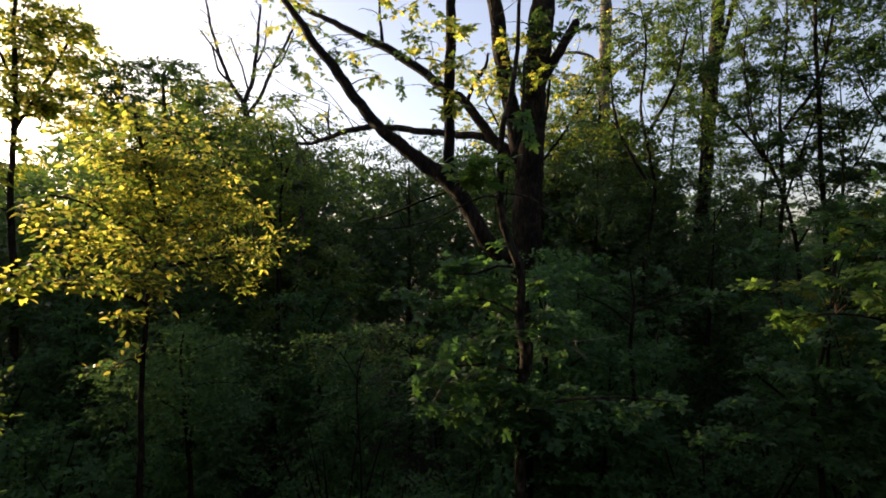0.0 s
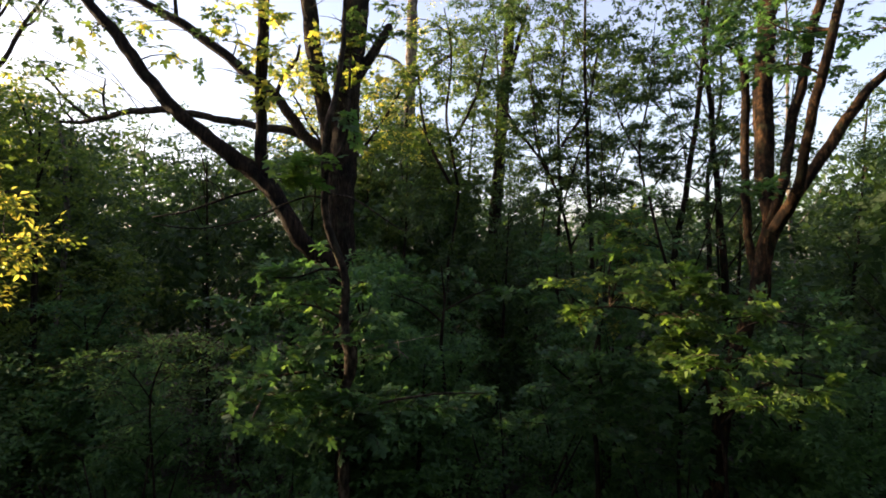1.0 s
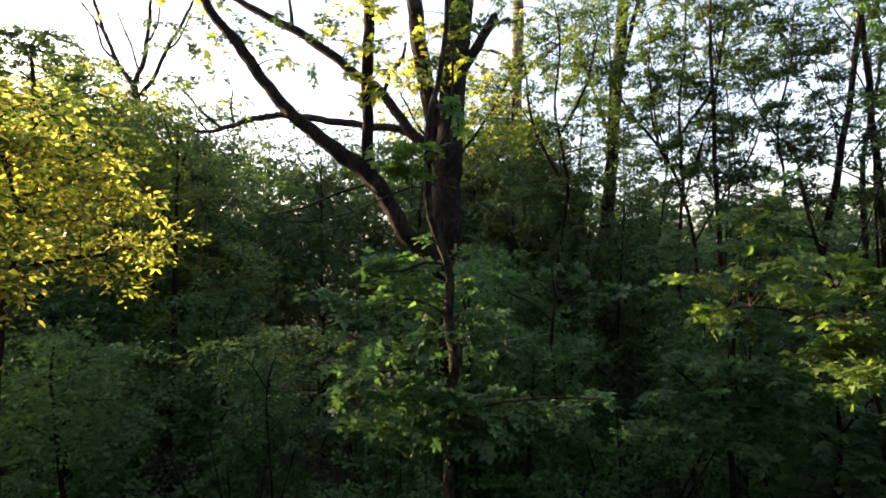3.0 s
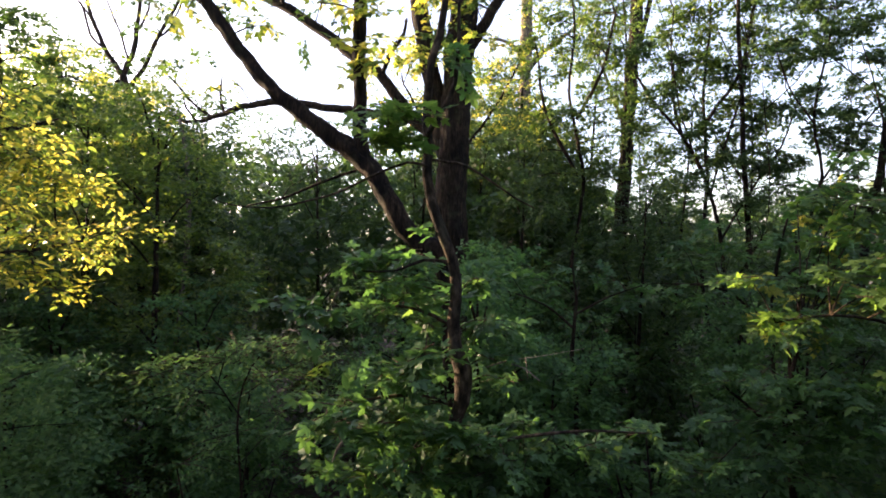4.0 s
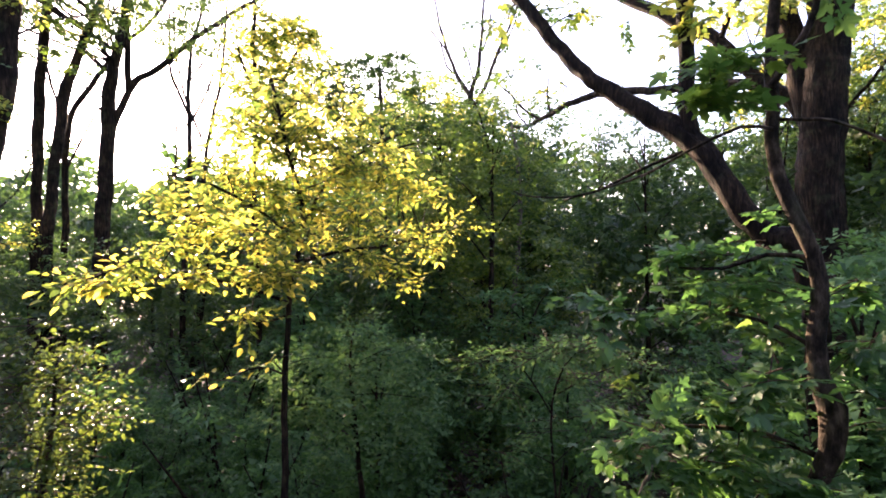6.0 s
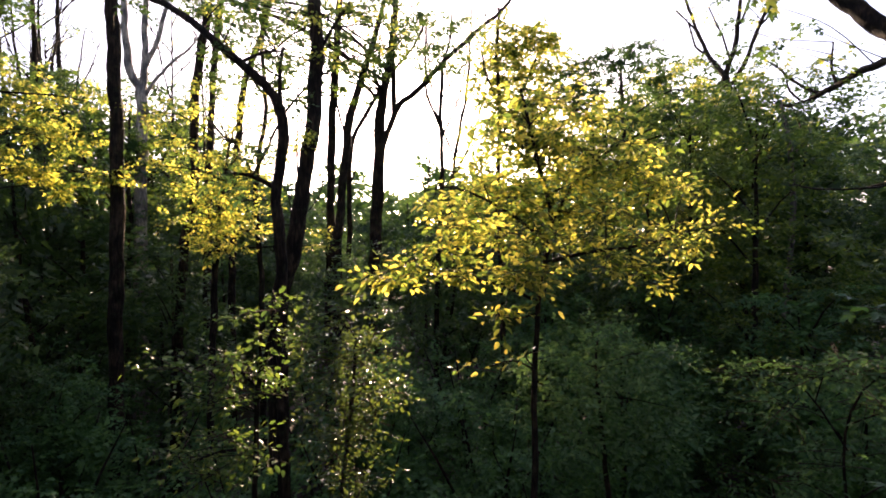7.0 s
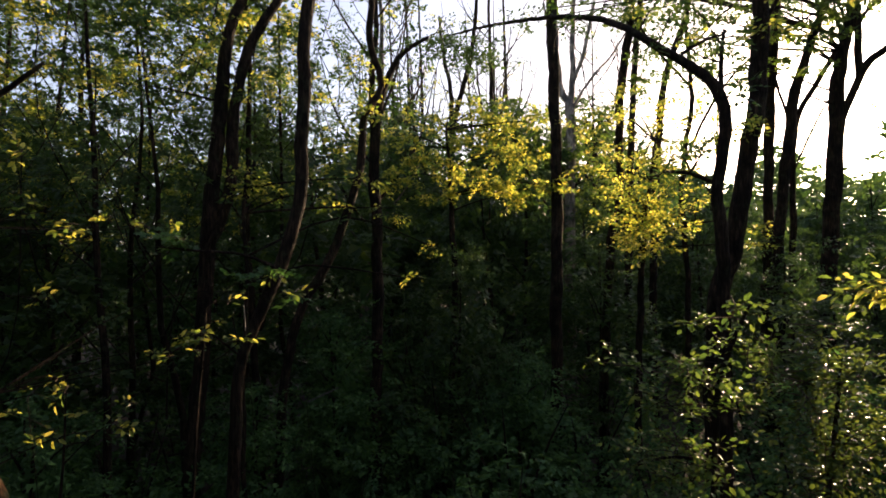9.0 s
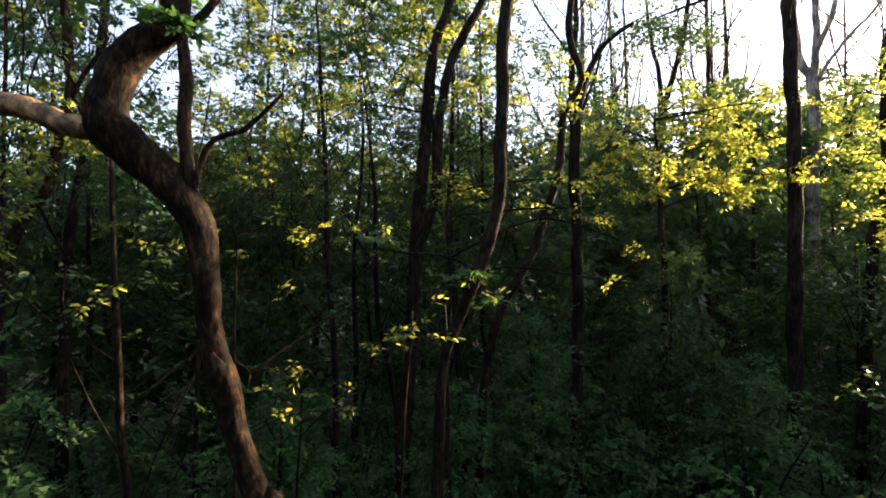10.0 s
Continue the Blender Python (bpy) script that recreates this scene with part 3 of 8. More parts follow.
sap_clumps = [(0.04, 5.44, 5.77, 0.12, 3), (0.26, 5.51, 5.79, 0.18, 5), (0.5, 5.59, 5.85, 0.18, 5), (0.41, 5.5, 5.66, 0.18, 5), (0.22, 5.52, 5.62, 0.14, 3), (-0.26, 4.96, 5.55, 0.12, 5), (-0.12, 5.15, 5.49, 0.12, 3), (0.22, 5.41, 5.49, 0.14, 4), (0.53, 5.58, 5.53, 0.19, 5), (1.02, 5.63, 5.65, 0.18, 5), (0.62, 5.47, 5.35, 0.15, 4), (0.94, 5.43, 5.29, 0.14, 4), (1.11, 5.52, 5.35, 0.14, 4), (0.55, 5.17, 5.2, 0.13, 4), (0.4, 5.29, 5.05, 0.17, 4), (0.22, 5.21, 4.98, 0.19, 5), (-0.02, 5.13, 4.92, 0.17, 5), (-0.12, 4.94, 4.81, 0.14, 5), (0.1, 5.12, 4.7, 0.2, 7), (0.35, 5.19, 4.71, 0.2, 7), (0.6, 5.36, 4.79, 0.14, 4), (0.91, 5.33, 4.47, 0.17, 5), (0.41, 5.08, 4.5, 0.22, 8), (0.08, 5.02, 4.47, 0.22, 8), (0.89, 5.23, 4.3, 0.22, 7), (1, 5.23, 5.14, 0.08, 3), (1.17, 5.3, 4.94, 0.1, 3), (0.76, 5.27, 7.28, 0.11, 3), (0.48, 5.29, 6.05, 0.07, 1), (1.33, 5.48, 4.54, 0.14, 4), (1.58, 5.46, 4.43, 0.17, 5), (2.21, 5.49, 4.44, 0.18, 5), (1.89, 5.42, 4.33, 0.17, 5), (1.31, 5.38, 4.37, 0.13, 4)]
sap_clumps += [(0.71, 5.11, 4.68, 0.11, 5), (0.87, 5.03, 4.62, 0.10, 5), (0.82, 5.18, 4.42, 0.13, 6), (0.68, 5.14, 4.36, 0.12, 6), (0.98, 5.17, 4.29, 0.10, 5), (1.07, 5.01, 4.44, 0.08, 3), (0.55, 5.13, 4.48, 0.12, 6), (0.62, 5.24, 4.58, 0.10, 4)]
sapling = built_tree("young_maple", "slender young maple with star-shaped green leaves", sap_trunk, sap_limbs, sap_clumps, MAPLE, LEAF_MAPLE, BARK_SLIM, 2, 0.4, thick=0.004)
DEAD = [
    [(1.08, 5.62, 4.97, 0.004), (1.26, 5.6, 5.02, 0.004), (1.5, 5.57, 5.05, 0.003), (1.86, 5.53, 5.11, 0.002)],
    [(1.37, 5.54, 5.06, 0.004), (1.38, 5.53, 4.98, 0.004), (1.39, 5.53, 4.89, 0.004)],
    [(1.26, 5.55, 5, 0.005), (1.36, 5.54, 4.97, 0.005), (1.48, 5.52, 4.87, 0.007)],
]
for i, d in enumerate(DEAD):
    stem_part("dead_twig", local(d, sapling.location), BARK_PALE, sapling, 5, 0.05, 0.1, i, "bare grey twig")

high = local([(0.26, 5.12, 6.85, 0.12, 5), (0.22, 5.12, 6.66, 0.14, 7), (0.36, 5.11, 6.8, 0.11, 4)], sapling.location)
branchlets([local(sap_trunk, sapling.location)], high, np.random.default_rng(21), sapling, BARK, 0.004)
# these clumps get the lighter leaf colour in place of sun on them
leaves_part(clump_leaves(high, MAPLE, np.random.default_rng(22), 0.5), LEAF_LIT, sapling, "foliage", "upper twig leaves coloured yellow-green as if sunlit")
stem_part("dead_leaf", local([(-0.02, 4.93, 4.74, 0.004), (-0.03, 4.93, 4.69, 0.011), (-0.06, 4.93, 4.64, 0.01), (-0.09, 4.93, 4.57, 0.003)], sapling.location), BARK_PALE, sapling, 5, 0.02, 0.5, 8, "pale curled dead leaf")
leaves_part(clump_leaves(local([(-0.09, 4.94, 4.74, 0.03, 1), (-0.31, 4.97, 5.54, 0.04, 1), (-0.13, 5.05, 5.16, 0.08, 1)], sapling.location), MAPLE, np.random.default_rng(4), 0.5, 0.65), LEAF_OLIVE, sapling, "foliage", "a few yellowish leaves")

# a young maple in the shade behind it
built_tree("young_maple", "young maple in the shade with level sprays of leaves", [(3.05, 8.5, 2.2, 0.04), (3.02, 8.45, 3.6, 0.034), (2.95, 8.4, 4.6, 0.028), (2.98, 8.35, 5.2, 0.02), (2.9, 8.3, 5.75, 0.01)],
           [[(2.96, 8.38, 4.8, 0.018), (2.5, 8.25, 5.15, 0.013), (1.95, 8.1, 5.35, 0.007)], [(2.97, 8.36, 5.0, 0.018), (3.4, 8.2, 5.25, 0.013), (3.8, 8.1, 5.4, 0.007)]],
           [(2.15, 8.64, 5.53, 0.29, 5), (2.64, 8.76, 5.44, 0.32, 5), (3.23, 8.89, 5.50, 0.35, 5), (3.91, 8.97, 5.43, 0.35, 6), (3.00, 8.90, 5.09, 0.32, 5)], MAPLE, LEAF_MAPLE, BARK_SHADED, 94, 0.4, thick=0.005)

# the many-stemmed tree with sunlit bark
right_trunk = [(5.62, 5.38, 2.65, 0.115), (5.73, 5.35, 3.74, 0.104), (5.86, 5.3, 4.5, 0.098), (6.11, 5.2, 5.35, 0.098), (6.21, 5.16, 5.86, 0.098), (6.3, 5.13, 6.35, 0.11), (6.34, 5.22, 6.88, 0.117), (6.41, 5.3, 7.23, 0.119), (6.57, 5.46, 8.07, 0.122), (6.7, 5.52, 8.93, 0.117), (6.84, 5.58, 9.67, 0.112), (7.15, 5.67, 11.34, 0.09), (7.49, 5.76, 13.33, 0.052)]
right_limbs = [
    [(6.24, 5.26, 5.61, 0.053), (6.31, 5.45, 6.08, 0.054), (6.27, 5.47, 6.75, 0.054), (6.43, 5.62, 7.48, 0.055), (6.5, 5.7, 8.63, 0.05), (6.38, 5.75, 8.87, 0.031)],
    [(6.2, 5.06, 6.35, 0.063), (6.31, 5.02, 6.71, 0.063), (6.76, 5.17, 7.7, 0.065), (7, 5.19, 8.53, 0.066), (7.22, 5.11, 9.46, 0.06), (7.58, 5.08, 10.68, 0.043), (7.72, 5.03, 11.85, 0.024)],
    [(6.15, 4.97, 6.27, 0.073), (6.14, 4.77, 6.58, 0.076), (6.05, 4.58, 6.78, 0.064), (5.95, 4.41, 7.3, 0.056), (5.95, 4.31, 7.78, 0.055), (5.97, 4.19, 8.25, 0.049), (6.1, 4.14, 8.85, 0.044), (6.35, 4.05, 9.86, 0.03)],
    [(6.2, 4.74, 6.68, 0.07), (6.52, 4.62, 7.17, 0.07), (6.82, 4.51, 7.68, 0.066), (7.23, 4.35, 8.19, 0.054), (7.86, 4.11, 8.79, 0.043), (8.5, 3.87, 9.56, 0.022)],
    [(6.18, 5.07, 6.2, 0.023), (6.2, 5.06, 5.84, 0.026), (6.19, 5.06, 5.33, 0.023)],
]
right_clumps = [(5.84, 4.88, 8.29, 0.3, 9), (5.51, 4.69, 6.79, 0.2, 7), (6.07, 4.69, 8.74, 0.4, 10), (6.48, 4.43, 8.29, 0.2, 4), (5.77, 4.91, 8.84, 0.5, 12), (5.84, 5.74, 8.87, 0.6, 16), (7.51, 4.67, 9.02, 0.7, 18), (7.07, 5.27, 10.75, 1.2, 40), (6.37, 5.76, 11.2, 1.2, 40), (7.92, 4.52, 10.5, 1.2, 36)]
built_tree("maple_tree", "many-stemmed tree with brown sunlit bark", right_trunk, right_limbs, right_clumps, MAPLE, LEAF_MAPLE, BARK_WARM, 3, 0.6, sides=16)

# young maple beside it, leaves over its foot
r2_trunk = [(5.33, 4.82, 1.62, 0.026), (5.26, 4.84, 2.96, 0.024), (5.16, 4.88, 3.91, 0.022), (4.94, 4.97, 4.72, 0.02), (4.68, 5.07, 5.52, 0.019), (4.49, 5.14, 6.06, 0.018), (4.37, 5.19, 6.66, 0.017)]
r2_limbs = [
    [(5.16, 4.88, 3.91, 0.019), (5.57, 4.72, 4.38, 0.014), (6.07, 4.53, 4.58, 0.012), (6.44, 4.39, 4.45, 0.007)],
    [(4.94, 4.97, 4.72, 0.014), (4.44, 5.17, 5.24, 0.013), (3.94, 5.36, 5.35, 0.012), (3.55, 5.5, 5.28, 0.007)],
    [(5, 4.94, 4.58, 0.014), (5.44, 4.78, 5.12, 0.013), (5.94, 4.59, 5.18, 0.012), (6.38, 4.42, 5.05, 0.007)],
]
r2_clumps = [(3.56, 5.61, 5.24, 0.17, 5), (3.81, 5.45, 5.29, 0.12, 3), (3.35, 5.55, 5.66, 0.13, 4), (3.78, 5.04, 5.68, 0.13, 4), (3.79, 4.82, 5.55, 0.17, 6), (4.12, 4.83, 5.52, 0.16, 6), (4.07, 4.92, 5.86, 0.16, 5), (4.07, 4.57, 5.81, 0.16, 5), (4.13, 4.51, 5.62, 0.19, 7), (4.05, 5.47, 5.97, 0.14, 3), (4.05, 5.16, 6.09, 0.15, 4), (4.35, 4.48, 5.70, 0.19, 6), (4.55, 4.46, 5.54, 0.19, 7), (4.73, 4.78, 5.22, 0.21, 7), (4.44, 4.95, 5.00, 0.19, 7), (4.29, 5.01, 4.89, 0.11, 3), (4.24, 4.60, 4.85, 0.14, 4), (4.32, 4.56, 4.61, 0.13, 4), (4.57, 4.56, 4.87, 0.19, 6), (4.15, 4.46, 5.26, 0.19, 6), (4.14, 4.99, 6.24, 0.16, 4), (3.70, 5.10, 6.27, 0.16, 4)]
r2_clumps += [(4.82, 4.39, 4.52, 0.12, 4), (4.51, 3.87, 4.56, 0.17, 6), (4.99, 3.89, 4.38, 0.13, 4), (5.13, 4.04, 4.64, 0.17, 5), (4.90, 3.60, 4.71, 0.14, 4), (5.38, 3.73, 4.69, 0.14, 3), (5.02, 4.36, 5.33, 0.18, 5), (4.69, 3.83, 5.43, 0.16, 5), (5.25, 3.84, 5.21, 0.25, 6), (4.25, 4.22, 4.90, 0.17, 6), (4.67, 4.32, 5.09, 0.17, 5), (4.74, 4.12, 4.89, 0.17, 4), (4.31, 4.45, 5.33, 0.16, 6), (4.61, 4.28, 5.52, 0.17, 5), (4.48, 4.84, 5.08, 0.17, 5)]
built_tree("young_maple", "young maple with green leaves brightened as if sunlit", r2_trunk, r2_limbs, r2_clumps, MAPLE, LEAF_LIT, BARK_SHADED, 4, 0.45, thick=0.006)

r3_trunk = [(4.54, 6.33, 2.23, 0.038), (4.49, 6.35, 3.33, 0.033), (4.41, 6.37, 4.1, 0.027), (4.49, 6.36, 4.65, 0.022), (4.6, 6.35, 5.09, 0.014)]
built_tree("young_maple", "low young maple with broad soft green leaves", r3_trunk,
           [[(4.44, 6.36, 3.88, 0.022), (4.11, 6.42, 4.21, 0.016), (3.79, 6.47, 4.48, 0.011)], [(4.44, 6.37, 4.21, 0.022), (4.77, 6.32, 4.43, 0.016), (5.15, 6.26, 4.48, 0.011)]],
           [(3.75, 6.27, 4.59, 0.22, 8), (4.14, 6.31, 4.62, 0.24, 9), (4.01, 6.23, 4.27, 0.26, 10), (3.58, 6.2, 4.2, 0.26, 10), (4.33, 6.18, 4.48, 0.26, 10), (4.64, 6.14, 4.38, 0.28, 11), (5, 6.18, 4.51, 0.24, 9), (4.26, 5.99, 4.08, 0.3, 12), (3.83, 5.95, 3.97, 0.3, 12), (4.66, 5.93, 4.03, 0.3, 12), (3.32, 5.93, 3.92, 0.28, 11), (4.13, 5.8, 3.77, 0.3, 12), (3.01, 5.87, 3.87, 0.22, 7), (4.82, 6.32, 5.2, 0.2, 7), (5.09, 6.28, 5.42, 0.24, 8), (4.6, 6.35, 5.03, 0.16, 5), (5.36, 6.23, 4.86, 0.3, 10), (5.67, 7.01, 6.55, 0.24, 8), (5.89, 6.97, 6.1, 0.24, 8), (5.24, 6.87, 5.91, 0.22, 7), (5.36, 6.64, 5.67, 0.24, 8), (4.71, 6.74, 5.56, 0.18, 5), (5.54, 7.03, 6.23, 0.24, 8), (6.12, 7.15, 6.96, 0.24, 8), (5.4, 7.25, 6.44, 0.2, 6)], MAPLE, LEAF_MAPLE, BARK_SHADED, 66, 0.45, thick=0.005)

built_tree("young_maple", "slender young maple with light yellow-green leaves", [(5.16, 7.06, 2.93, 0.025), (5.13, 7.07, 3.82, 0.023), (5.1, 7.08, 4.58, 0.019), (5.16, 7.07, 5.09, 0.015), (5.35, 7.05, 5.59, 0.011), (5.54, 7.02, 6.1, 0.008)],
           [[(5.03, 6.99, 4.66, 0.012), (4.9, 7.01, 4.91, 0.01), (4.71, 7.04, 4.99, 0.006)], [(5.14, 6.98, 5.19, 0.012), (5.51, 6.92, 5.29, 0.01), (5.88, 6.87, 5.6, 0.006)]],
           [(4.68, 6.84, 5.1, 0.14, 5), (4.53, 6.87, 5.01, 0.1, 3), (4.6, 7.16, 5.53, 0.12, 3), (5.14, 6.98, 5.35, 0.16, 4), (5.54, 6.82, 5.36, 0.2, 6), (5.73, 6.79, 5.67, 0.2, 6), (5.36, 6.84, 4.87, 0.16, 4), (5.42, 7.04, 5.91, 0.2, 5), (5.79, 6.99, 6.1, 0.2, 6), (5.75, 6.68, 5.25, 0.2, 6), (5.73, 7.2, 6.5, 0.2, 5), (5.34, 7.26, 6.24, 0.16, 4)], MAPLE, LEAF_SUNLIT, BARK_SHADED, 75, 0.45, thick=0.004)

# straight trunks behind
TALL = "tall straight forest tree seen in shade"
built_tree("forest_tree", TALL, [(9.69, 20.48, 3.14, 0.276), (9.84, 20.46, 6.12, 0.265), (10.06, 20.45, 9.11, 0.253), (10.29, 20.42, 12.57, 0.23), (10.55, 20.39, 16.02, 0.207), (10.89, 20.38, 22.92, 0.116)],
           [[(10.29, 20.42, 12.34, 0.116), (10.86, 20.34, 14.64, 0.092), (11.33, 20.27, 16.47, 0.069)], [(10.13, 20.44, 10.04, 0.069), (9.49, 20.56, 11.88, 0.057), (8.82, 20.68, 13.72, 0.046)]],
           [(9.42, 19.89, 14.36, 1.224, 22), (10.74, 19.67, 14.81, 1.36, 25), (8.76, 20, 13.26, 0.952, 16), (9.87, 19.84, 17.49, 2.176, 63), (11.41, 19.56, 17.04, 1.904, 48), (8.59, 20.72, 15.33, 1.36, 22), (10.29, 19.74, 12.81, 0.816, 13), (9.41, 19.88, 11.25, 0.68, 10)], MID, LEAF_CANOPY, BARK_SHADED, 5, 0.8, 1.1)
built_tree("forest_tree", TALL, [(6.61, 23.77, 4.86, 0.284), (6.81, 23.74, 7.44, 0.258), (7.07, 23.71, 10.56, 0.258), (7.16, 23.71, 12.62, 0.258), (7.25, 23.73, 17.27, 0.233), (7.37, 23.74, 25.04, 0.103)],
           [[(7.19, 23.71, 13.92, 0.103), (6.38, 23.86, 14.69, 0.078), (5.6, 23.98, 14.83, 0.052)], [(7.19, 23.71, 13.4, 0.117), (8.16, 23.55, 14.43, 0.103), (9.18, 23.39, 15.21, 0.078), (10.2, 23.22, 16.24, 0.052)]],
           [(8.17, 22.87, 15.45, 1.496, 35), (5.94, 23.24, 15.45, 1.088, 13), (7.19, 23.05, 18.47, 2.176, 63), (8.92, 22.73, 13.94, 1.224, 22), (5.55, 23.74, 18.17, 1.36, 25), (6.38, 23.85, 13.4, 1.088, 19)], MID, LEAF_SUNLIT, BARK, 6, 0.8, 1.1)
built_tree("forest_tree", "thin forest tree forking into bare upright branches", [(-8.11, 22.72, 5.04, 0.144), (-8.05, 22.74, 9.04, 0.133), (-8.18, 22.77, 10.82, 0.133), (-8.5, 22.83, 12.19, 0.133)],
           [[(-8.5, 22.83, 12.19, 0.1), (-9.12, 22.94, 13.15, 0.089), (-9.55, 23.02, 14.15, 0.067), (-10.05, 23.11, 15.7, 0.055), (-10.31, 23.16, 17.04, 0.033)],
            [(-8.5, 22.83, 12.19, 0.1), (-8.09, 22.76, 13.26, 0.089), (-7.91, 22.74, 14.59, 0.067), (-7.77, 22.73, 16.37, 0.044)],
            [(-8.24, 22.78, 11.82, 0.089), (-7.69, 22.7, 12.59, 0.078), (-7.25, 22.63, 13.59, 0.067), (-6.59, 22.52, 14.7, 0.055), (-5.93, 22.42, 16.14, 0.033)],
            [(-9.12, 22.94, 13.15, 0.055), (-9.66, 23.03, 13.7, 0.044), (-9.99, 23.09, 14.82, 0.033)],
            [(-9.44, 23, 13.82, 0.044), (-9.83, 23.07, 14.59, 0.04), (-10.53, 23.19, 15.48, 0.027)], [(-8.31, 22.8, 12.81, 0.044), (-8.57, 22.85, 13.7, 0.04), (-9.11, 22.95, 15.04, 0.027)],
            [(-7.25, 22.63, 13.59, 0.044), (-6.82, 22.55, 13.92, 0.036), (-6.27, 22.47, 15.03, 0.022)], [(-8.18, 22.77, 11.48, 0.067), (-8.68, 22.86, 12.04, 0.058), (-8.88, 22.89, 11.26, 0.049), (-8.79, 22.87, 10.37, 0.033)],
            [(-7.91, 22.74, 13.92, 0.044), (-7.58, 22.69, 14.59, 0.036), (-7.47, 22.67, 15.7, 0.022)]],
           [(-7.25, 22.63, 13.92, 0.8, 7), (-9.44, 23, 14.37, 0.7, 6), (-8.34, 22.82, 14.81, 0.8, 6), (-6.59, 22.52, 15.25, 0.8, 6), (-9.88, 23.08, 15.26, 0.7, 5)], MID, LEAF_SUNLIT, BARK_SHADED, 7, 0.9, twigs=4)
built_tree("young_tree", "thin bare-stemmed young tree among the shrubs", [(-4.55, 16.03, 3.1, 0.071), (-4.37, 16.01, 5, 0.063), (-4.23, 15.99, 6.58, 0.063), (-4.27, 16.01, 8.17, 0.055), (-4.46, 16.04, 9.28, 0.032)],
           (), [(-4.38, 16.03, 8.8, 0.9, 12), (-4.62, 16.06, 7.69, 0.8, 10), (-3.75, 16.22, 8.21, 0.9, 12)], MID, LEAF_CANOPY, BARK, 8, 0.8)

built_tree("forest_tree", "leaning forest tree with lacy clumps of leaves", [(9.12, 13.54, 3.59, 0.051), (9.05, 13.56, 5.24, 0.051), (8.99, 13.58, 6.06, 0.047), (8.69, 13.63, 7.3, 0.043), (8.21, 13.72, 8.4, 0.038), (7.3, 13.87, 9.57, 0.034), (6.83, 13.95, 10.33, 0.025), (6.56, 13.99, 11.02, 0.017)],
           [[(8.72, 13.63, 7.16, 0.030), (9.13, 13.58, 8.54, 0.025), (9.54, 13.53, 9.77, 0.022), (9.68, 13.52, 11.01, 0.017)], [(8.99, 13.58, 6.06, 0.030), (9.74, 13.47, 7.3, 0.025), (10.49, 13.37, 8.4, 0.022), (10.9, 13.32, 9.5, 0.017)],
            [(8.31, 13.7, 8.24, 0.025), (7.98, 13.76, 9.36, 0.022), (7.78, 13.8, 10.74, 0.017), (7.85, 13.8, 11.84, 0.012)]],
           [(6.29, 13.42, 10.49, 0.25, 11), (6.45, 13.09, 10.32, 0.25, 11), (6.68, 13.57, 10.84, 0.29, 12), (6.99, 13.72, 10.8, 0.29, 12), (8.26, 13.63, 10.58, 0.29, 12), (7.74, 14.01, 10.56, 0.29, 12), (7.36, 13.56, 9.62, 0.29, 14), (6.84, 13.53, 9.58, 0.29, 14), (7.89, 13.68, 9.92, 0.32, 17), (8.09, 13.64, 9.27, 0.32, 17), (8.85, 13.53, 9.99, 0.25, 9), (9.26, 13.98, 10.5, 0.25, 9), (7.1, 13.29, 9.23, 0.25, 11), (6.68, 13.65, 8.68, 0.25, 11), (8.39, 13.19, 8.73, 0.29, 14), (8.21, 13.32, 8.71, 0.29, 14), (7.87, 13.57, 8.2, 0.25, 11), (8.35, 13.8, 8.3, 0.25, 11), (9.73, 13.9, 9.61, 0.29, 12), (9.8, 13.58, 8.92, 0.29, 12), (9.07, 13.38, 8.06, 0.29, 14), (8.46, 12.77, 7.88, 0.29, 14), (9.72, 13.08, 7.8, 0.29, 14), (9.75, 13.18, 8.27, 0.29, 14), (10.08, 14.06, 10.18, 0.25, 9), (9.21, 13.28, 10.01, 0.25, 9), (10.04, 14.28, 11.6, 0.25, 9), (10.34, 14.33, 11.51, 0.25, 9), (10.24, 13.52, 9.32, 0.29, 14), (9.82, 13.38, 9.17, 0.29, 14), (9.65, 12.78, 7.76, 0.29, 14), (10.68, 13.64, 7.77, 0.29, 14), (9.64, 13.08, 7.1, 0.29, 14), (9.34, 13.23, 6.88, 0.29, 14), (11.14, 13.67, 7.96, 0.25, 11), (10.92, 13.5, 8.07, 0.25, 11), (8.18, 13.72, 7.74, 0.29, 12), (7.84, 12.76, 7.41, 0.29, 12), (10.34, 13.31, 10.9, 0.29, 11), (10.61, 13.37, 10.9, 0.29, 11), (11.64, 13.61, 9.92, 0.29, 12), (11.36, 13.65, 9.72, 0.29, 12), (10.4, 13.37, 7.4, 0.29, 12), (11.2, 13.05, 7.21, 0.29, 12), (8.61, 13.79, 11.73, 0.25, 9), (8.49, 14.01, 11.79, 0.25, 9), (10.47, 14.12, 12.89, 0.43, 19), (9.97, 14.09, 12.6, 0.43, 19), (7.39, 14.19, 13.03, 0.43, 19), (7.07, 13.83, 12.86, 0.43, 19)], TUFT, LEAF_CANOPY, BARK_SHADED, 73, 0.6, 0.95, twigs=2)
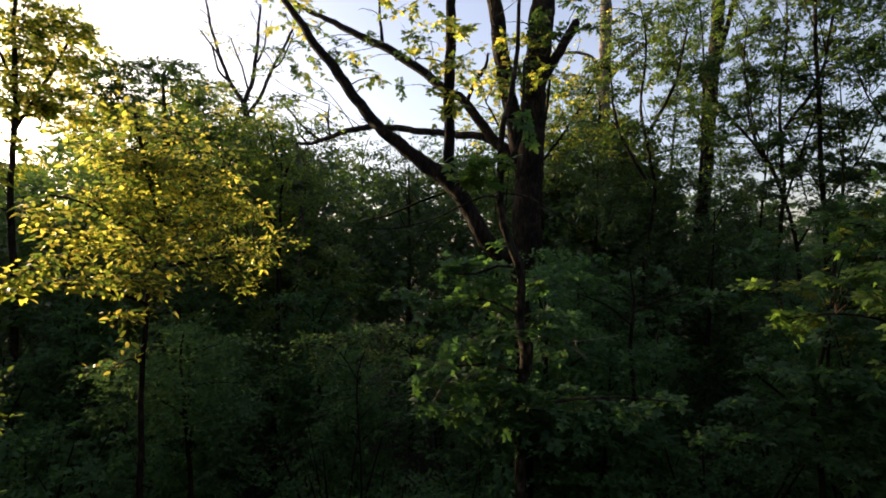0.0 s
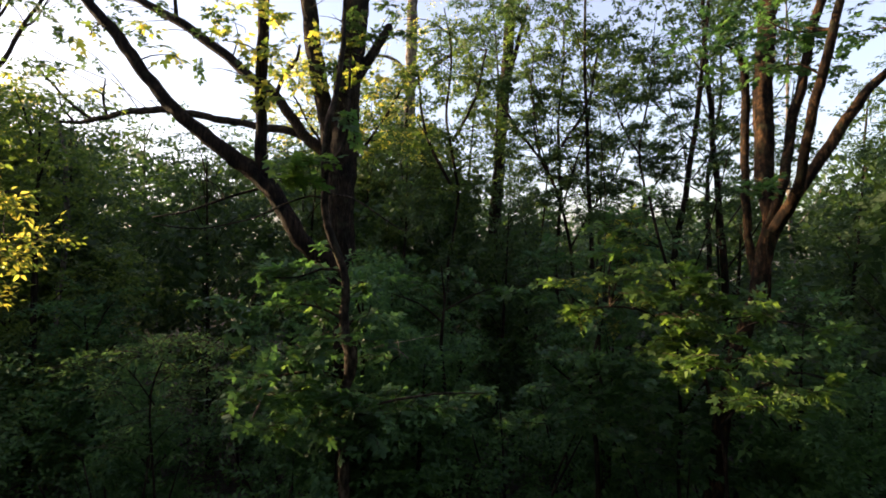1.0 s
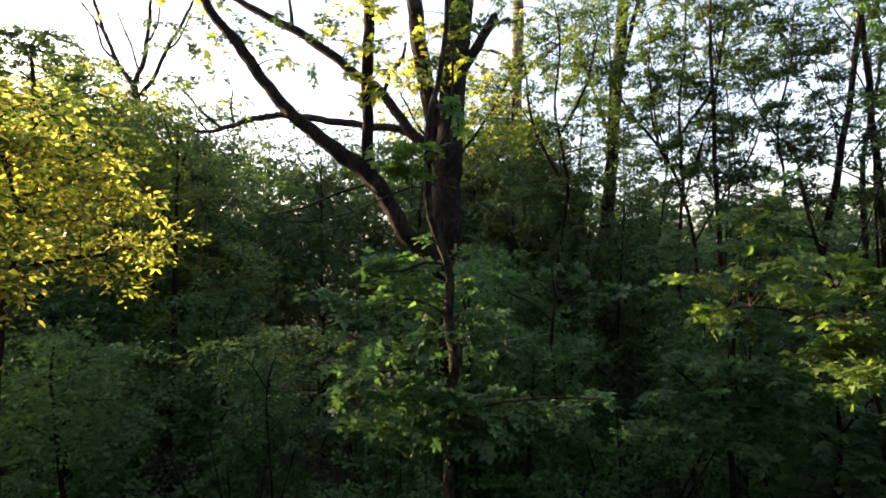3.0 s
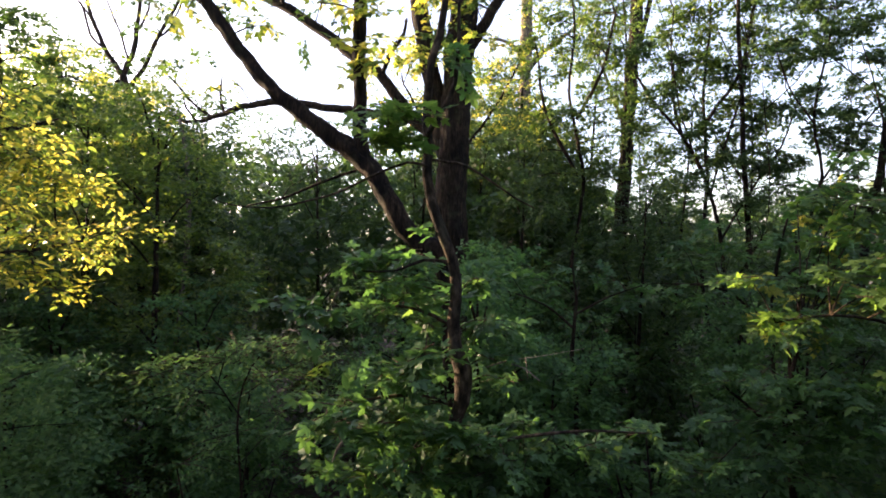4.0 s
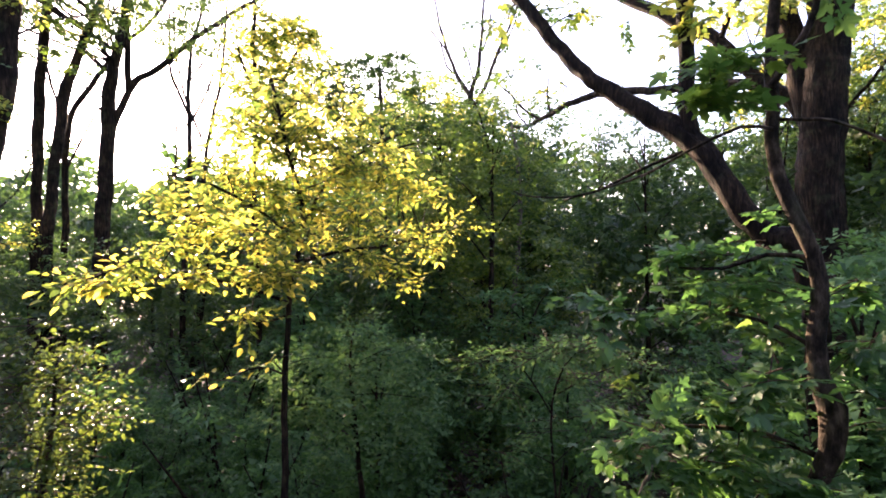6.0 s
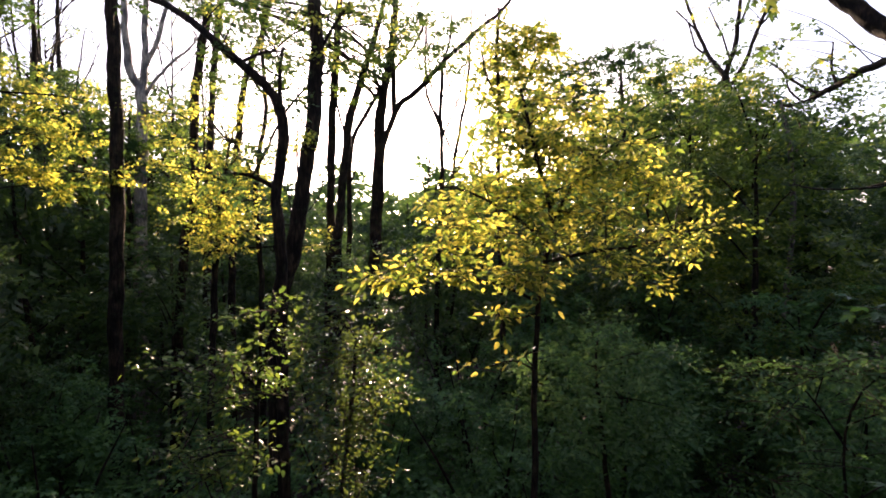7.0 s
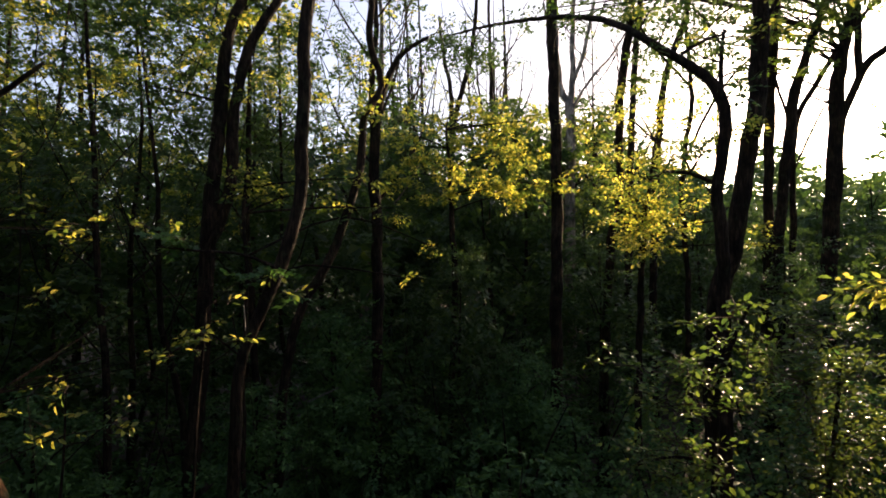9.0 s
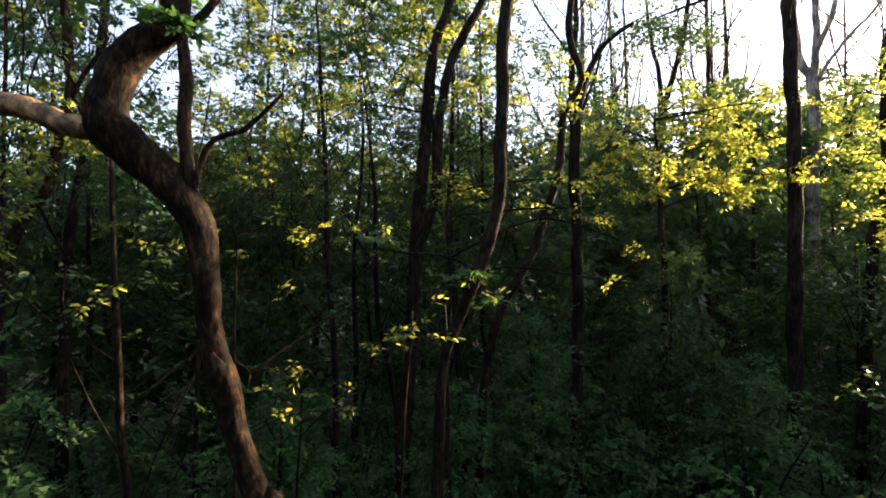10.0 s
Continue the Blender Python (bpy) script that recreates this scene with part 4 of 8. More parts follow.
built_tree("forest_tree", "dark slim tree with lacy clumps of leaves", [(10.18, 12.36, 3.77, 0.039), (10.25, 12.37, 5.29, 0.039), (10.38, 12.36, 6.56, 0.035), (10.63, 12.33, 7.57, 0.032), (10.45, 12.37, 8.84, 0.027), (10.7, 12.34, 10.11, 0.024), (10.96, 12.31, 11.38, 0.015)],
           [[(10.57, 12.34, 7.32, 0.027), (11.2, 12.25, 8.2, 0.024), (11.8, 12.16, 8.96, 0.020), (12.71, 12.03, 9.85, 0.015)], [(10.47, 12.36, 8.71, 0.024), (9.95, 12.45, 9.47, 0.019), (9.57, 12.52, 10.49, 0.014)]],
           [(10.97, 12.1, 10.86, 0.29, 14), (10.7, 12.24, 10.3, 0.29, 14), (11.61, 12, 10.18, 0.29, 14), (11.6, 12.2, 9.66, 0.29, 14), (10.46, 12.37, 9.5, 0.25, 11), (10.68, 12.64, 9.07, 0.25, 11), (11.09, 12.37, 9.05, 0.29, 14), (11.1, 11.86, 8.49, 0.29, 14), (11.22, 12.14, 8.23, 0.29, 14), (10.99, 11.77, 8.11, 0.29, 14), (10.92, 12.49, 8.31, 0.25, 11), (10.69, 12.53, 8.62, 0.25, 11), (10.92, 12.61, 10.38, 0.25, 9), (10.79, 12.43, 10.35, 0.25, 9), (11.16, 11.94, 7.12, 0.29, 14), (10.58, 11.63, 7.52, 0.29, 14), (11.97, 12.26, 11.1, 0.36, 14), (11.45, 11.72, 10.11, 0.36, 14), (12.98, 11.98, 8.89, 0.36, 14), (12.65, 11.73, 8.59, 0.36, 14), (9.66, 11.76, 6.95, 0.25, 11), (10.17, 11.99, 7.02, 0.25, 11), (11.91, 12.47, 11.15, 0.29, 12), (12.13, 12.74, 11.86, 0.29, 12), (10.9, 12.73, 11.53, 0.36, 14), (10.89, 13.14, 11.97, 0.36, 14), (12.15, 11.89, 7.29, 0.29, 12), (11.85, 11.03, 7.16, 0.29, 12)], TUFT, LEAF_CANOPY, BARK_SHADED, 74, 0.6, 0.95, twigs=2)

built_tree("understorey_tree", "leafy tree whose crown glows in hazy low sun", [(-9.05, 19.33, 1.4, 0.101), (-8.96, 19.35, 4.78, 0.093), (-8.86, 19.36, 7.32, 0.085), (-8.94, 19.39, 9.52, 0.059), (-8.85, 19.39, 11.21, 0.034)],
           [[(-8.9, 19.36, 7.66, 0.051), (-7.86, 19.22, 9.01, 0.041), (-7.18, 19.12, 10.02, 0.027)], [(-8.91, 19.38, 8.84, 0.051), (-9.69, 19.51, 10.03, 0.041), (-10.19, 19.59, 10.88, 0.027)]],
           [(-9.54, 18.98, 10.51, 0.42, 18), (-10.32, 19.61, 11.3, 0.42, 18), (-9.46, 19.79, 11.52, 0.42, 20), (-9.59, 19.1, 11.71, 0.42, 20), (-9.31, 20.18, 12.11, 0.35, 16), (-8.23, 19.5, 11.91, 0.35, 16), (-8.13, 19.38, 11.11, 0.42, 18), (-7.72, 19.31, 10.82, 0.42, 18), (-9.74, 19.11, 10.47, 0.49, 23), (-9.38, 19.36, 10.07, 0.49, 23), (-9.1, 19.32, 10.74, 0.49, 23), (-8.32, 19.19, 9.98, 0.49, 23), (-6.96, 19.4, 10.5, 0.39, 14), (-7.61, 19.8, 10.71, 0.39, 14), (-10.18, 19.37, 9.23, 0.49, 23), (-10.58, 19.64, 9.47, 0.49, 23), (-9.66, 19.19, 9.39, 0.49, 25), (-8.44, 19, 8.74, 0.49, 25), (-7.33, 18.93, 9.11, 0.49, 23), (-8.22, 19.59, 10.07, 0.49, 23), (-7.04, 19.6, 9.21, 0.42, 18), (-6.93, 19.38, 9.33, 0.42, 18), (-9.88, 18.61, 8.09, 0.49, 23), (-9.82, 18.6, 7.87, 0.49, 23), (-9.33, 19.44, 8.69, 0.49, 23), (-9.14, 19.31, 8.76, 0.49, 23), (-8.11, 19.25, 7.9, 0.49, 22), (-6.96, 18.97, 7.75, 0.49, 22), (-6.55, 19.95, 11.04, 0.35, 11), (-6.58, 19.23, 10.23, 0.35, 11), (-5.9, 18.92, 8.75, 0.39, 14), (-6.67, 19.75, 9.25, 0.39, 14), (-6.14, 19.47, 10.43, 0.35, 9), (-5.81, 19.62, 9.97, 0.35, 9), (-11.36, 19.66, 10.33, 0.56, 23), (-11.34, 19.77, 10.79, 0.56, 23), (-10.53, 19.62, 8.47, 0.56, 23), (-12.05, 19.95, 8.08, 0.56, 23), (-8.94, 18.76, 7.25, 0.42, 18), (-8.74, 18.32, 6.82, 0.42, 18), (-8.47, 19.09, 6.87, 0.42, 18), (-7.81, 18.79, 7.19, 0.42, 18)], TUFT, LEAF_SUNLIT, BARK_SHADED, 80, 0.75, 1.1)
built_tree("understorey_tree", "full green tree with sun-warmed upper leaves", [(5.9, 21.1, 2.36, 0.127), (5.97, 21.12, 5.53, 0.116), (6.02, 21.13, 8.07, 0.106), (6.13, 21.14, 10.39, 0.074), (6.24, 21.13, 11.87, 0.042)],
           [[(6.02, 21.13, 8.28, 0.063), (5.19, 21.28, 9.97, 0.051), (4.78, 21.35, 11.45, 0.034)], [(6.04, 21.13, 8.7, 0.063), (6.86, 21.02, 9.97, 0.051), (7.28, 20.96, 11.03, 0.034)]],
           [(4.3, 21.13, 12.35, 0.45, 26), (4.81, 21.05, 12.29, 0.45, 26), (5.6, 21.02, 11.33, 0.45, 26), (5.79, 21.61, 12.08, 0.45, 26), (5.93, 20.88, 12.49, 0.34, 16), (5.44, 21.16, 12.39, 0.34, 16), (4.19, 21.03, 11.09, 0.52, 34), (5.27, 21.58, 11.56, 0.52, 34), (5.72, 21, 10.75, 0.52, 34), (6.31, 21.01, 10.5, 0.52, 34), (6.77, 21.45, 10.85, 0.52, 31), (6.67, 21.56, 10.85, 0.52, 31), (7.24, 20.67, 10.72, 0.45, 23), (7.87, 21.38, 10.42, 0.45, 23), (5.42, 20.53, 9.99, 0.6, 36), (4.52, 21.18, 10.18, 0.6, 36), (6.66, 20.44, 9.07, 0.6, 36), (6.72, 20.54, 9.93, 0.6, 36), (7.51, 20.31, 9.74, 0.52, 29), (7.79, 20.57, 9.55, 0.52, 29), (7.93, 20.14, 8.62, 0.45, 23), (7.83, 20.66, 8.94, 0.45, 23), (4.64, 21.24, 8.36, 0.6, 34), (4.76, 20.32, 8.3, 0.6, 34), (5.95, 20.13, 7.92, 0.6, 34), (6.98, 19.97, 7.58, 0.6, 34), (8.55, 20.64, 7.91, 0.52, 26), (8.22, 20.59, 7.98, 0.52, 26), (8.73, 20.31, 7.96, 0.38, 16), (9.01, 20.67, 7.85, 0.38, 16), (4.31, 21, 9.42, 0.38, 16), (4.14, 21.22, 8.91, 0.38, 16)], TUFT, LEAF_OLIVE, BARK_SHADED, 81, 0.75, 1.2)
built_tree("young_maple", "spreading young maple with bright green leaves", [(6.49, 8.87, 1.94, 0.042), (6.46, 8.89, 3.63, 0.038), (6.42, 8.9, 4.82, 0.034), (6.51, 8.9, 5.66, 0.025), (6.67, 8.88, 6.34, 0.014)],
           [[(6.44, 8.9, 4.65, 0.025), (5.67, 9.02, 5.24, 0.02), (4.92, 9.14, 5.33, 0.014)], [(6.46, 8.9, 5.32, 0.025), (7.17, 8.8, 5.83, 0.02), (7.84, 8.69, 6, 0.014)], [(6.43, 8.9, 4.31, 0.025), (7, 8.81, 4.82, 0.02), (7.76, 8.7, 4.9, 0.014)]],
           [(4.25, 9.24, 5.07, 0.22, 7), (4.67, 9.17, 5.16, 0.24, 8), (5.17, 9.1, 5.07, 0.24, 8), (5.67, 9.02, 5.33, 0.26, 9), (6.05, 8.96, 5.41, 0.24, 9), (5.38, 9.27, 5.57, 0.26, 8), (5.98, 9.18, 5.83, 0.28, 9), (6.58, 9.09, 6, 0.3, 10), (7.09, 9.01, 6.18, 0.3, 10), (6.42, 8.91, 5.32, 0.28, 9), (6.84, 8.84, 5.58, 0.3, 10), (7.43, 8.76, 5.83, 0.3, 11), (8.04, 8.87, 6.17, 0.3, 10), (7.25, 8.68, 5.25, 0.3, 10), (7.65, 8.51, 5.17, 0.3, 11), (6.34, 8.71, 4.76, 0.24, 9), (5.85, 8.79, 4.76, 0.24, 8), (6.91, 8.52, 4.69, 0.26, 9), (7.47, 8.44, 4.61, 0.26, 9), (5.18, 9.4, 5.92, 0.24, 7), (5.77, 9.42, 6.19, 0.26, 7), (8.18, 8.64, 5.57, 0.4, 14)], MAPLE_FAR, LEAF_MAPLE, BARK_SHADED, 82, 0.45, thick=0.005)

built_tree("forest_tree", "slim tree hung with yellow-green clumps of leaves", [(5.37, 13.84, 3.17, 0.051), (5.2, 13.88, 5.32, 0.046), (5.49, 13.85, 7.47, 0.043), (5.16, 13.91, 9.61, 0.034), (5.29, 13.9, 11.3, 0.026), (5.09, 13.94, 12.68, 0.017)],
           [[(5.35, 13.87, 7.62, 0.046), (4.6, 14, 9.15, 0.037), (4.38, 14.05, 10.69, 0.025)], [(5.33, 13.88, 9, 0.046), (5.96, 13.78, 10.22, 0.037), (6.27, 13.74, 11.6, 0.025)]],
           [(3.86, 13.84, 12.17, 0.37, 9), (5.42, 13.68, 12.07, 0.36, 11), (4.57, 13.82, 12.12, 0.4, 9), (6.03, 13.68, 12.2, 0.32, 14), (5.16, 13.82, 12.05, 0.42, 8), (4.51, 14.54, 12.07, 0.31, 13), (6.21, 14.66, 11.98, 0.35, 9), (4.75, 14.19, 11.47, 0.29, 15), (6.83, 14.45, 11.64, 0.3, 10), (5.89, 14.41, 11.66, 0.27, 13), (4.87, 14.78, 11.27, 0.34, 9), (6.03, 14.08, 11.13, 0.27, 14), (5.03, 13.74, 10.76, 0.3, 8), (4.11, 14.2, 10.89, 0.32, 14), (5.92, 13.89, 10.79, 0.28, 13), (5.17, 14.53, 10.82, 0.31, 8), (6.31, 13.52, 10.38, 0.33, 10), (5.32, 13.99, 10.3, 0.36, 10), (4.11, 13.79, 10.19, 0.34, 10), (6.31, 14.33, 10.16, 0.42, 8), (4.77, 14.08, 10.02, 0.35, 13), (6.2, 13.23, 9.44, 0.4, 9), (6.09, 14.67, 10, 0.38, 15), (4.97, 14.96, 9.83, 0.33, 9), (6.28, 13.93, 9.38, 0.28, 9), (5.11, 13.61, 9.16, 0.33, 13), (4.36, 14.15, 9.11, 0.32, 10), (5.52, 13.54, 8.91, 0.38, 13), (4.87, 13.96, 9, 0.33, 9), (6.72, 13.95, 8.65, 0.37, 9), (5.51, 14.46, 8.66, 0.37, 8), (4.7, 14.59, 8.37, 0.41, 15), (5.99, 14.07, 8.42, 0.42, 11), (5.36, 14.17, 8.08, 0.36, 15), (4.46, 14.83, 8.23, 0.29, 11), (5.84, 13.79, 7.77, 0.3, 12), (5.15, 14.82, 7.82, 0.38, 14), (6.32, 13.81, 7.71, 0.34, 12), (5.27, 13.48, 7.56, 0.38, 10), (4.5, 14.72, 7.6, 0.3, 10)], TUFT, LEAF_OLIVE, BARK_SHADED, 83, 0.65, 1.0, twigs=2)
built_tree("forest_tree", "slender tree with open tufts of green leaves", [(9.23, 14.2, 2.97, 0.054), (8.93, 14.27, 5.27, 0.049), (9.08, 14.25, 7.56, 0.046), (9, 14.28, 9.86, 0.036), (9.17, 14.26, 11.66, 0.028), (9.17, 14.27, 13.13, 0.018)],
           [[(9, 14.27, 7.73, 0.049), (8.32, 14.39, 9.2, 0.039), (8.17, 14.42, 10.68, 0.026)], [(9.1, 14.26, 9.2, 0.049), (9.94, 14.12, 10.51, 0.039), (10.27, 14.08, 12.15, 0.026)]],
           [(7.78, 14.4, 13.04, 0.43, 11), (10.25, 14.79, 13.08, 0.4, 10), (9.07, 14.99, 13.11, 0.34, 14), (11.21, 14.43, 12.97, 0.41, 15), (9.37, 13.92, 12.35, 0.38, 13), (8.21, 15.24, 12.83, 0.43, 15), (10.52, 14.85, 12.64, 0.39, 10), (9.06, 15.09, 12.38, 0.39, 11), (11.63, 14.45, 12.21, 0.38, 10), (9.58, 14.19, 12.05, 0.36, 9), (8.26, 14.11, 11.82, 0.32, 11), (10.2, 13.68, 11.49, 0.31, 10), (8.81, 14.01, 11.42, 0.28, 12), (8.07, 14.75, 11.49, 0.33, 14), (10.31, 14.37, 11.5, 0.44, 15), (8.85, 14.31, 11.41, 0.34, 9), (11.54, 14.67, 11.58, 0.38, 12), (9.67, 14.58, 10.98, 0.43, 15), (8.32, 14.6, 10.77, 0.34, 14), (10.67, 14.51, 11.01, 0.36, 9), (9.72, 15.18, 10.96, 0.37, 15), (11.26, 14.21, 10.73, 0.41, 14), (9.93, 14.23, 10.59, 0.28, 11), (8.94, 14.8, 10.49, 0.38, 9), (10.58, 13.81, 10.27, 0.37, 9), (9.74, 14.56, 10.19, 0.44, 9), (8.36, 14.79, 10.23, 0.39, 15), (10.37, 14.55, 9.76, 0.36, 9), (8.62, 14.34, 9.74, 0.34, 14), (10.61, 13.6, 9.42, 0.3, 13), (9.46, 13.69, 9.41, 0.31, 10), (8.16, 14.42, 9.3, 0.39, 14), (10.85, 14.37, 9.18, 0.32, 14), (9.09, 14.46, 8.98, 0.38, 11), (8, 14.85, 9.1, 0.4, 11), (10.09, 14.29, 8.89, 0.34, 12), (8.48, 14.06, 8.8, 0.42, 9), (10.75, 13.77, 8.46, 0.38, 10), (9.38, 13.9, 8.54, 0.28, 13), (8.41, 15.39, 8.59, 0.4, 13), (9.92, 13.61, 8.11, 0.42, 10), (9.57, 15.09, 8.28, 0.27, 15), (11.02, 14.13, 8.01, 0.45, 13), (10, 14.2, 7.72, 0.3, 9), (8.73, 14.82, 7.63, 0.33, 12), (10.96, 14.44, 7.78, 0.31, 8)], TUFT, LEAF_OLIVE, BARK_SHADED, 84, 0.65, 1.0, twigs=2)

built_tree("young_maple", "bushy young maple with soft green leaves beside a trunk", [(5.49, 5.8, 2.06, 0.028), (5.46, 5.81, 3.03, 0.025), (5.49, 5.81, 3.87, 0.021), (5.43, 5.83, 4.43, 0.014), (5.47, 5.82, 4.85, 0.008)],
           [[(5.48, 5.81, 3.59, 0.014), (5.08, 5.88, 4.01, 0.011), (4.74, 5.94, 4.22, 0.007)], [(5.48, 5.82, 3.73, 0.014), (5.84, 5.76, 4.15, 0.011), (6.18, 5.7, 4.29, 0.007)]],
           [(4.67, 6.06, 4.48, 0.3, 7), (5.75, 5.77, 4.41, 0.3, 7), (5.03, 6, 4.38, 0.24, 10), (5.64, 5.39, 4.45, 0.37, 10), (5.18, 5.46, 4.32, 0.27, 8), (4.66, 5.85, 4.11, 0.25, 10), (5.76, 5.77, 4, 0.31, 8), (4.87, 5.51, 4.17, 0.35, 7), (6.67, 6.02, 3.85, 0.36, 10), (5.82, 5.96, 3.77, 0.24, 8), (5.27, 6.15, 3.72, 0.36, 8), (5.86, 5.65, 3.74, 0.37, 8), (5.42, 6.03, 3.62, 0.37, 8), (4.86, 6.12, 3.46, 0.26, 9), (5.49, 5.51, 3.56, 0.25, 8), (5.28, 5.95, 3.38, 0.27, 6), (6.23, 5.89, 3.18, 0.28, 9), (5.88, 6.15, 3, 0.29, 11), (5.2, 6.16, 3.02, 0.3, 8), (5.56, 5.49, 3.16, 0.24, 10), (5.56, 6.1, 2.88, 0.23, 7), (5.94, 5.43, 3.09, 0.24, 8)], MAPLE_FAR, LEAF_MAPLE, BARK_SHADED, 87, 0.5, thick=0.005)
built_tree("understorey_tree", "far tree with yellow-green leaves toned as sunlit", [(3.32, 18.04, 4.49, 0.095), (3.34, 18.04, 6.77, 0.086), (3.26, 18.07, 8.67, 0.076), (3.47, 18, 10.58, 0.057), (3.64, 17.93, 12.1, 0.038)],
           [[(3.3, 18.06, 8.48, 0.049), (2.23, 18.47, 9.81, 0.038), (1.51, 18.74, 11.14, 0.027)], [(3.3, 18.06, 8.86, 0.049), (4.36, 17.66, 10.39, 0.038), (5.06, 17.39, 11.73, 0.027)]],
           [(0.84, 19.54, 12.57, 0.49, 11), (4.04, 18.32, 12.66, 0.38, 11), (2.06, 19.39, 12.52, 0.53, 13), (4.79, 17.07, 11.97, 0.51, 12), (3.18, 18.54, 12.5, 0.61, 9), (1.17, 19.63, 12.16, 0.52, 11), (4.28, 18.55, 11.94, 0.41, 10), (2.01, 18.45, 11.94, 0.41, 17), (5.41, 17.36, 11.88, 0.46, 13), (3.14, 17.48, 11.49, 0.47, 15), (1.56, 19.15, 11.74, 0.59, 16), (4.72, 17.41, 11.49, 0.39, 16), (2.43, 17.86, 10.93, 0.55, 12), (0.52, 18.7, 10.98, 0.6, 12), (4.06, 18.73, 11.15, 0.4, 14), (2.06, 19.5, 10.94, 0.45, 15), (4.79, 16.53, 10.45, 0.58, 18), (3.24, 19.15, 10.91, 0.4, 10), (1.03, 19.46, 10.42, 0.49, 15), (4.03, 17.67, 10.25, 0.5, 13), (2.22, 17.51, 10.11, 0.48, 11), (5.71, 17.57, 10.05, 0.49, 11), (3.59, 18.27, 10.03, 0.62, 10), (1.72, 19.09, 9.93, 0.6, 16), (4.91, 17.77, 9.67, 0.59, 15), (3.1, 18.99, 9.88, 0.47, 14), (1.2, 19.93, 9.45, 0.38, 12), (3.77, 17.13, 9.29, 0.51, 10), (2.1, 19.05, 9.11, 0.49, 10), (5.26, 16.67, 8.95, 0.46, 15)], TUFT, LEAF_SUNLIT, BARK_SHADED, 88, 0.7, 1.1)

# the sunlit tree
lit_trunk = [(-3.21, 5.66, 3.53, 0.031), (-3.2, 5.68, 4.36, 0.028), (-3.18, 5.7, 5.09, 0.026), (-3.16, 5.74, 5.6, 0.026), (-3.09, 5.86, 6.12, 0.023), (-3.16, 5.74, 6.74, 0.018), (-3.23, 5.61, 7.42, 0.013)]
lit_limbs = [
    [(-3.1, 5.63, 5.41, 0.015), (-3.28, 5.33, 5.57, 0.013), (-3.5, 4.93, 5.68, 0.011), (-3.72, 4.53, 5.69, 0.008)],
    [(-3.14, 5.77, 5.76, 0.021), (-2.94, 6.13, 5.85, 0.018), (-2.71, 6.54, 5.9, 0.016), (-2.46, 6.99, 5.99, 0.01)],
    [(-3.05, 5.73, 5.96, 0.015), (-3.22, 5.43, 6.22, 0.013), (-3.42, 5.08, 6.44, 0.01), (-3.56, 4.81, 6.49, 0.007)],
    [(-3.3, 6.1, 6.13, 0.019), (-3.18, 6.32, 6.56, 0.016), (-2.96, 6.71, 6.94, 0.013), (-2.74, 7.1, 7.15, 0.008)],
    [(-3.24, 5.8, 5.28, 0.013), (-3.35, 5.61, 5.23, 0.011), (-3.48, 5.38, 5.29, 0.008)],
]
lit_clumps = [(-3.55, 4.23, 5.66, 0.14, 7), (-3.43, 4.44, 5.75, 0.2, 11), (-3.39, 4.71, 5.93, 0.22, 12), (-3.25, 4.77, 5.69, 0.18, 9), (-3.37, 4.96, 6.13, 0.3, 16), (-3.15, 5.14, 5.97, 0.28, 16), (-3.64, 4.87, 6.35, 0.25, 11), (-3.44, 5.24, 6.55, 0.32, 18), (-3.22, 5.43, 6.38, 0.34, 19), (-3.11, 5.22, 5.68, 0.24, 12), (-3.03, 5.56, 6.01, 0.32, 18), (-3.04, 5.13, 5.35, 0.13, 7), (-2.99, 5.43, 5.63, 0.2, 9), (-3.06, 5.91, 6.43, 0.36, 20), (-3.28, 5.73, 6.87, 0.36, 19), (-3.53, 5.49, 7, 0.32, 16), (-3.2, 6.28, 6.95, 0.36, 19), (-2.92, 5.95, 6.01, 0.3, 16), (-2.83, 6.32, 6.26, 0.34, 18), (-2.75, 6.26, 5.75, 0.24, 11), (-2.55, 6.42, 5.65, 0.18, 8), (-2.66, 6.63, 6, 0.3, 15), (-2.48, 6.55, 5.54, 0.1, 4), (-2.99, 6.66, 6.72, 0.34, 18), (-2.75, 7.08, 6.49, 0.34, 16), (-2.56, 7.21, 6.04, 0.3, 12), (-2.49, 7.14, 5.83, 0.2, 8), (-2.43, 7.65, 6.09, 0.3, 11), (-3.02, 7.2, 6.99, 0.3, 12), (-2.64, 7.69, 6.5, 0.3, 11), (-2.95, 5.29, 4.97, 0.1, 1), (-2.93, 4.72, 4.95, 0.05, 1), (-2.98, 5.64, 5.71, 0.2, 8), (-3.28, 6.94, 7.08, 0.34, 16), (-3.4, 6.12, 7.09, 0.34, 16), (-3.02, 7, 6.63, 0.3, 14), (-3.16, 6.14, 6.66, 0.3, 15)]
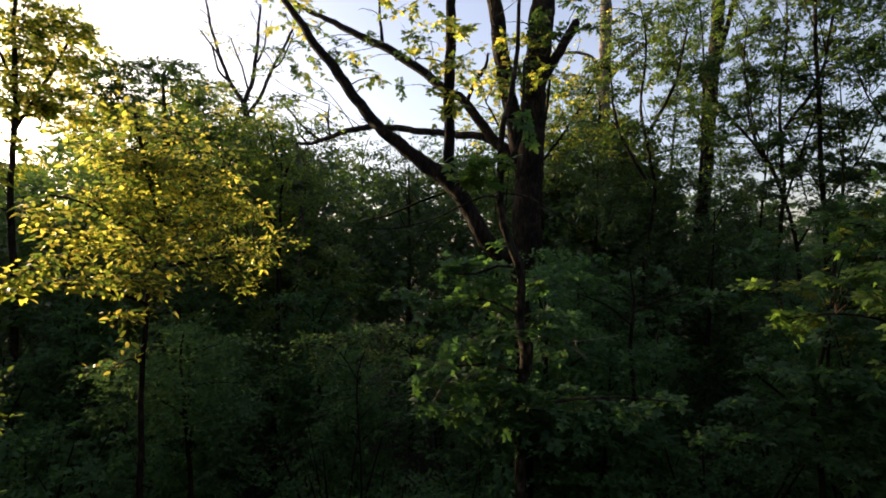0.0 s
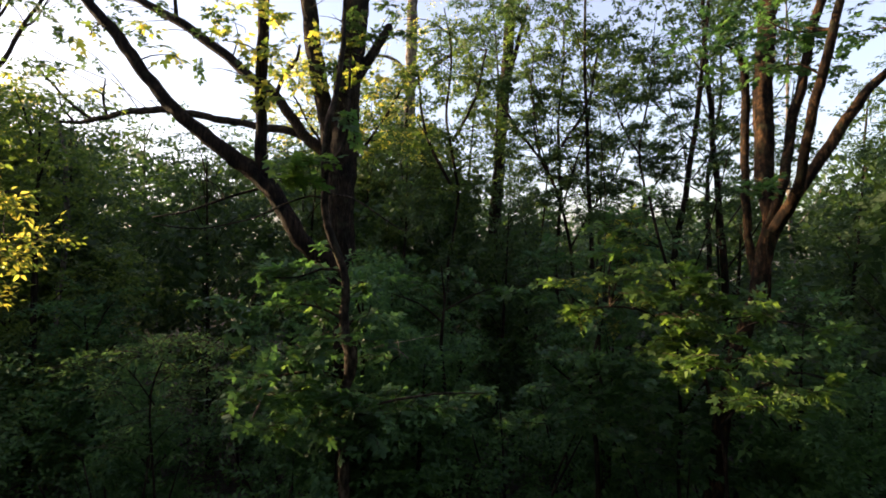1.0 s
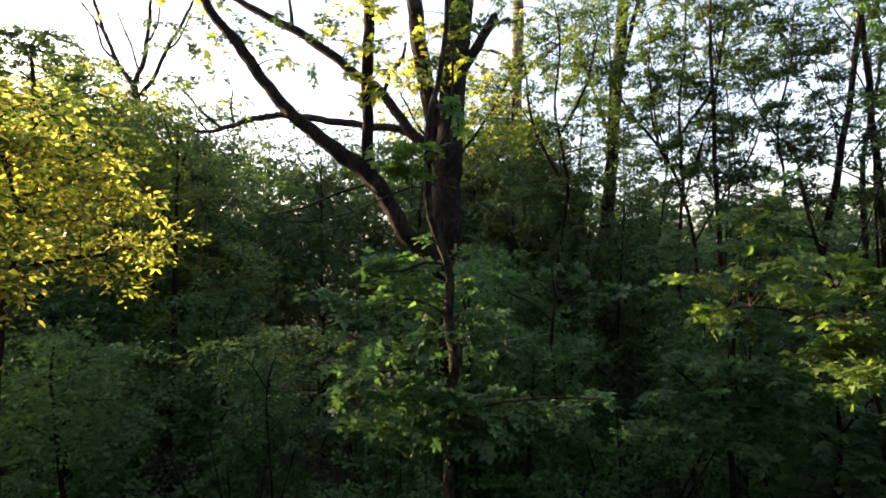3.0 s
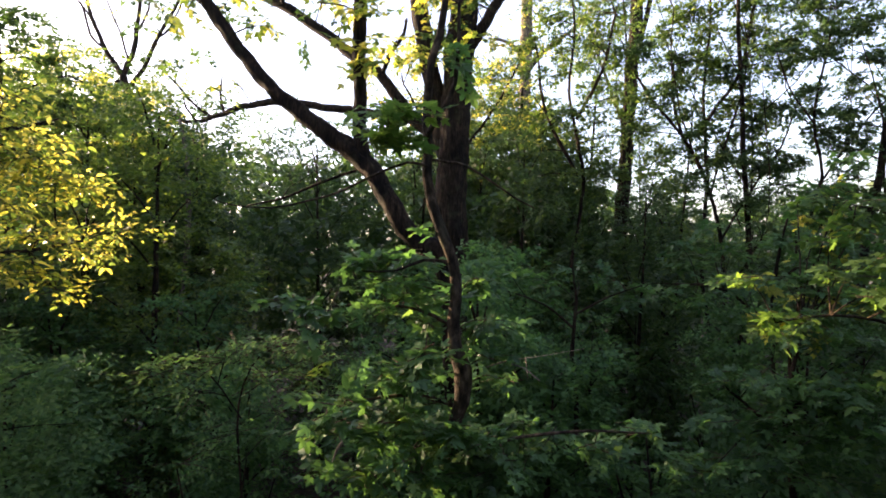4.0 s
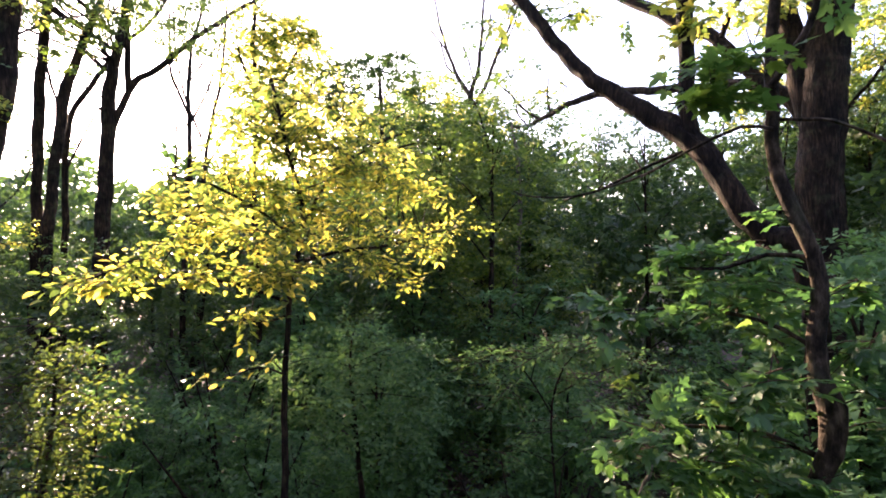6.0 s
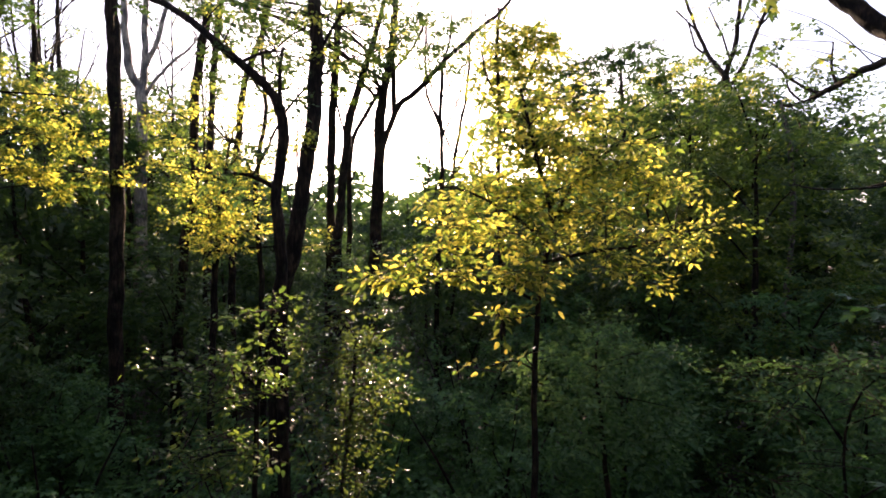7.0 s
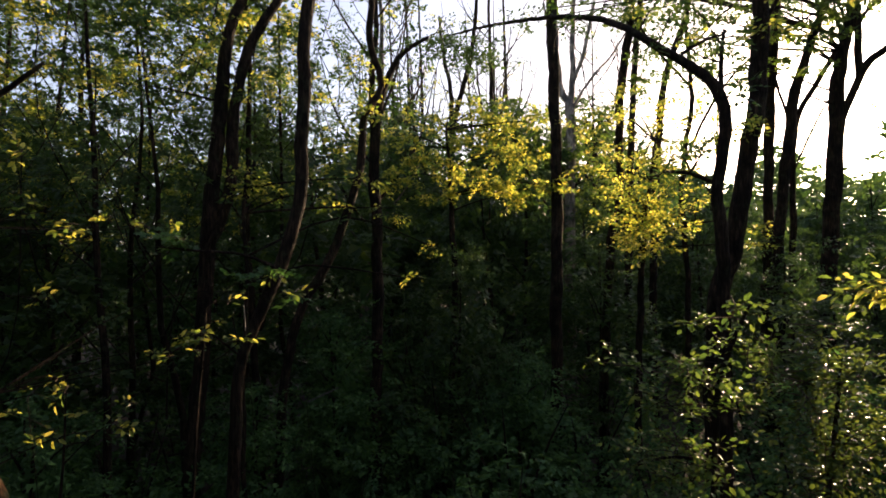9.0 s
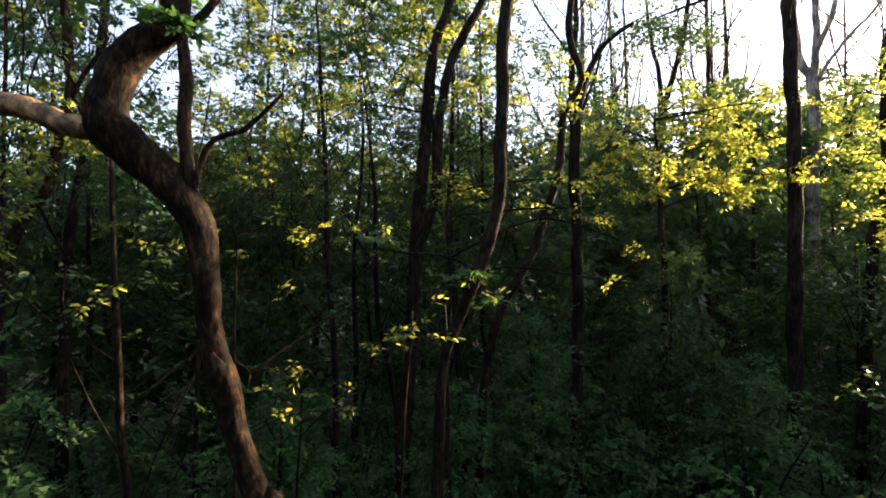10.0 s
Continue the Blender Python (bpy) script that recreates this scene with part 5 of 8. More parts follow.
lit_clumps += [(-3.31, 5.67, 7.30, 0.30, 6), (-3.32, 6.16, 7.48, 0.29, 7), (-2.99, 5.90, 7.32, 0.24, 7), (-3.24, 5.51, 7.01, 0.25, 7), (-3.15, 5.72, 7.00, 0.23, 6), (-2.98, 5.77, 6.93, 0.28, 6), (-2.92, 6.06, 6.84, 0.23, 7), (-2.77, 6.29, 7.09, 0.26, 8), (-3.60, 6.27, 6.86, 0.22, 9), (-3.07, 5.85, 6.70, 0.20, 7), (-3.33, 5.62, 6.51, 0.24, 9), (-3.02, 6.17, 7.24, 0.25, 7), (-2.69, 6.36, 6.89, 0.22, 6), (-3.17, 5.77, 7.20, 0.21, 6), (-2.82, 6.07, 6.62, 0.25, 8), (-2.70, 6.66, 6.72, 0.21, 8), (-2.60, 6.80, 6.60, 0.27, 7), (-3.20, 5.64, 6.25, 0.24, 9), (-3.06, 6.14, 6.27, 0.27, 8)]
built_tree("young_tree", "young tree with yellow-green leaves lit by the low sun", lit_trunk, lit_limbs, lit_clumps, OVATE, LEAF_SUNLIT, BARK_SHADED, 9, 0.42, 0.86, thick=0.006)
built_tree("young_tree", "young tree with a dark clump of leaves at its top", [(-6.94, 13.53, 2.53, 0.063), (-6.94, 13.52, 5.07, 0.063), (-6.96, 13.47, 6.97, 0.057), (-6.99, 13.42, 8.88, 0.051), (-7, 13.39, 10.27, 0.038)], (),
           [(-7.09, 13.22, 10.41, 0.4, 27), (-6.78, 13.78, 10.65, 0.45, 30), (-6.97, 13.44, 10.02, 0.45, 27), (-7.47, 12.96, 10.36, 0.4, 23), (-7.85, 12.68, 10.05, 0.5, 30), (-6.65, 14.63, 9.84, 0.5, 27), (-7.17, 13.09, 9.14, 0.9, 52), (-6.74, 13.86, 8.99, 0.9, 52), (-6.3, 14.63, 8.85, 0.9, 47), (-6.18, 15.87, 9.35, 0.8, 34), (-6.04, 17.15, 8.78, 0.9, 34), (-7.79, 12.39, 9.6, 0.35, 14), (-7.41, 12.66, 9.66, 0.3, 14), (-6.52, 14.65, 10.45, 0.3, 12), (-6.6, 14.1, 10.13, 0.35, 14)], TUFT, LEAF_CANOPY, BARK_SHADED, 10, 0.7)

built_tree("forest_tree", "thin forest tree with backlit sprays of leaves", [(-12.09, 6.39, 3.54, 0.069), (-12.08, 6.4, 5.47, 0.063), (-12.11, 6.33, 7.39, 0.055), (-11.99, 6.55, 9.31, 0.047), (-12.02, 6.49, 10.82, 0.036), (-11.91, 6.66, 12.61, 0.027)],
           [[(-12.08, 6.39, 7.94, 0.033), (-11.68, 7.09, 9.44, 0.027), (-11.13, 8.06, 10.37, 0.022), (-10.66, 8.91, 10.77, 0.014)], [(-12, 6.52, 9.59, 0.033), (-12.34, 5.91, 10.56, 0.027), (-12.6, 5.45, 11.54, 0.019)], [(-12.01, 6.51, 10.41, 0.027), (-11.53, 7.36, 11.22, 0.022), (-10.98, 8.33, 11.74, 0.016), (-10.31, 9.53, 11.85, 0.014)]],
           [(-13.48, 5.31, 12.41, 0.3, 6), (-11.22, 7.5, 11.77, 0.28, 8), (-12.51, 6.42, 12.07, 0.24, 9), (-10.68, 8.26, 11.66, 0.23, 6), (-11.32, 6.71, 11.53, 0.2, 9), (-12.78, 5.53, 11.68, 0.25, 9), (-10.52, 7.72, 11.36, 0.28, 9), (-11.83, 6.42, 11.4, 0.28, 6), (-10.56, 8.68, 11.41, 0.25, 9), (-11.14, 7.02, 11.31, 0.32, 8), (-13.12, 5.95, 11.58, 0.3, 7), (-10.37, 7.99, 11.05, 0.31, 9), (-10.98, 6.3, 10.72, 0.24, 5), (-13.13, 5.33, 11.49, 0.23, 6), (-12.02, 7.9, 11.44, 0.27, 6), (-12.03, 6.25, 11.01, 0.26, 8), (-11.02, 8.87, 11.05, 0.26, 8), (-11.68, 7.09, 10.93, 0.29, 6), (-13.07, 6.04, 11.15, 0.28, 10), (-10.94, 8, 10.71, 0.27, 9), (-11.06, 6.35, 10.51, 0.21, 6), (-10.31, 8.51, 10.58, 0.21, 8), (-12.25, 7.92, 10.73, 0.29, 10), (-13.25, 6.13, 10.96, 0.26, 6), (-11, 8.51, 10.48, 0.24, 6), (-12.7, 7.11, 10.67, 0.32, 9), (-12.13, 5.47, 10.27, 0.32, 8), (-10.8, 7.63, 10.23, 0.26, 9), (-11.75, 6.36, 10.03, 0.24, 9), (-10.17, 8.55, 9.9, 0.28, 8), (-11.44, 7.11, 10.08, 0.27, 6), (-12.89, 5.95, 10.03, 0.23, 7), (-11.43, 8.15, 9.92, 0.22, 8), (-11.71, 6.64, 9.8, 0.24, 7), (-12.63, 5.4, 9.9, 0.25, 6), (-11.07, 7.37, 9.7, 0.24, 7), (-11.85, 6.17, 9.67, 0.28, 7), (-10.13, 8.02, 9.28, 0.28, 6), (-12.69, 7.34, 9.71, 0.28, 6), (-13.24, 5.74, 9.78, 0.23, 6), (-10.72, 9.21, 11.99, 0.26, 8), (-9.81, 10.01, 11.56, 0.26, 6), (-9.9, 9.23, 11.37, 0.26, 7), (-9.87, 10.71, 11.55, 0.29, 6), (-10.79, 10.31, 11.92, 0.3, 6), (-9.83, 8.95, 10.89, 0.3, 6), (-9.76, 10.1, 11.15, 0.2, 5), (-9.77, 9.06, 10.82, 0.21, 8), (-9.82, 10.81, 10.97, 0.32, 5), (-10.71, 10.45, 10.95, 0.32, 7), (-11.09, 9.78, 11.05, 0.29, 7), (-9.81, 10.63, 10.61, 0.31, 5), (-10.71, 10.24, 10.74, 0.3, 7), (-10.57, 9.06, 10.45, 0.24, 6)], TUFT, LEAF_OLIVE, BARK_SHADED, 86, 0.6, 0.9, twigs=5)
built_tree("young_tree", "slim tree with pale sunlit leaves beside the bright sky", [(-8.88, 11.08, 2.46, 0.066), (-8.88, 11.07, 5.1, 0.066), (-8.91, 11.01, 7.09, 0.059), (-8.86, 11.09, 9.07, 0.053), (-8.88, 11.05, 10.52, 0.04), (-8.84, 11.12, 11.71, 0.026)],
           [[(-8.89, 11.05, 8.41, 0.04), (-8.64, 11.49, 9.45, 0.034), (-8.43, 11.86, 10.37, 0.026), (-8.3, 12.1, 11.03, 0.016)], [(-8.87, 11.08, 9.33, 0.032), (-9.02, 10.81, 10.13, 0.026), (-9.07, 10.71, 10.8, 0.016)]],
           [(-8.88, 11.06, 11.18, 0.42, 16), (-8.62, 11.52, 10.91, 0.48, 19), (-8.36, 11.98, 11.03, 0.42, 16), (-8.76, 11.28, 10.25, 0.48, 21), (-8.44, 11.85, 10.11, 0.54, 22), (-9.02, 10.81, 9.74, 0.42, 14), (-8.17, 12.32, 10.49, 0.42, 13), (-8.83, 11.14, 9.2, 0.54, 22), (-8.51, 11.72, 9.05, 0.54, 22), (-9.1, 10.67, 8.68, 0.42, 13), (-8.33, 12.05, 8.38, 0.6, 22), (-8.91, 11.01, 8.01, 0.6, 22), (-9.18, 10.54, 7.63, 0.48, 14), (-9.31, 10.3, 6.97, 0.48, 14), (-8.62, 11.65, 9.34, 0.51, 26), (-8.16, 12.46, 9.32, 0.51, 24), (-7.8, 13.2, 9.44, 0.48, 19), (-8.57, 11.82, 10.28, 0.51, 20), (-8.97, 11.11, 9.49, 0.51, 19), (-8.38, 12.19, 10.81, 0.41, 14), (-8.86, 11.41, 10.98, 0.51, 15), (-8.84, 11.37, 10.16, 0.58, 27), (-8.54, 11.99, 10.96, 0.51, 24), (-8.19, 12.53, 10, 0.58, 27), (-7.88, 13.09, 8.92, 0.58, 27), (-8.75, 11.42, 9.08, 0.58, 27), (-9.08, 11.07, 10.59, 0.51, 19)], TUFT, LEAF_SUNLIT, BARK_SHADED, 65, 0.9, 1.2)

# shrubs catching the sun below it
built_tree("shrub", "tall shrub with sparse leaves edged by sunlight", [(-4.28, 3.34, 3.19, 0.025), (-4.25, 3.38, 4.18, 0.022), (-4.23, 3.43, 4.92, 0.02), (-4.16, 3.56, 5.37, 0.015), (-4.12, 3.62, 5.54, 0.01)],
           [[(-4.25, 3.39, 4.28, 0.015), (-4.39, 3.15, 4.28, 0.012), (-4.53, 2.89, 4.19, 0.007)], [(-4.24, 3.42, 4.77, 0.015), (-4.35, 3.2, 5.03, 0.012), (-4.48, 2.99, 4.98, 0.007)]],
           [(-4.12, 3.62, 5.47, 0.13, 6), (-4.16, 3.55, 5.22, 0.14, 6), (-4.26, 3.17, 5.05, 0.22, 11), (-4.26, 3.37, 4.92, 0.22, 10), (-4.18, 3.73, 5.15, 0.18, 7), (-4.41, 3.11, 4.78, 0.22, 9), (-4.39, 2.95, 4.27, 0.2, 9), (-4.39, 3.15, 4.38, 0.2, 10), (-4.44, 3.06, 4.09, 0.16, 6), (-4.19, 3.5, 4.77, 0.17, 6), (-4.22, 3.86, 4.98, 0.17, 5), (-4.28, 3.34, 5.37, 0.1, 3), (-4.24, 3.21, 4.71, 0.16, 6), (-4.2, 3.28, 4.22, 0.16, 6), (-4.45, 2.83, 5.01, 0.1, 4)], SMALL, LEAF_OLIVE, BARK_SHADED, 11, 0.5, 1.0, category="shrub", group="shrubs", thick=0.004)
built_tree("shrub", "leafy shrub with glossy small leaves in low sunlight", [(-4.2, 4.09, 2.73, 0.026), (-4.18, 4.13, 3.52, 0.024), (-4.15, 4.19, 4.16, 0.021), (-4.12, 4.24, 4.68, 0.016), (-4.1, 4.27, 5.11, 0.011)], (),
           [(-4.15, 4.18, 5.11, 0.18, 9), (-4.05, 4.36, 5.05, 0.18, 9), (-4.2, 4.08, 4.9, 0.22, 12), (-4.08, 4.31, 4.84, 0.24, 13), (-4.1, 4.07, 4.61, 0.24, 13), (-4.05, 4.35, 4.57, 0.22, 11), (-4.07, 4.12, 4.35, 0.22, 12), (-4.01, 4.02, 4.13, 0.22, 12), (-4.08, 4.3, 4.26, 0.22, 10), (-3.97, 4.1, 3.87, 0.24, 13), (-4.06, 4.55, 4.6, 0.15, 6), (-4.37, 4.19, 5.3, 0.14, 5)], SMALL, LEAF_GLOSSY, BARK_SHADED, 12, 0.8, category="shrub", group="shrubs", thick=0.004)

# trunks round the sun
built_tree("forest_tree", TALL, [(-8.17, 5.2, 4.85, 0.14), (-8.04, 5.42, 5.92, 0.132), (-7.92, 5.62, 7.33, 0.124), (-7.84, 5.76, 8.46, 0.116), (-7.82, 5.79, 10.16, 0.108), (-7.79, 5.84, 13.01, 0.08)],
           [[(-7.85, 5.75, 9.02, 0.038), (-7.69, 6.02, 9.58, 0.029), (-7.55, 6.28, 10.05, 0.019)]], [(-7.65, 5.68, 9.51, 0.25, 6), (-7.64, 5.72, 9.04, 0.25, 5), (-7.65, 5.49, 7.72, 0.3, 8), (-7.58, 5.61, 7.81, 0.2, 4), (-7.42, 6.1, 9.87, 0.5, 9), (-8.3, 4.94, 9.13, 0.4, 7), (-8.06, 5.37, 9.88, 0.5, 9), (-7.36, 6.61, 9.85, 0.5, 8), (-7.18, 6.94, 9.47, 0.4, 6), (-8.48, 4.62, 10, 0.5, 8), (-7.76, 5.89, 11.58, 1.4, 40)], MID, LEAF_SUNLIT, BARK_SHADED, 13, 0.6, 0.75)
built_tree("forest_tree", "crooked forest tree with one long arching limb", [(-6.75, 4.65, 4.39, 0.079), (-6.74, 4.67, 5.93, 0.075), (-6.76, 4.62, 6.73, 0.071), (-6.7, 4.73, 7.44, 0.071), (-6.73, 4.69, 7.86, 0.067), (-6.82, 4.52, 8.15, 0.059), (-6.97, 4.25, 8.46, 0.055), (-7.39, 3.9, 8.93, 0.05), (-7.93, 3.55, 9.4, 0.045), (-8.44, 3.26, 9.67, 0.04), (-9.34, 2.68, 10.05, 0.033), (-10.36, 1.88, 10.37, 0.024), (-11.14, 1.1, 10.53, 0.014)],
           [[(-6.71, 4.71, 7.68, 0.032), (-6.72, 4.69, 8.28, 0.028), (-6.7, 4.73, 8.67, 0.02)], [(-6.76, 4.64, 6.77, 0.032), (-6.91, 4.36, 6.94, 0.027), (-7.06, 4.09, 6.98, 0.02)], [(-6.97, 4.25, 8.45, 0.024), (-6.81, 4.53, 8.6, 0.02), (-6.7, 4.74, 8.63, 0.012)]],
           [(-10.71, 1.46, 10.06, 0.5, 34), (-10.36, 1.89, 9.95, 0.4, 24), (-11.14, 1.1, 10.36, 0.4, 22), (-10.62, 1.62, 9.76, 0.35, 18), (-9.6, 2.5, 10.2, 0.3, 8), (-8.3, 3.3, 9.5, 0.3, 7), (-6.6, 4.7, 8.48, 0.25, 6), (-6.96, 4.26, 9, 0.4, 8), (-7.11, 3.99, 9.25, 0.4, 8), (-6.77, 4.4, 7.16, 0.35, 10), (-6.89, 4.19, 6.85, 0.3, 8), (-6.67, 4.8, 7.88, 0.25, 5), (-7.2, 3.84, 8.61, 0.3, 5)], MID, LEAF_CANOPY, BARK_SHADED, 14, 0.6, 0.75, twigs=4)
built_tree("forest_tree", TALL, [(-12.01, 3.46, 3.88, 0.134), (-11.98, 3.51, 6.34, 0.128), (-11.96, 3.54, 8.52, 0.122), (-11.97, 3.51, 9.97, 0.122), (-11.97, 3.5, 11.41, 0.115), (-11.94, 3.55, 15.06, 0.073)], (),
           [(-10.36, 3.3, 11.33, 1, 20), (-10.32, 3.38, 10.38, 0.4, 5)], MID, LEAF_CANOPY, BARK_SHADED, 15, 0.6, 0.8)
built_tree("dead_tree", "pale leafless dead tree with forked limbs", [(-18.57, 5.05, 4.6, 0.19), (-18.53, 5.1, 7.7, 0.181), (-18.49, 5.17, 9.54, 0.171), (-18.49, 5.16, 11.09, 0.162)],
           [[(-18.5, 5.16, 10.97, 0.114), (-18.65, 4.87, 11.78, 0.114), (-18.71, 4.77, 13.36, 0.095), (-18.7, 4.78, 14.88, 0.076), (-18.73, 4.72, 17.36, 0.038)], [(-18.48, 5.19, 11.07, 0.114), (-18.43, 5.27, 11.88, 0.105), (-18.41, 5.3, 13.58, 0.086), (-18.33, 5.44, 15.63, 0.057)],
            [(-18.45, 5.24, 11.64, 0.076), (-18.29, 5.52, 12.39, 0.076), (-18.13, 5.8, 13.45, 0.067), (-17.96, 6.1, 15.23, 0.038)], [(-18.43, 5.27, 10.87, 0.057), (-18.19, 5.7, 11.62, 0.049), (-17.81, 6.38, 12.37, 0.038), (-17.52, 6.89, 13.12, 0.027)]], (), MID, LEAF_CANOPY, BARK_PALE, 16, twigs=5)
built_tree("forest_tree", TALL, [(-13.51, 4.88, 3.06, 0.114), (-13.39, 5.09, 6.2, 0.107), (-13.27, 5.29, 7.23, 0.1), (-13.24, 5.33, 9.53, 0.1), (-13.09, 5.59, 11.47, 0.093), (-13.04, 5.68, 12.32, 0.086), (-12.89, 5.93, 16.6, 0.05)], (),
           [(-11.53, 5.32, 10.85, 0.5, 8), (-11.47, 5.41, 12.88, 1.2, 26), (-11.55, 4.88, 7.78, 0.5, 10), (-11.09, 5.29, 6.76, 0.6, 22), (-11.04, 5.39, 6.27, 0.55, 20), (-11.28, 4.96, 6.03, 0.5, 16), (-11.12, 5.43, 7.13, 0.4, 12)], MID, LEAF_SUNLIT, BARK_SHADED, 17, 0.8, 0.8)
built_tree("forest_tree", TALL, [(-12.52, 9.7, 4.06, 0.174), (-12.48, 9.76, 5.87, 0.166), (-12.4, 9.9, 8.21, 0.159), (-12.36, 9.97, 9.77, 0.143), (-12.16, 10.31, 11.98, 0.095), (-12.05, 10.5, 14.83, 0.063)],
           [[(-12.39, 9.92, 8.5, 0.095), (-12.15, 10.34, 9.82, 0.079), (-11.86, 10.85, 10.38, 0.079), (-11.44, 11.6, 11.3, 0.071), (-11.11, 12.19, 11.93, 0.063), (-10.59, 13.1, 12.86, 0.048), (-10.2, 13.8, 13.8, 0.032)], [(-12.17, 10.3, 9.76, 0.079), (-12.18, 10.29, 11.03, 0.071), (-12.17, 10.3, 12.45, 0.063)]],
           [(-12.82, 3.7, 11.86, 0.35, 8), (-14.15, 4.08, 12.23, 0.35, 7), (-12.47, 4.74, 11.7, 0.35, 8), (-13.99, 5.75, 12.21, 0.35, 7), (-12.21, 5.51, 11.27, 0.3, 8), (-14.17, 5.44, 12.07, 0.3, 7), (-12.03, 6.04, 11.81, 0.35, 8), (-11.36, 5.97, 11.14, 0.35, 7), (-11.79, 6.8, 10.42, 0.3, 8), (-12.38, 7.02, 10.89, 0.3, 7), (-11.91, 6.42, 11.25, 0.3, 8), (-11.55, 6.39, 11.56, 0.3, 7), (-11.6, 7.34, 11.64, 0.35, 8), (-12.87, 7.62, 11.77, 0.35, 7), (-11.34, 8.11, 11.21, 0.3, 8), (-10.95, 7.43, 10.71, 0.3, 7), (-11.16, 8.64, 11.61, 0.35, 8), (-10.25, 8.24, 11.5, 0.35, 7), (-10.99, 9.15, 10.77, 0.3, 8), (-10.54, 9.37, 10.9, 0.3, 7), (-11.23, 9.99, 11.66, 0.35, 8), (-10.93, 10.49, 11.22, 0.35, 7), (-11.01, 10.67, 11.36, 0.35, 8), (-11.66, 11.97, 11.71, 0.35, 7), (-10.82, 11.21, 11.77, 0.35, 8), (-11.83, 11.58, 11.77, 0.35, 7), (-11.75, 6.92, 9.86, 0.25, 8), (-11.48, 7.41, 9.44, 0.25, 7), (-11.48, 7.71, 10.53, 0.3, 8), (-11.02, 7.3, 10.64, 0.3, 7), (-11.18, 8.61, 10.1, 0.25, 8), (-12.06, 8.52, 10.57, 0.25, 7), (-10.74, 11.47, 10.91, 0.3, 8), (-10.96, 10.87, 10.75, 0.3, 7), (-11.13, 10.27, 12.08, 0.35, 8), (-11.59, 10.31, 11.96, 0.35, 7)], TUFT, LEAF_OLIVE, BARK_SHADED, 18, 0.7, twigs=6)
SLIM = "slim forest tree with a thin bare stem"
built_tree("forest_tree", "slim forked tree of bare twigs against the low sun", [(-13.1, 9.2, 3.5, 0.08), (-13.06, 9.3, 6.2, 0.07), (-13.03, 9.4, 8.81, 0.063), (-12.8, 10.05, 10.22, 0.057), (-12.65, 10.48, 10.97, 0.051), (-12.4, 11.22, 11.93, 0.041), (-12.29, 11.54, 12.69, 0.032)],
           [[(-13.03, 9.4, 8.6, 0.04), (-13.2, 9.1, 9.9, 0.032), (-13.25, 8.9, 11.4, 0.022), (-13.1, 9.0, 12.6, 0.012)], [(-12.7, 10.3, 10.7, 0.032), (-12.75, 10.2, 11.8, 0.024), (-12.65, 10.5, 13.0, 0.014)], [(-13.04, 9.35, 7.8, 0.03), (-12.9, 9.8, 8.9, 0.024), (-12.8, 10.1, 9.5, 0.012)]],
           [(-12.9, 9.9, 11.6, 0.3, 5), (-12.4, 11.2, 12.4, 0.35, 6), (-13.2, 8.95, 11.9, 0.3, 5)], TUFT, LEAF_OLIVE, BARK_SHADED, 91, 0.7, 0.9, twigs=7)
built_tree("forest_tree", "slender upright tree of fine twigs beside the sun", [(-12.3, 11.75, 3.5, 0.078), (-12.22, 11.85, 6.2, 0.07), (-12.16, 11.98, 8.41, 0.063), (-12.16, 11.96, 9.84, 0.057), (-12.13, 12.04, 11.26, 0.048), (-12.04, 12.28, 12.24, 0.038), (-11.98, 12.4, 13.6, 0.02)],
           [[(-12.16, 11.96, 9.5, 0.041), (-12.29, 11.56, 10.53, 0.038), (-12.3, 11.53, 11.64, 0.032), (-12.28, 11.57, 12.8, 0.02)], [(-12.16, 11.97, 9.2, 0.035), (-12.0, 12.5, 10.4, 0.028), (-11.9, 12.8, 11.6, 0.02), (-11.9, 12.9, 12.6, 0.01)],
            [(-12.15, 12.0, 10.4, 0.03), (-12.05, 12.5, 11.2, 0.024), (-11.9, 13.1, 11.9, 0.012)], [(-12.2, 11.9, 8.0, 0.03), (-12.0, 12.4, 8.8, 0.024), (-11.85, 12.9, 9.3, 0.012)]],
           [(-12.0, 12.5, 11.5, 0.3, 6), (-11.9, 12.9, 12.3, 0.35, 7), (-12.3, 11.6, 12.4, 0.3, 5), (-11.85, 13.0, 10.6, 0.3, 6), (-11.9, 12.9, 9.4, 0.3, 7), (-11.8, 13.2, 8.6, 0.35, 8)], TUFT, LEAF_SUNLIT, BARK_SHADED, 92, 0.7, 0.9, twigs=7)
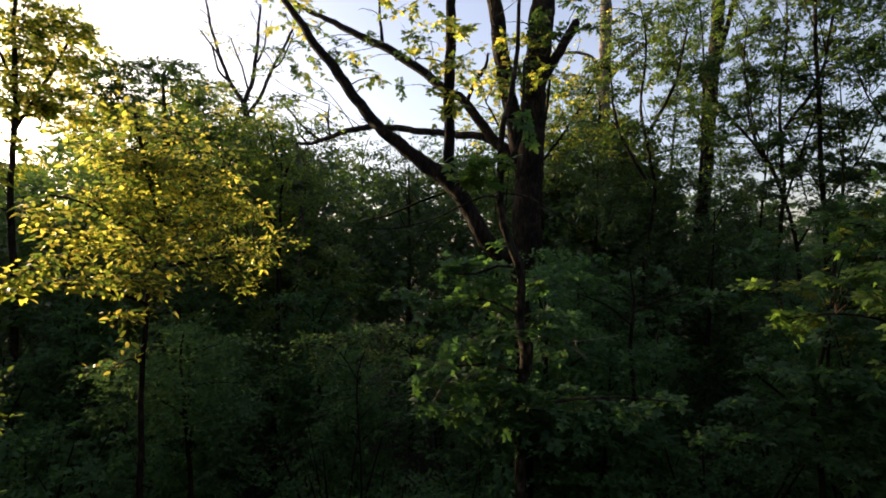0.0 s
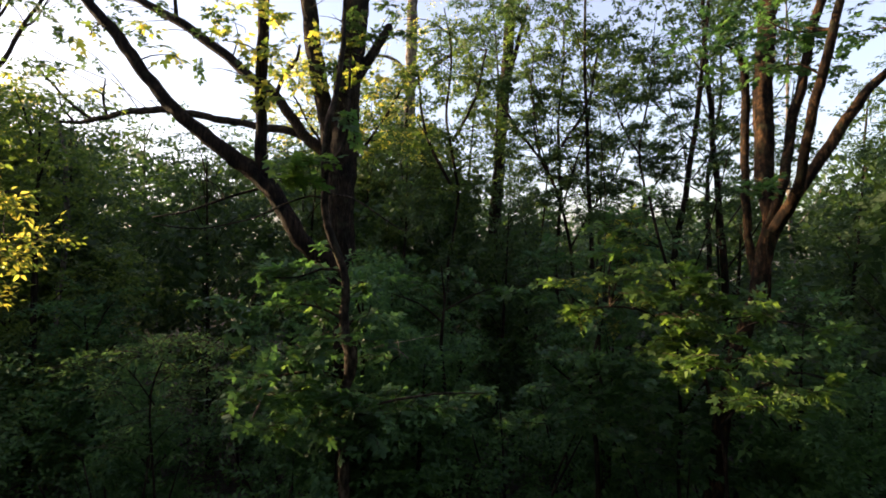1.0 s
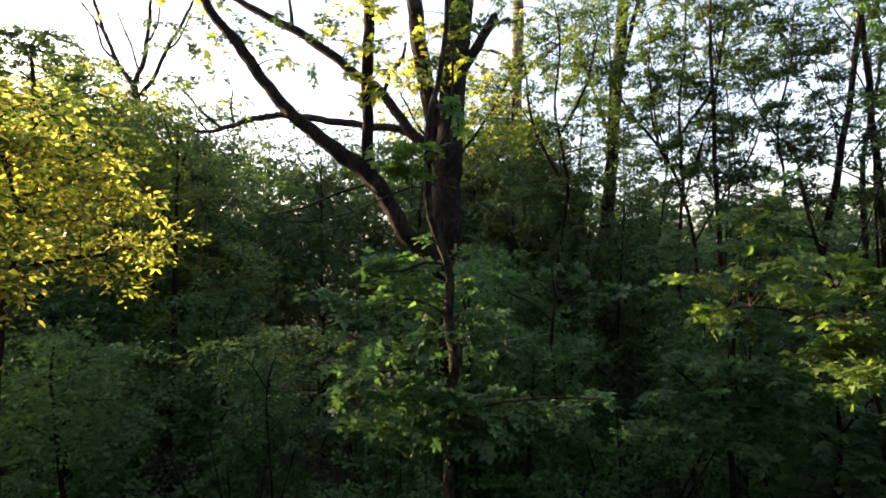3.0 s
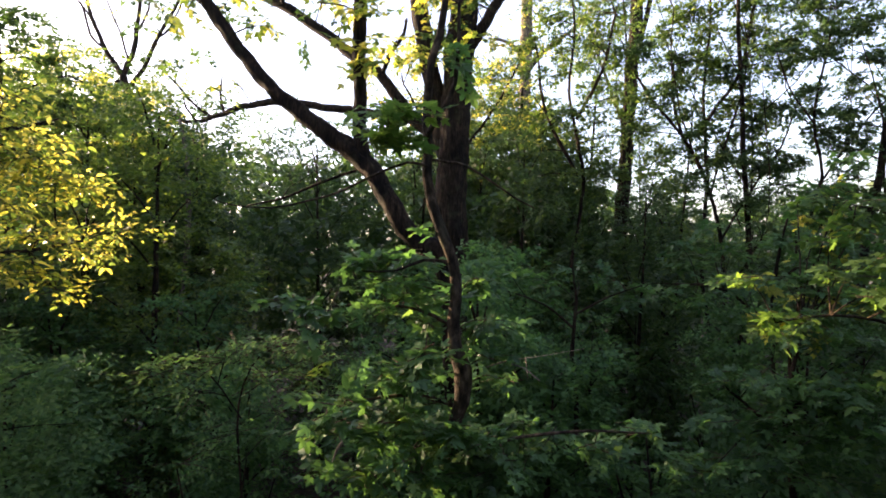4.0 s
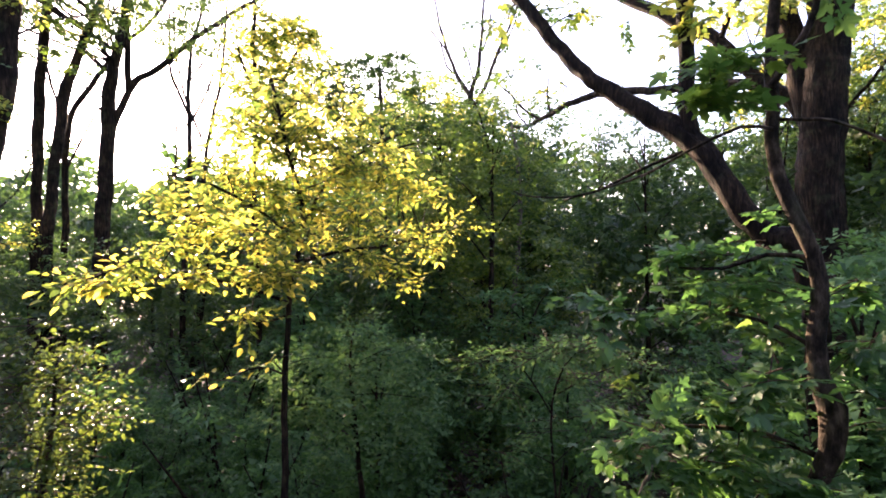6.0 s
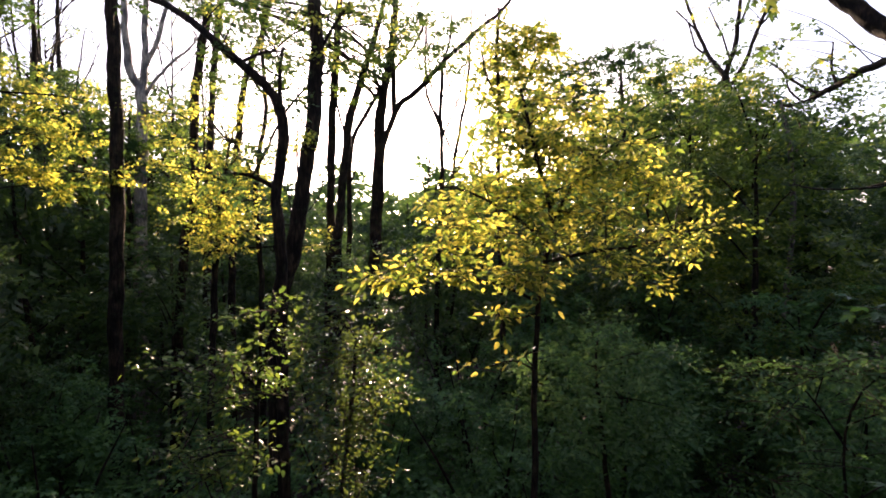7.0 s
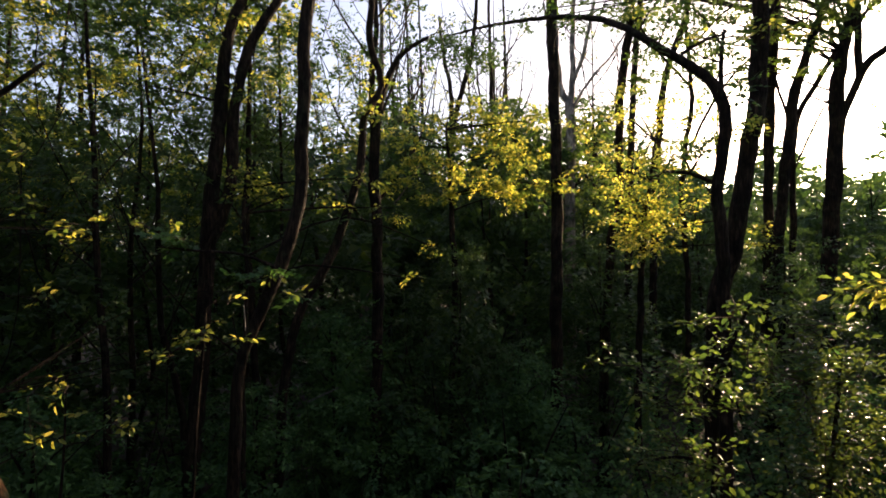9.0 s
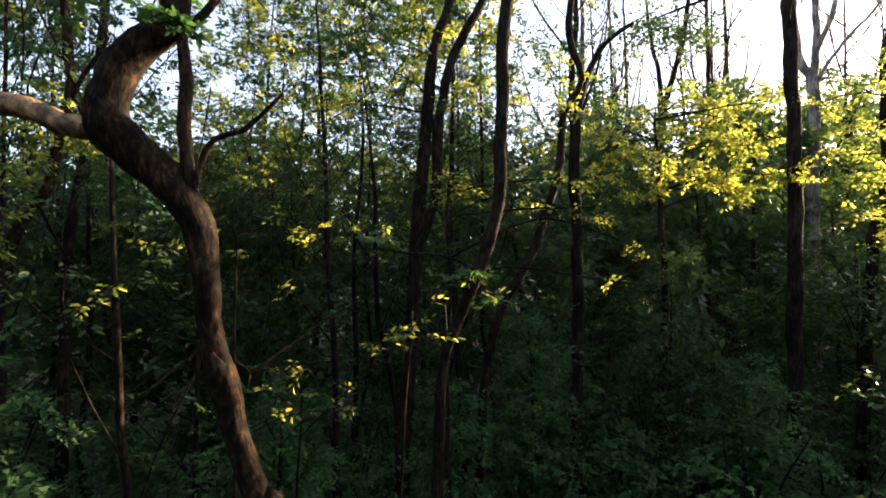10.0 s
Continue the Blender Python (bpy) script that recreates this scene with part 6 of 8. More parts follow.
built_tree("forest_tree", "bare many-twigged tree beyond the sunlit leaves", [(-15.9, 15.2, 3.5, 0.09), (-15.8, 15.3, 7.0, 0.08), (-15.6, 15.5, 9.6, 0.07), (-15.3, 15.9, 12.2, 0.055), (-15.1, 16.1, 15.5, 0.03)],
           [[(-15.7, 15.4, 8.6, 0.045), (-15.3, 16.2, 10.4, 0.036), (-15.0, 16.8, 12.8, 0.024), (-14.8, 17.1, 15.0, 0.012)], [(-15.6, 15.5, 9.4, 0.045), (-16.0, 14.9, 11.3, 0.036), (-16.1, 14.6, 13.6, 0.024), (-16.0, 14.6, 15.6, 0.012)],
            [(-15.4, 15.8, 11.4, 0.036), (-14.9, 16.4, 13.2, 0.026), (-14.8, 16.5, 15.4, 0.014)], [(-15.4, 15.7, 11.0, 0.036), (-15.8, 15.3, 12.8, 0.026), (-15.9, 15.0, 15.2, 0.014)], [(-15.75, 15.35, 8.0, 0.03), (-15.5, 16.0, 9.0, 0.022), (-15.1, 16.8, 9.8, 0.012)]],
           [(-15.0, 16.6, 12.6, 0.5, 7), (-15.9, 14.9, 12.6, 0.5, 6), (-15.1, 16.7, 10.6, 0.5, 9), (-14.9, 16.9, 9.4, 0.5, 9), (-15.1, 16.0, 14.6, 0.6, 8)], TUFT, LEAF_SUNLIT, BARK_SHADED, 93, 0.7, 1.1, twigs=8)
built_tree("forest_tree", SLIM, [(-12.14, 8.34, 4.21, 0.118), (-12.1, 8.39, 5.89, 0.111), (-11.94, 8.68, 8.97, 0.104), (-11.79, 8.93, 10.11, 0.089), (-11.56, 9.35, 11.58, 0.074), (-11.32, 9.76, 13.35, 0.044)], (), [(-11.48, 9.48, 12.17, 0.7, 10), (-11.86, 8.81, 10.71, 0.5, 5)], MID, LEAF_SUNLIT, BARK_SHADED, 19, 0.7)
built_tree("forest_tree", SLIM, [(-12.67, 8.42, 4.15, 0.123), (-12.62, 8.49, 6.89, 0.107), (-12.57, 8.58, 9.54, 0.107), (-12.47, 8.74, 11.81, 0.092), (-12.4, 8.86, 14.26, 0.061)], (), [(-12.42, 8.83, 12.73, 0.8, 12), (-12.62, 8.48, 11.51, 0.5, 5)], MID, LEAF_SUNLIT, BARK_SHADED, 20, 0.7)
built_tree("forest_tree", SLIM, [(-16.62, 6.47, 5.35, 0.108), (-16.49, 6.69, 10.76, 0.099), (-16.32, 6.98, 13.97, 0.09), (-16.13, 7.31, 17.56, 0.054)], (), [(-16.26, 7.09, 13.61, 0.7, 8)], MID, LEAF_SUNLIT, BARK_SHADED, 21, 0.7)
built_tree("forest_tree", SLIM, [(-16.27, 7.1, 5.34, 0.108), (-16.08, 7.42, 10.54, 0.099), (-15.73, 8.04, 12.86, 0.09), (-15.49, 8.46, 16.09, 0.054)], (), [(-15.73, 8.03, 13.76, 0.7, 8)], MID, LEAF_SUNLIT, BARK_SHADED, 22, 0.7)
built_tree("forest_tree", SLIM, [(-20.92, 0.86, 5.08, 0.133), (-20.86, 0.96, 8.31, 0.124), (-20.81, 1.04, 10.63, 0.124), (-20.62, 1.38, 11.98, 0.105), (-20.35, 1.85, 13.54, 0.086), (-20.19, 2.12, 15.71, 0.057)],
           [[(-20.82, 1.02, 10.5, 0.095), (-20.81, 1.03, 12.33, 0.086), (-20.93, 0.81, 13.57, 0.076), (-21.03, 0.62, 15.36, 0.048)]], [(-20.4, 1.76, 14.19, 0.7, 8), (-20.95, 0.77, 14.41, 0.6, 7)], MID, LEAF_CANOPY, BARK_SHADED, 23, 0.7, twigs=4)
for k, (f, h) in enumerate([([(-26.71, -1.29, 9.59, 0.105)], 21), ([(-26.32, -0.6, 9.57, 0.105)], 20), ([(-22.23, 2.59, 9.17, 0.106)], 21), ([(-26.28, 3.55, 9.8, 0.127)], 20)]):
    x, y, _, r = f[0]
    built_tree("forest_tree", SLIM, [(x, y, 2, r * 1.15), (x + 0.1, y, 7, r), (x - 0.1, y + 0.1, 12, r * 0.8), (x + 0.3, y, h, r * 0.3)],
               [[(x, y, 9, r * 0.5), (x + 0.5, y + 0.5, 12, r * 0.4), (x + 0.8, y + 0.9, 15, r * 0.2)], [(x, y, 10, r * 0.5), (x - 0.7, y - 0.4, 13, r * 0.4), (x - 1.0, y - 0.5, 16, r * 0.2)]],
               [(x, y, 15, 1.2, 10), (x + 0.8, y + 0.8, 13.5, 0.9, 6), (x - 0.9, y - 0.5, 14, 0.9, 6)], MID, LEAF_CANOPY, BARK_SHADED, 30 + k, 0.9, twigs=3)

# understorey crowns that catch the low sun
built_tree("understorey_tree", "understorey tree with golden sunlit leaf tips", [(-11.97, 1.1, 2.79, 0.076), (-11.95, 1.22, 5.33, 0.07), (-11.94, 1.18, 6.6, 0.063), (-11.93, 1.14, 7.87, 0.038), (-11.92, 1.1, 8.75, 0.025)], (),
           [(-11.9, 0.58, 8.07, 0.4, 23), (-11.93, 1.21, 7.86, 0.45, 27), (-11.76, 1.83, 7.57, 0.45, 27), (-11.78, 2.33, 7.5, 0.35, 17), (-11.88, -0.07, 7.64, 0.4, 21), (-12.14, 1.47, 8.41, 0.4, 19), (-11.72, 0.83, 7.34, 0.45, 23), (-12.15, -0.61, 8.47, 0.4, 17), (-12.27, 2.25, 8.28, 0.4, 19), (-12.18, 0.18, 8.58, 0.35, 15), (-12.91, 0.93, 8.99, 0.5, 23), (-12.94, 1.76, 9.11, 0.5, 23), (-12.98, 2.58, 8.82, 0.5, 23), (-12.6, 2.93, 8.19, 0.45, 23), (-13.36, 2.2, 9.48, 0.5, 19), (-13.41, 3.33, 9.31, 0.5, 19), (-13.53, 1.49, 9.69, 0.5, 17), (-11.99, 2.46, 7.2, 0.4, 19), (-12.03, 3.48, 7.44, 0.4, 19)], TUFT, LEAF_SUNLIT, BARK_SHADED, 70, 0.6, 0.9)
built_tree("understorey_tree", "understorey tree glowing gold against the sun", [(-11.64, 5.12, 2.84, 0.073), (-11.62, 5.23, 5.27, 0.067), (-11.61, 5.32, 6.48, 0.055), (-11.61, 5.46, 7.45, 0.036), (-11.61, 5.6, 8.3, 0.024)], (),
           [(-11.6, 5.21, 7.09, 0.4, 20), (-11.53, 5.65, 6.71, 0.45, 24), (-11.44, 5.85, 6.34, 0.35, 18), (-11.5, 4.92, 6.37, 0.4, 18), (-11.42, 5.36, 5.99, 0.35, 14), (-11.41, 5.26, 6.59, 0.4, 18), (-11.73, 5.86, 7.34, 0.4, 12), (-11.88, 4.69, 7.26, 0.4, 9), (-11.95, 6.32, 7.73, 0.4, 10), (-11.76, 6.47, 7.08, 0.4, 10), (-11.91, 5.58, 7.99, 0.4, 10), (-12.17, 6.92, 8.25, 0.4, 9), (-11.72, 7.74, 6.07, 0.3, 8), (-11.72, 7.87, 6.31, 0.25, 7), (-12.04, 4.01, 8.76, 0.4, 14), (-12.06, 4.52, 8.87, 0.45, 16), (-12.09, 5.16, 9.05, 0.45, 14), (-11.91, 5.59, 8.55, 0.45, 16), (-11.93, 6.22, 8.79, 0.4, 12), (-11.87, 4.58, 8.14, 0.45, 16), (-11.7, 5.26, 7.72, 0.45, 16), (-11.83, 5.92, 8.09, 0.4, 14), (-11.85, 4.08, 7.77, 0.4, 12), (-11.67, 4.38, 6.63, 0.35, 10), (-11.59, 4.97, 7.16, 0.4, 16), (-11.95, 6.46, 8.22, 0.35, 10), (-12.11, 5.8, 9.29, 0.35, 12), (-12.14, 6.44, 9.4, 0.35, 12), (-12.16, 6.94, 9.01, 0.35, 12), (-12.17, 7.18, 8.5, 0.3, 10), (-12.28, 5.11, 9.62, 0.35, 10), (-11.94, 6.07, 7.73, 0.35, 12), (-11.96, 6.69, 7.72, 0.3, 10)], MID, LEAF_SUNLIT, BARK_SHADED, 71, 0.6, 0.8)
built_tree("understorey_tree", "hazy sun-gilded understorey tree", [(-18.57, 4.68, 1.76, 0.082), (-18.54, 4.72, 5.04, 0.075), (-18.56, 4.82, 7, 0.066), (-18.51, 4.75, 8.64, 0.049), (-18.54, 4.86, 10.28, 0.033)],
           [[(-18.55, 4.79, 6.84, 0.043), (-18.07, 3.77, 8.33, 0.033), (-17.8, 3.2, 9.66, 0.023)], [(-18.53, 4.77, 7.5, 0.043), (-18.95, 5.72, 8.79, 0.033), (-19.21, 6.35, 10.09, 0.023)]],
           [(-17.8, 2.04, 11.2, 0.41, 10), (-19.48, 5.28, 11.26, 0.55, 15), (-17.46, 3.21, 10.71, 0.49, 11), (-20.15, 6.77, 11.09, 0.39, 16), (-19.24, 4.49, 10.92, 0.38, 11), (-17.1, 2.64, 10.45, 0.62, 19), (-18.44, 5.37, 10.35, 0.45, 16), (-17.47, 3.46, 10.15, 0.42, 17), (-19.89, 6.89, 10.3, 0.49, 13), (-19.63, 4.85, 10.26, 0.62, 16), (-18.2, 2.9, 10.22, 0.54, 11), (-19.39, 6.03, 9.99, 0.58, 15), (-18.23, 3.92, 9.7, 0.5, 12), (-18.1, 2.17, 9.93, 0.4, 15), (-18.21, 5.08, 9.4, 0.44, 13), (-18.13, 3.45, 9.72, 0.43, 13), (-19.53, 6.56, 9.17, 0.61, 12), (-18.26, 4.71, 9.26, 0.56, 18), (-18.23, 2.44, 9.43, 0.46, 12), (-19.34, 5.64, 9.28, 0.62, 19), (-18.08, 3.82, 9.14, 0.57, 17), (-19.9, 7.12, 8.93, 0.49, 16), (-19.53, 5.07, 8.67, 0.42, 13), (-18.85, 3.33, 8.88, 0.5, 16), (-19.08, 6.27, 8.56, 0.44, 16), (-19.27, 4.49, 8.68, 0.48, 12), (-17.75, 2.3, 8.19, 0.53, 18), (-19.05, 5.69, 8.07, 0.52, 18), (-18.02, 3.65, 8.06, 0.47, 17), (-20.13, 6.88, 8.2, 0.6, 17), (-18.94, 4.95, 7.72, 0.57, 13), (-17.55, 2.58, 7.85, 0.61, 16), (-18.68, 5.84, 7.54, 0.51, 16), (-18.26, 3.92, 7.67, 0.46, 16), (-17.22, 1.86, 7.65, 0.55, 17), (-18.74, 5.21, 7.14, 0.38, 14), (-18.4, 3.24, 7.42, 0.46, 12), (-18.6, 6.11, 6.88, 0.47, 13), (-18.08, 4.23, 7.03, 0.6, 15), (-17.77, 2.56, 7.09, 0.53, 18)], TUFT, LEAF_OLIVE, BARK_SHADED, 85, 0.7, 1.1)
built_tree("understorey_tree", "thin understorey tree with a few gold leaves", [(-7.9, -1.93, 3.77, 0.036), (-7.91, -1.85, 5.57, 0.031), (-7.89, -1.87, 6.65, 0.027), (-7.91, -1.81, 7.37, 0.018)], (),
           [(-7.92, -1.78, 7.05, 0.2, 8), (-7.98, -1.66, 6.91, 0.18, 6), (-7.85, -1.94, 7.19, 0.18, 5), (-7.39, 0.66, 5.65, 0.05, 2), (-8.86, -0.18, 7.18, 0.3, 8), (-8.84, 0.26, 6.7, 0.3, 8), (-8.57, -0.58, 6.9, 0.25, 6), (-9.18, 0.98, 6.06, 0.2, 5)], MID, LEAF_SUNLIT, BARK_SHADED, 72, 0.7, 0.7)

# trees at the end of the flight
b_trunk = [(-3.25, -1.37, 3.89, 0.1), (-3.21, -1.44, 4.21, 0.096), (-3.16, -1.52, 4.52, 0.095), (-3.12, -1.6, 4.82, 0.097), (-3.08, -1.68, 5.07, 0.114), (-3.05, -1.73, 5.4, 0.085), (-3.04, -1.74, 5.76, 0.089), (-3.02, -1.78, 6.1, 0.106), (-2.98, -1.87, 6.36, 0.127), (-2.92, -2, 6.59, 0.14), (-2.83, -2.19, 6.81, 0.148), (-2.75, -2.37, 6.99, 0.165), (-2.72, -2.44, 7.16, 0.156), (-2.73, -2.39, 7.34, 0.14), (-2.77, -2.31, 7.5, 0.135), (-2.83, -2.16, 7.63, 0.127), (-2.89, -2.02, 7.73, 0.118), (-2.93, -1.93, 7.84, 0.106), (-2.93, -1.91, 8.01, 0.093), (-2.94, -1.88, 8.26, 0.072), (-2.95, -1.85, 8.64, 0.047)]
b_limbs = [
    [(-2.98, -1.86, 6.34, 0.03), (-2.97, -1.87, 6.51, 0.047), (-2.97, -1.87, 6.83, 0.047), (-2.96, -1.89, 7.34, 0.047), (-2.95, -1.9, 7.64, 0.042), (-2.94, -1.91, 7.97, 0.038), (-2.92, -1.92, 8.56, 0.03)],
    [(-2.98, -1.85, 6.49, 0.03), (-3, -1.81, 6.63, 0.027), (-3.01, -1.78, 6.73, 0.025), (-3.05, -1.68, 6.91, 0.023), (-3.14, -1.49, 6.99, 0.021), (-3.22, -1.31, 7.16, 0.017), (-3.25, -1.21, 7.25, 0.011)],
    [(-2.94, -1.91, 7.71, 0.038), (-2.99, -1.8, 7.8, 0.034), (-3.03, -1.7, 7.9, 0.03), (-3.07, -1.6, 8.04, 0.025), (-3.13, -1.46, 8.33, 0.017)],
]
b_tree = built_tree("maple_tree", "crooked tree with smooth brown bark lit by the sun", b_trunk, b_limbs,
    [(-2.72, -1.69, 7.68, 0.08, 3), (-2.91, -1.96, 8.6, 0.8, 30), (-2.73, -2.36, 8.4, 0.7, 24)], MAPLE, LEAF_MAPLE, BARK_WARM, 50, 0.6, sides=18)
stem_part("broken_limb", local([(-2.71, -2.46, 7.02, 0.085), (-2.65, -2.55, 7.01, 0.085), (-2.55, -2.72, 7.07, 0.085), (-2.45, -2.89, 7.15, 0.093), (-2.36, -3.06, 7.18, 0.089), (-2.25, -3.26, 7.23, 0.08), (-2.14, -3.46, 7.28, 0.059)], b_tree.location), WOOD_BARE, b_tree, 12, 0.08, 0.2, 3, "barkless splintered limb, its wood coloured tan as sunlit")
stem_part("burl", local([(-2.99, -1.69, 5.32, 0.037), (-3.02, -1.64, 5.22, 0.054), (-3.03, -1.62, 5.14, 0.033)], b_tree.location), BARK_WARM, b_tree, 10, 0.03, 0.2, 4)
built_tree("forest_tree", "forked forest tree with two dark stems", [(-8.07, -2.82, 2.74, 0.124), (-8.11, -2.67, 4.37, 0.119), (-8.15, -2.53, 6.46, 0.114), (-8.18, -2.42, 7.59, 0.109), (-8.21, -2.33, 8.44, 0.105), (-8.22, -2.28, 9.01, 0.095), (-8.27, -2.15, 9.77, 0.086), (-8.35, -1.94, 10.33, 0.076), (-8.55, -1.44, 12.23, 0.038)],
           [[(-8.16, -2.51, 6.25, 0.086), (-8.22, -2.37, 6.57, 0.095), (-8.27, -2.22, 7.3, 0.095), (-8.29, -2.15, 8.43, 0.09), (-8.37, -1.94, 9.29, 0.086), (-8.47, -1.7, 9.85, 0.076), (-8.58, -1.44, 10.32, 0.067), (-8.81, -0.85, 11.64, 0.038)]],
           [(-8.17, -1.7, 7.15, 0.2, 6), (-8.14, -2.46, 9.77, 0.7, 16), (-7.99, -2.82, 9.11, 0.6, 12), (-8.55, -1.47, 10.89, 1, 26), (-8.06, -2.61, 10.92, 1, 26), (-7.79, -3.24, 9.79, 0.6, 14), (-8.28, -1.92, 8.69, 0.3, 6), (-7.65, -3.61, 8.65, 0.5, 10)], MID, LEAF_SUNLIT, BARK_SHADED, 51, 0.7, 0.75)
built_tree("forest_tree", "curved smooth-barked forest tree", [(-6.48, -1.47, 3.01, 0.081), (-6.5, -1.37, 4.56, 0.074), (-6.6, -1.1, 5.37, 0.074), (-6.7, -0.86, 5.9, 0.081), (-6.75, -0.73, 6.43, 0.081), (-6.79, -0.63, 6.99, 0.081), (-6.79, -0.6, 7.87, 0.081), (-6.8, -0.55, 8.91, 0.081), (-6.81, -0.52, 9.35, 0.081), (-6.81, -0.44, 11.57, 0.052)],
           [[(-6.68, -0.9, 5.81, 0.03), (-6.63, -1.02, 5.88, 0.022), (-6.48, -1.38, 6.04, 0.018), (-6.3, -1.78, 6.07, 0.015), (-6.12, -2.19, 6.13, 0.01)]],
           [(-6.12, -1.93, 6.2, 0.3, 6), (-6.44, -0.96, 5.82, 0.15, 3), (-6.56, -0.71, 5.52, 0.1, 2), (-6.3, -1.29, 5.68, 0.2, 3), (-6.82, -0.47, 10.46, 1, 26)], MAPLE, LEAF_MAPLE, BARK_SHADED, 52, 0.6, thick=0.006)
built_tree("forest_tree", SLIM, [(-8.59, -1.64, 2.71, 0.076), (-8.66, -1.43, 4.61, 0.076), (-8.86, -0.93, 5.75, 0.076), (-8.98, -0.63, 6.41, 0.076), (-9.1, -0.32, 7.54, 0.071), (-9.14, -0.22, 8.4, 0.067), (-9.24, 0.05, 8.96, 0.062), (-9.16, -0.12, 9.73, 0.057), (-9.16, -0.09, 10.3, 0.057), (-9.17, -0.01, 12.2, 0.038)], (),
           [(-9.14, -0.2, 9.16, 0.5, 12), (-9.32, 0.22, 8.58, 0.5, 10), (-8.98, -0.57, 8.4, 0.4, 8), (-9.2, 0.01, 10.87, 0.9, 22)], MID, LEAF_SUNLIT, BARK_SHADED, 53, 0.7, 0.75)
built_tree("forest_tree", TALL, [(-10.25, -0.34, 2.75, 0.116), (-10.26, -0.25, 4.86, 0.111), (-10.25, -0.24, 6.55, 0.106), (-10.22, -0.27, 7.61, 0.1), (-10.24, -0.19, 8.67, 0.095), (-10.3, 0, 9.4, 0.07), (-10.45, 0.35, 9.98, 0.05), (-10.65, 0.8, 10.34, 0.026)],
           [[(-10.22, -0.24, 8.03, 0.063), (-10.19, -0.28, 9.2, 0.058), (-10.22, -0.18, 10.15, 0.053), (-10.2, -0.18, 11.84, 0.032)]], [(-10.56, 0.6, 10.24, 0.6, 12), (-10.81, 1.19, 10.54, 0.6, 12), (-10.1, 0.01, 8.4, 0.5, 10)], MID, LEAF_CANOPY, BARK_SHADED, 54, 0.7, 0.8)
built_tree("forest_tree", "leaning tree with a patch of sun on its bark", [(-4.11, -6.83, 4.3, 0.074), (-4.17, -6.63, 5.63, 0.074), (-4.24, -6.44, 6.44, 0.074), (-4.38, -6.13, 6.88, 0.07), (-4.45, -5.95, 7.47, 0.067), (-4.52, -5.78, 8.35, 0.063), (-4.5, -5.8, 9.02, 0.059), (-4.44, -5.89, 10.35, 0.037)],
           [[(-4.49, -5.86, 7.91, 0.03), (-4.59, -5.59, 8.5, 0.03), (-4.71, -5.31, 8.94, 0.026), (-4.63, -5.47, 9.24, 0.022)]], [(-4.33, -6.19, 8.88, 0.2, 4), (-4.54, -5.71, 9.24, 0.2, 4), (-4.27, -6.34, 8.14, 0.3, 6)], MAPLE, LEAF_MAPLE, BARK_WARM, 55, 0.6)


# thin saplings whose few leaves catch the light
built_tree("sapling", "thin sapling with a few small bunches of bright leaves", [(-4.89, -1.16, 3.14, 0.016), (-4.88, -1.11, 4.19, 0.014), (-4.88, -1.05, 4.82, 0.012), (-4.87, -1, 5.25, 0.01), (-4.87, -0.97, 5.51, 0.005)],
           [[(-4.87, -1.03, 5.04, 0.007), (-4.87, -1.17, 5.17, 0.006), (-4.87, -1.33, 5.08, 0.004)], [(-4.87, -1.04, 4.93, 0.007), (-4.88, -0.8, 5.08, 0.006), (-4.89, -0.64, 5.21, 0.004)]],
           [(-4.87, -1.01, 5.3, 0.07, 2), (-4.88, -0.9, 5.38, 0.05, 1), (-4.87, -1.12, 5.26, 0.06, 1), (-4.87, -1.32, 5.08, 0.05, 1), (-4.87, -1.48, 5.07, 0.06, 1), (-4.89, -0.64, 5.21, 0.03, 1), (-4.88, -0.83, 5.19, 0.04, 1), (-4.97, -1.09, 5.07, 0.06, 1), (-5.08, -0.82, 5.54, 0.06, 1), (-5.29, -0.5, 5.8, 0.08, 2), (-5.3, -0.28, 5.62, 0.08, 2)], SPARSE, LEAF_SUNLIT, BARK_SHADED, 60, 0.6, scale=1.15, category="sapling", group="saplings", thick=0.003)
built_tree("sapling", "low thin sapling with drooping leaf bunches", [(-4.45, -2.11, 3.39, 0.015), (-4.45, -2.08, 3.97, 0.013), (-4.45, -2.04, 4.41, 0.01), (-4.44, -2.01, 4.89, 0.006)],
           [[(-4.45, -2.05, 4.36, 0.007), (-4.45, -1.95, 4.4, 0.006), (-4.46, -1.78, 4.41, 0.003)], [(-4.45, -2.06, 4.21, 0.007), (-4.46, -1.75, 4.5, 0.006), (-4.47, -1.48, 4.64, 0.003)]],
           [(-4.44, -2, 4.89, 0.05, 1), (-4.44, -2.01, 4.85, 0.04, 1), (-4.44, -2.21, 4.49, 0.06, 2), (-4.44, -2.14, 4.53, 0.05, 1), (-4.45, -1.92, 4.5, 0.05, 1), (-4.57, -1.49, 4.73, 0.05, 1), (-4.57, -1.57, 4.51, 0.06, 1), (-4.54, -2.41, 4.83, 0.05, 1), (-4.63, -2.7, 4.63, 0.06, 2), (-4.55, -1.87, 4.67, 0.05, 1)], SPARSE, LEAF_SUNLIT, BARK_SHADED, 61, 0.6, category="sapling", group="saplings", thick=0.003)
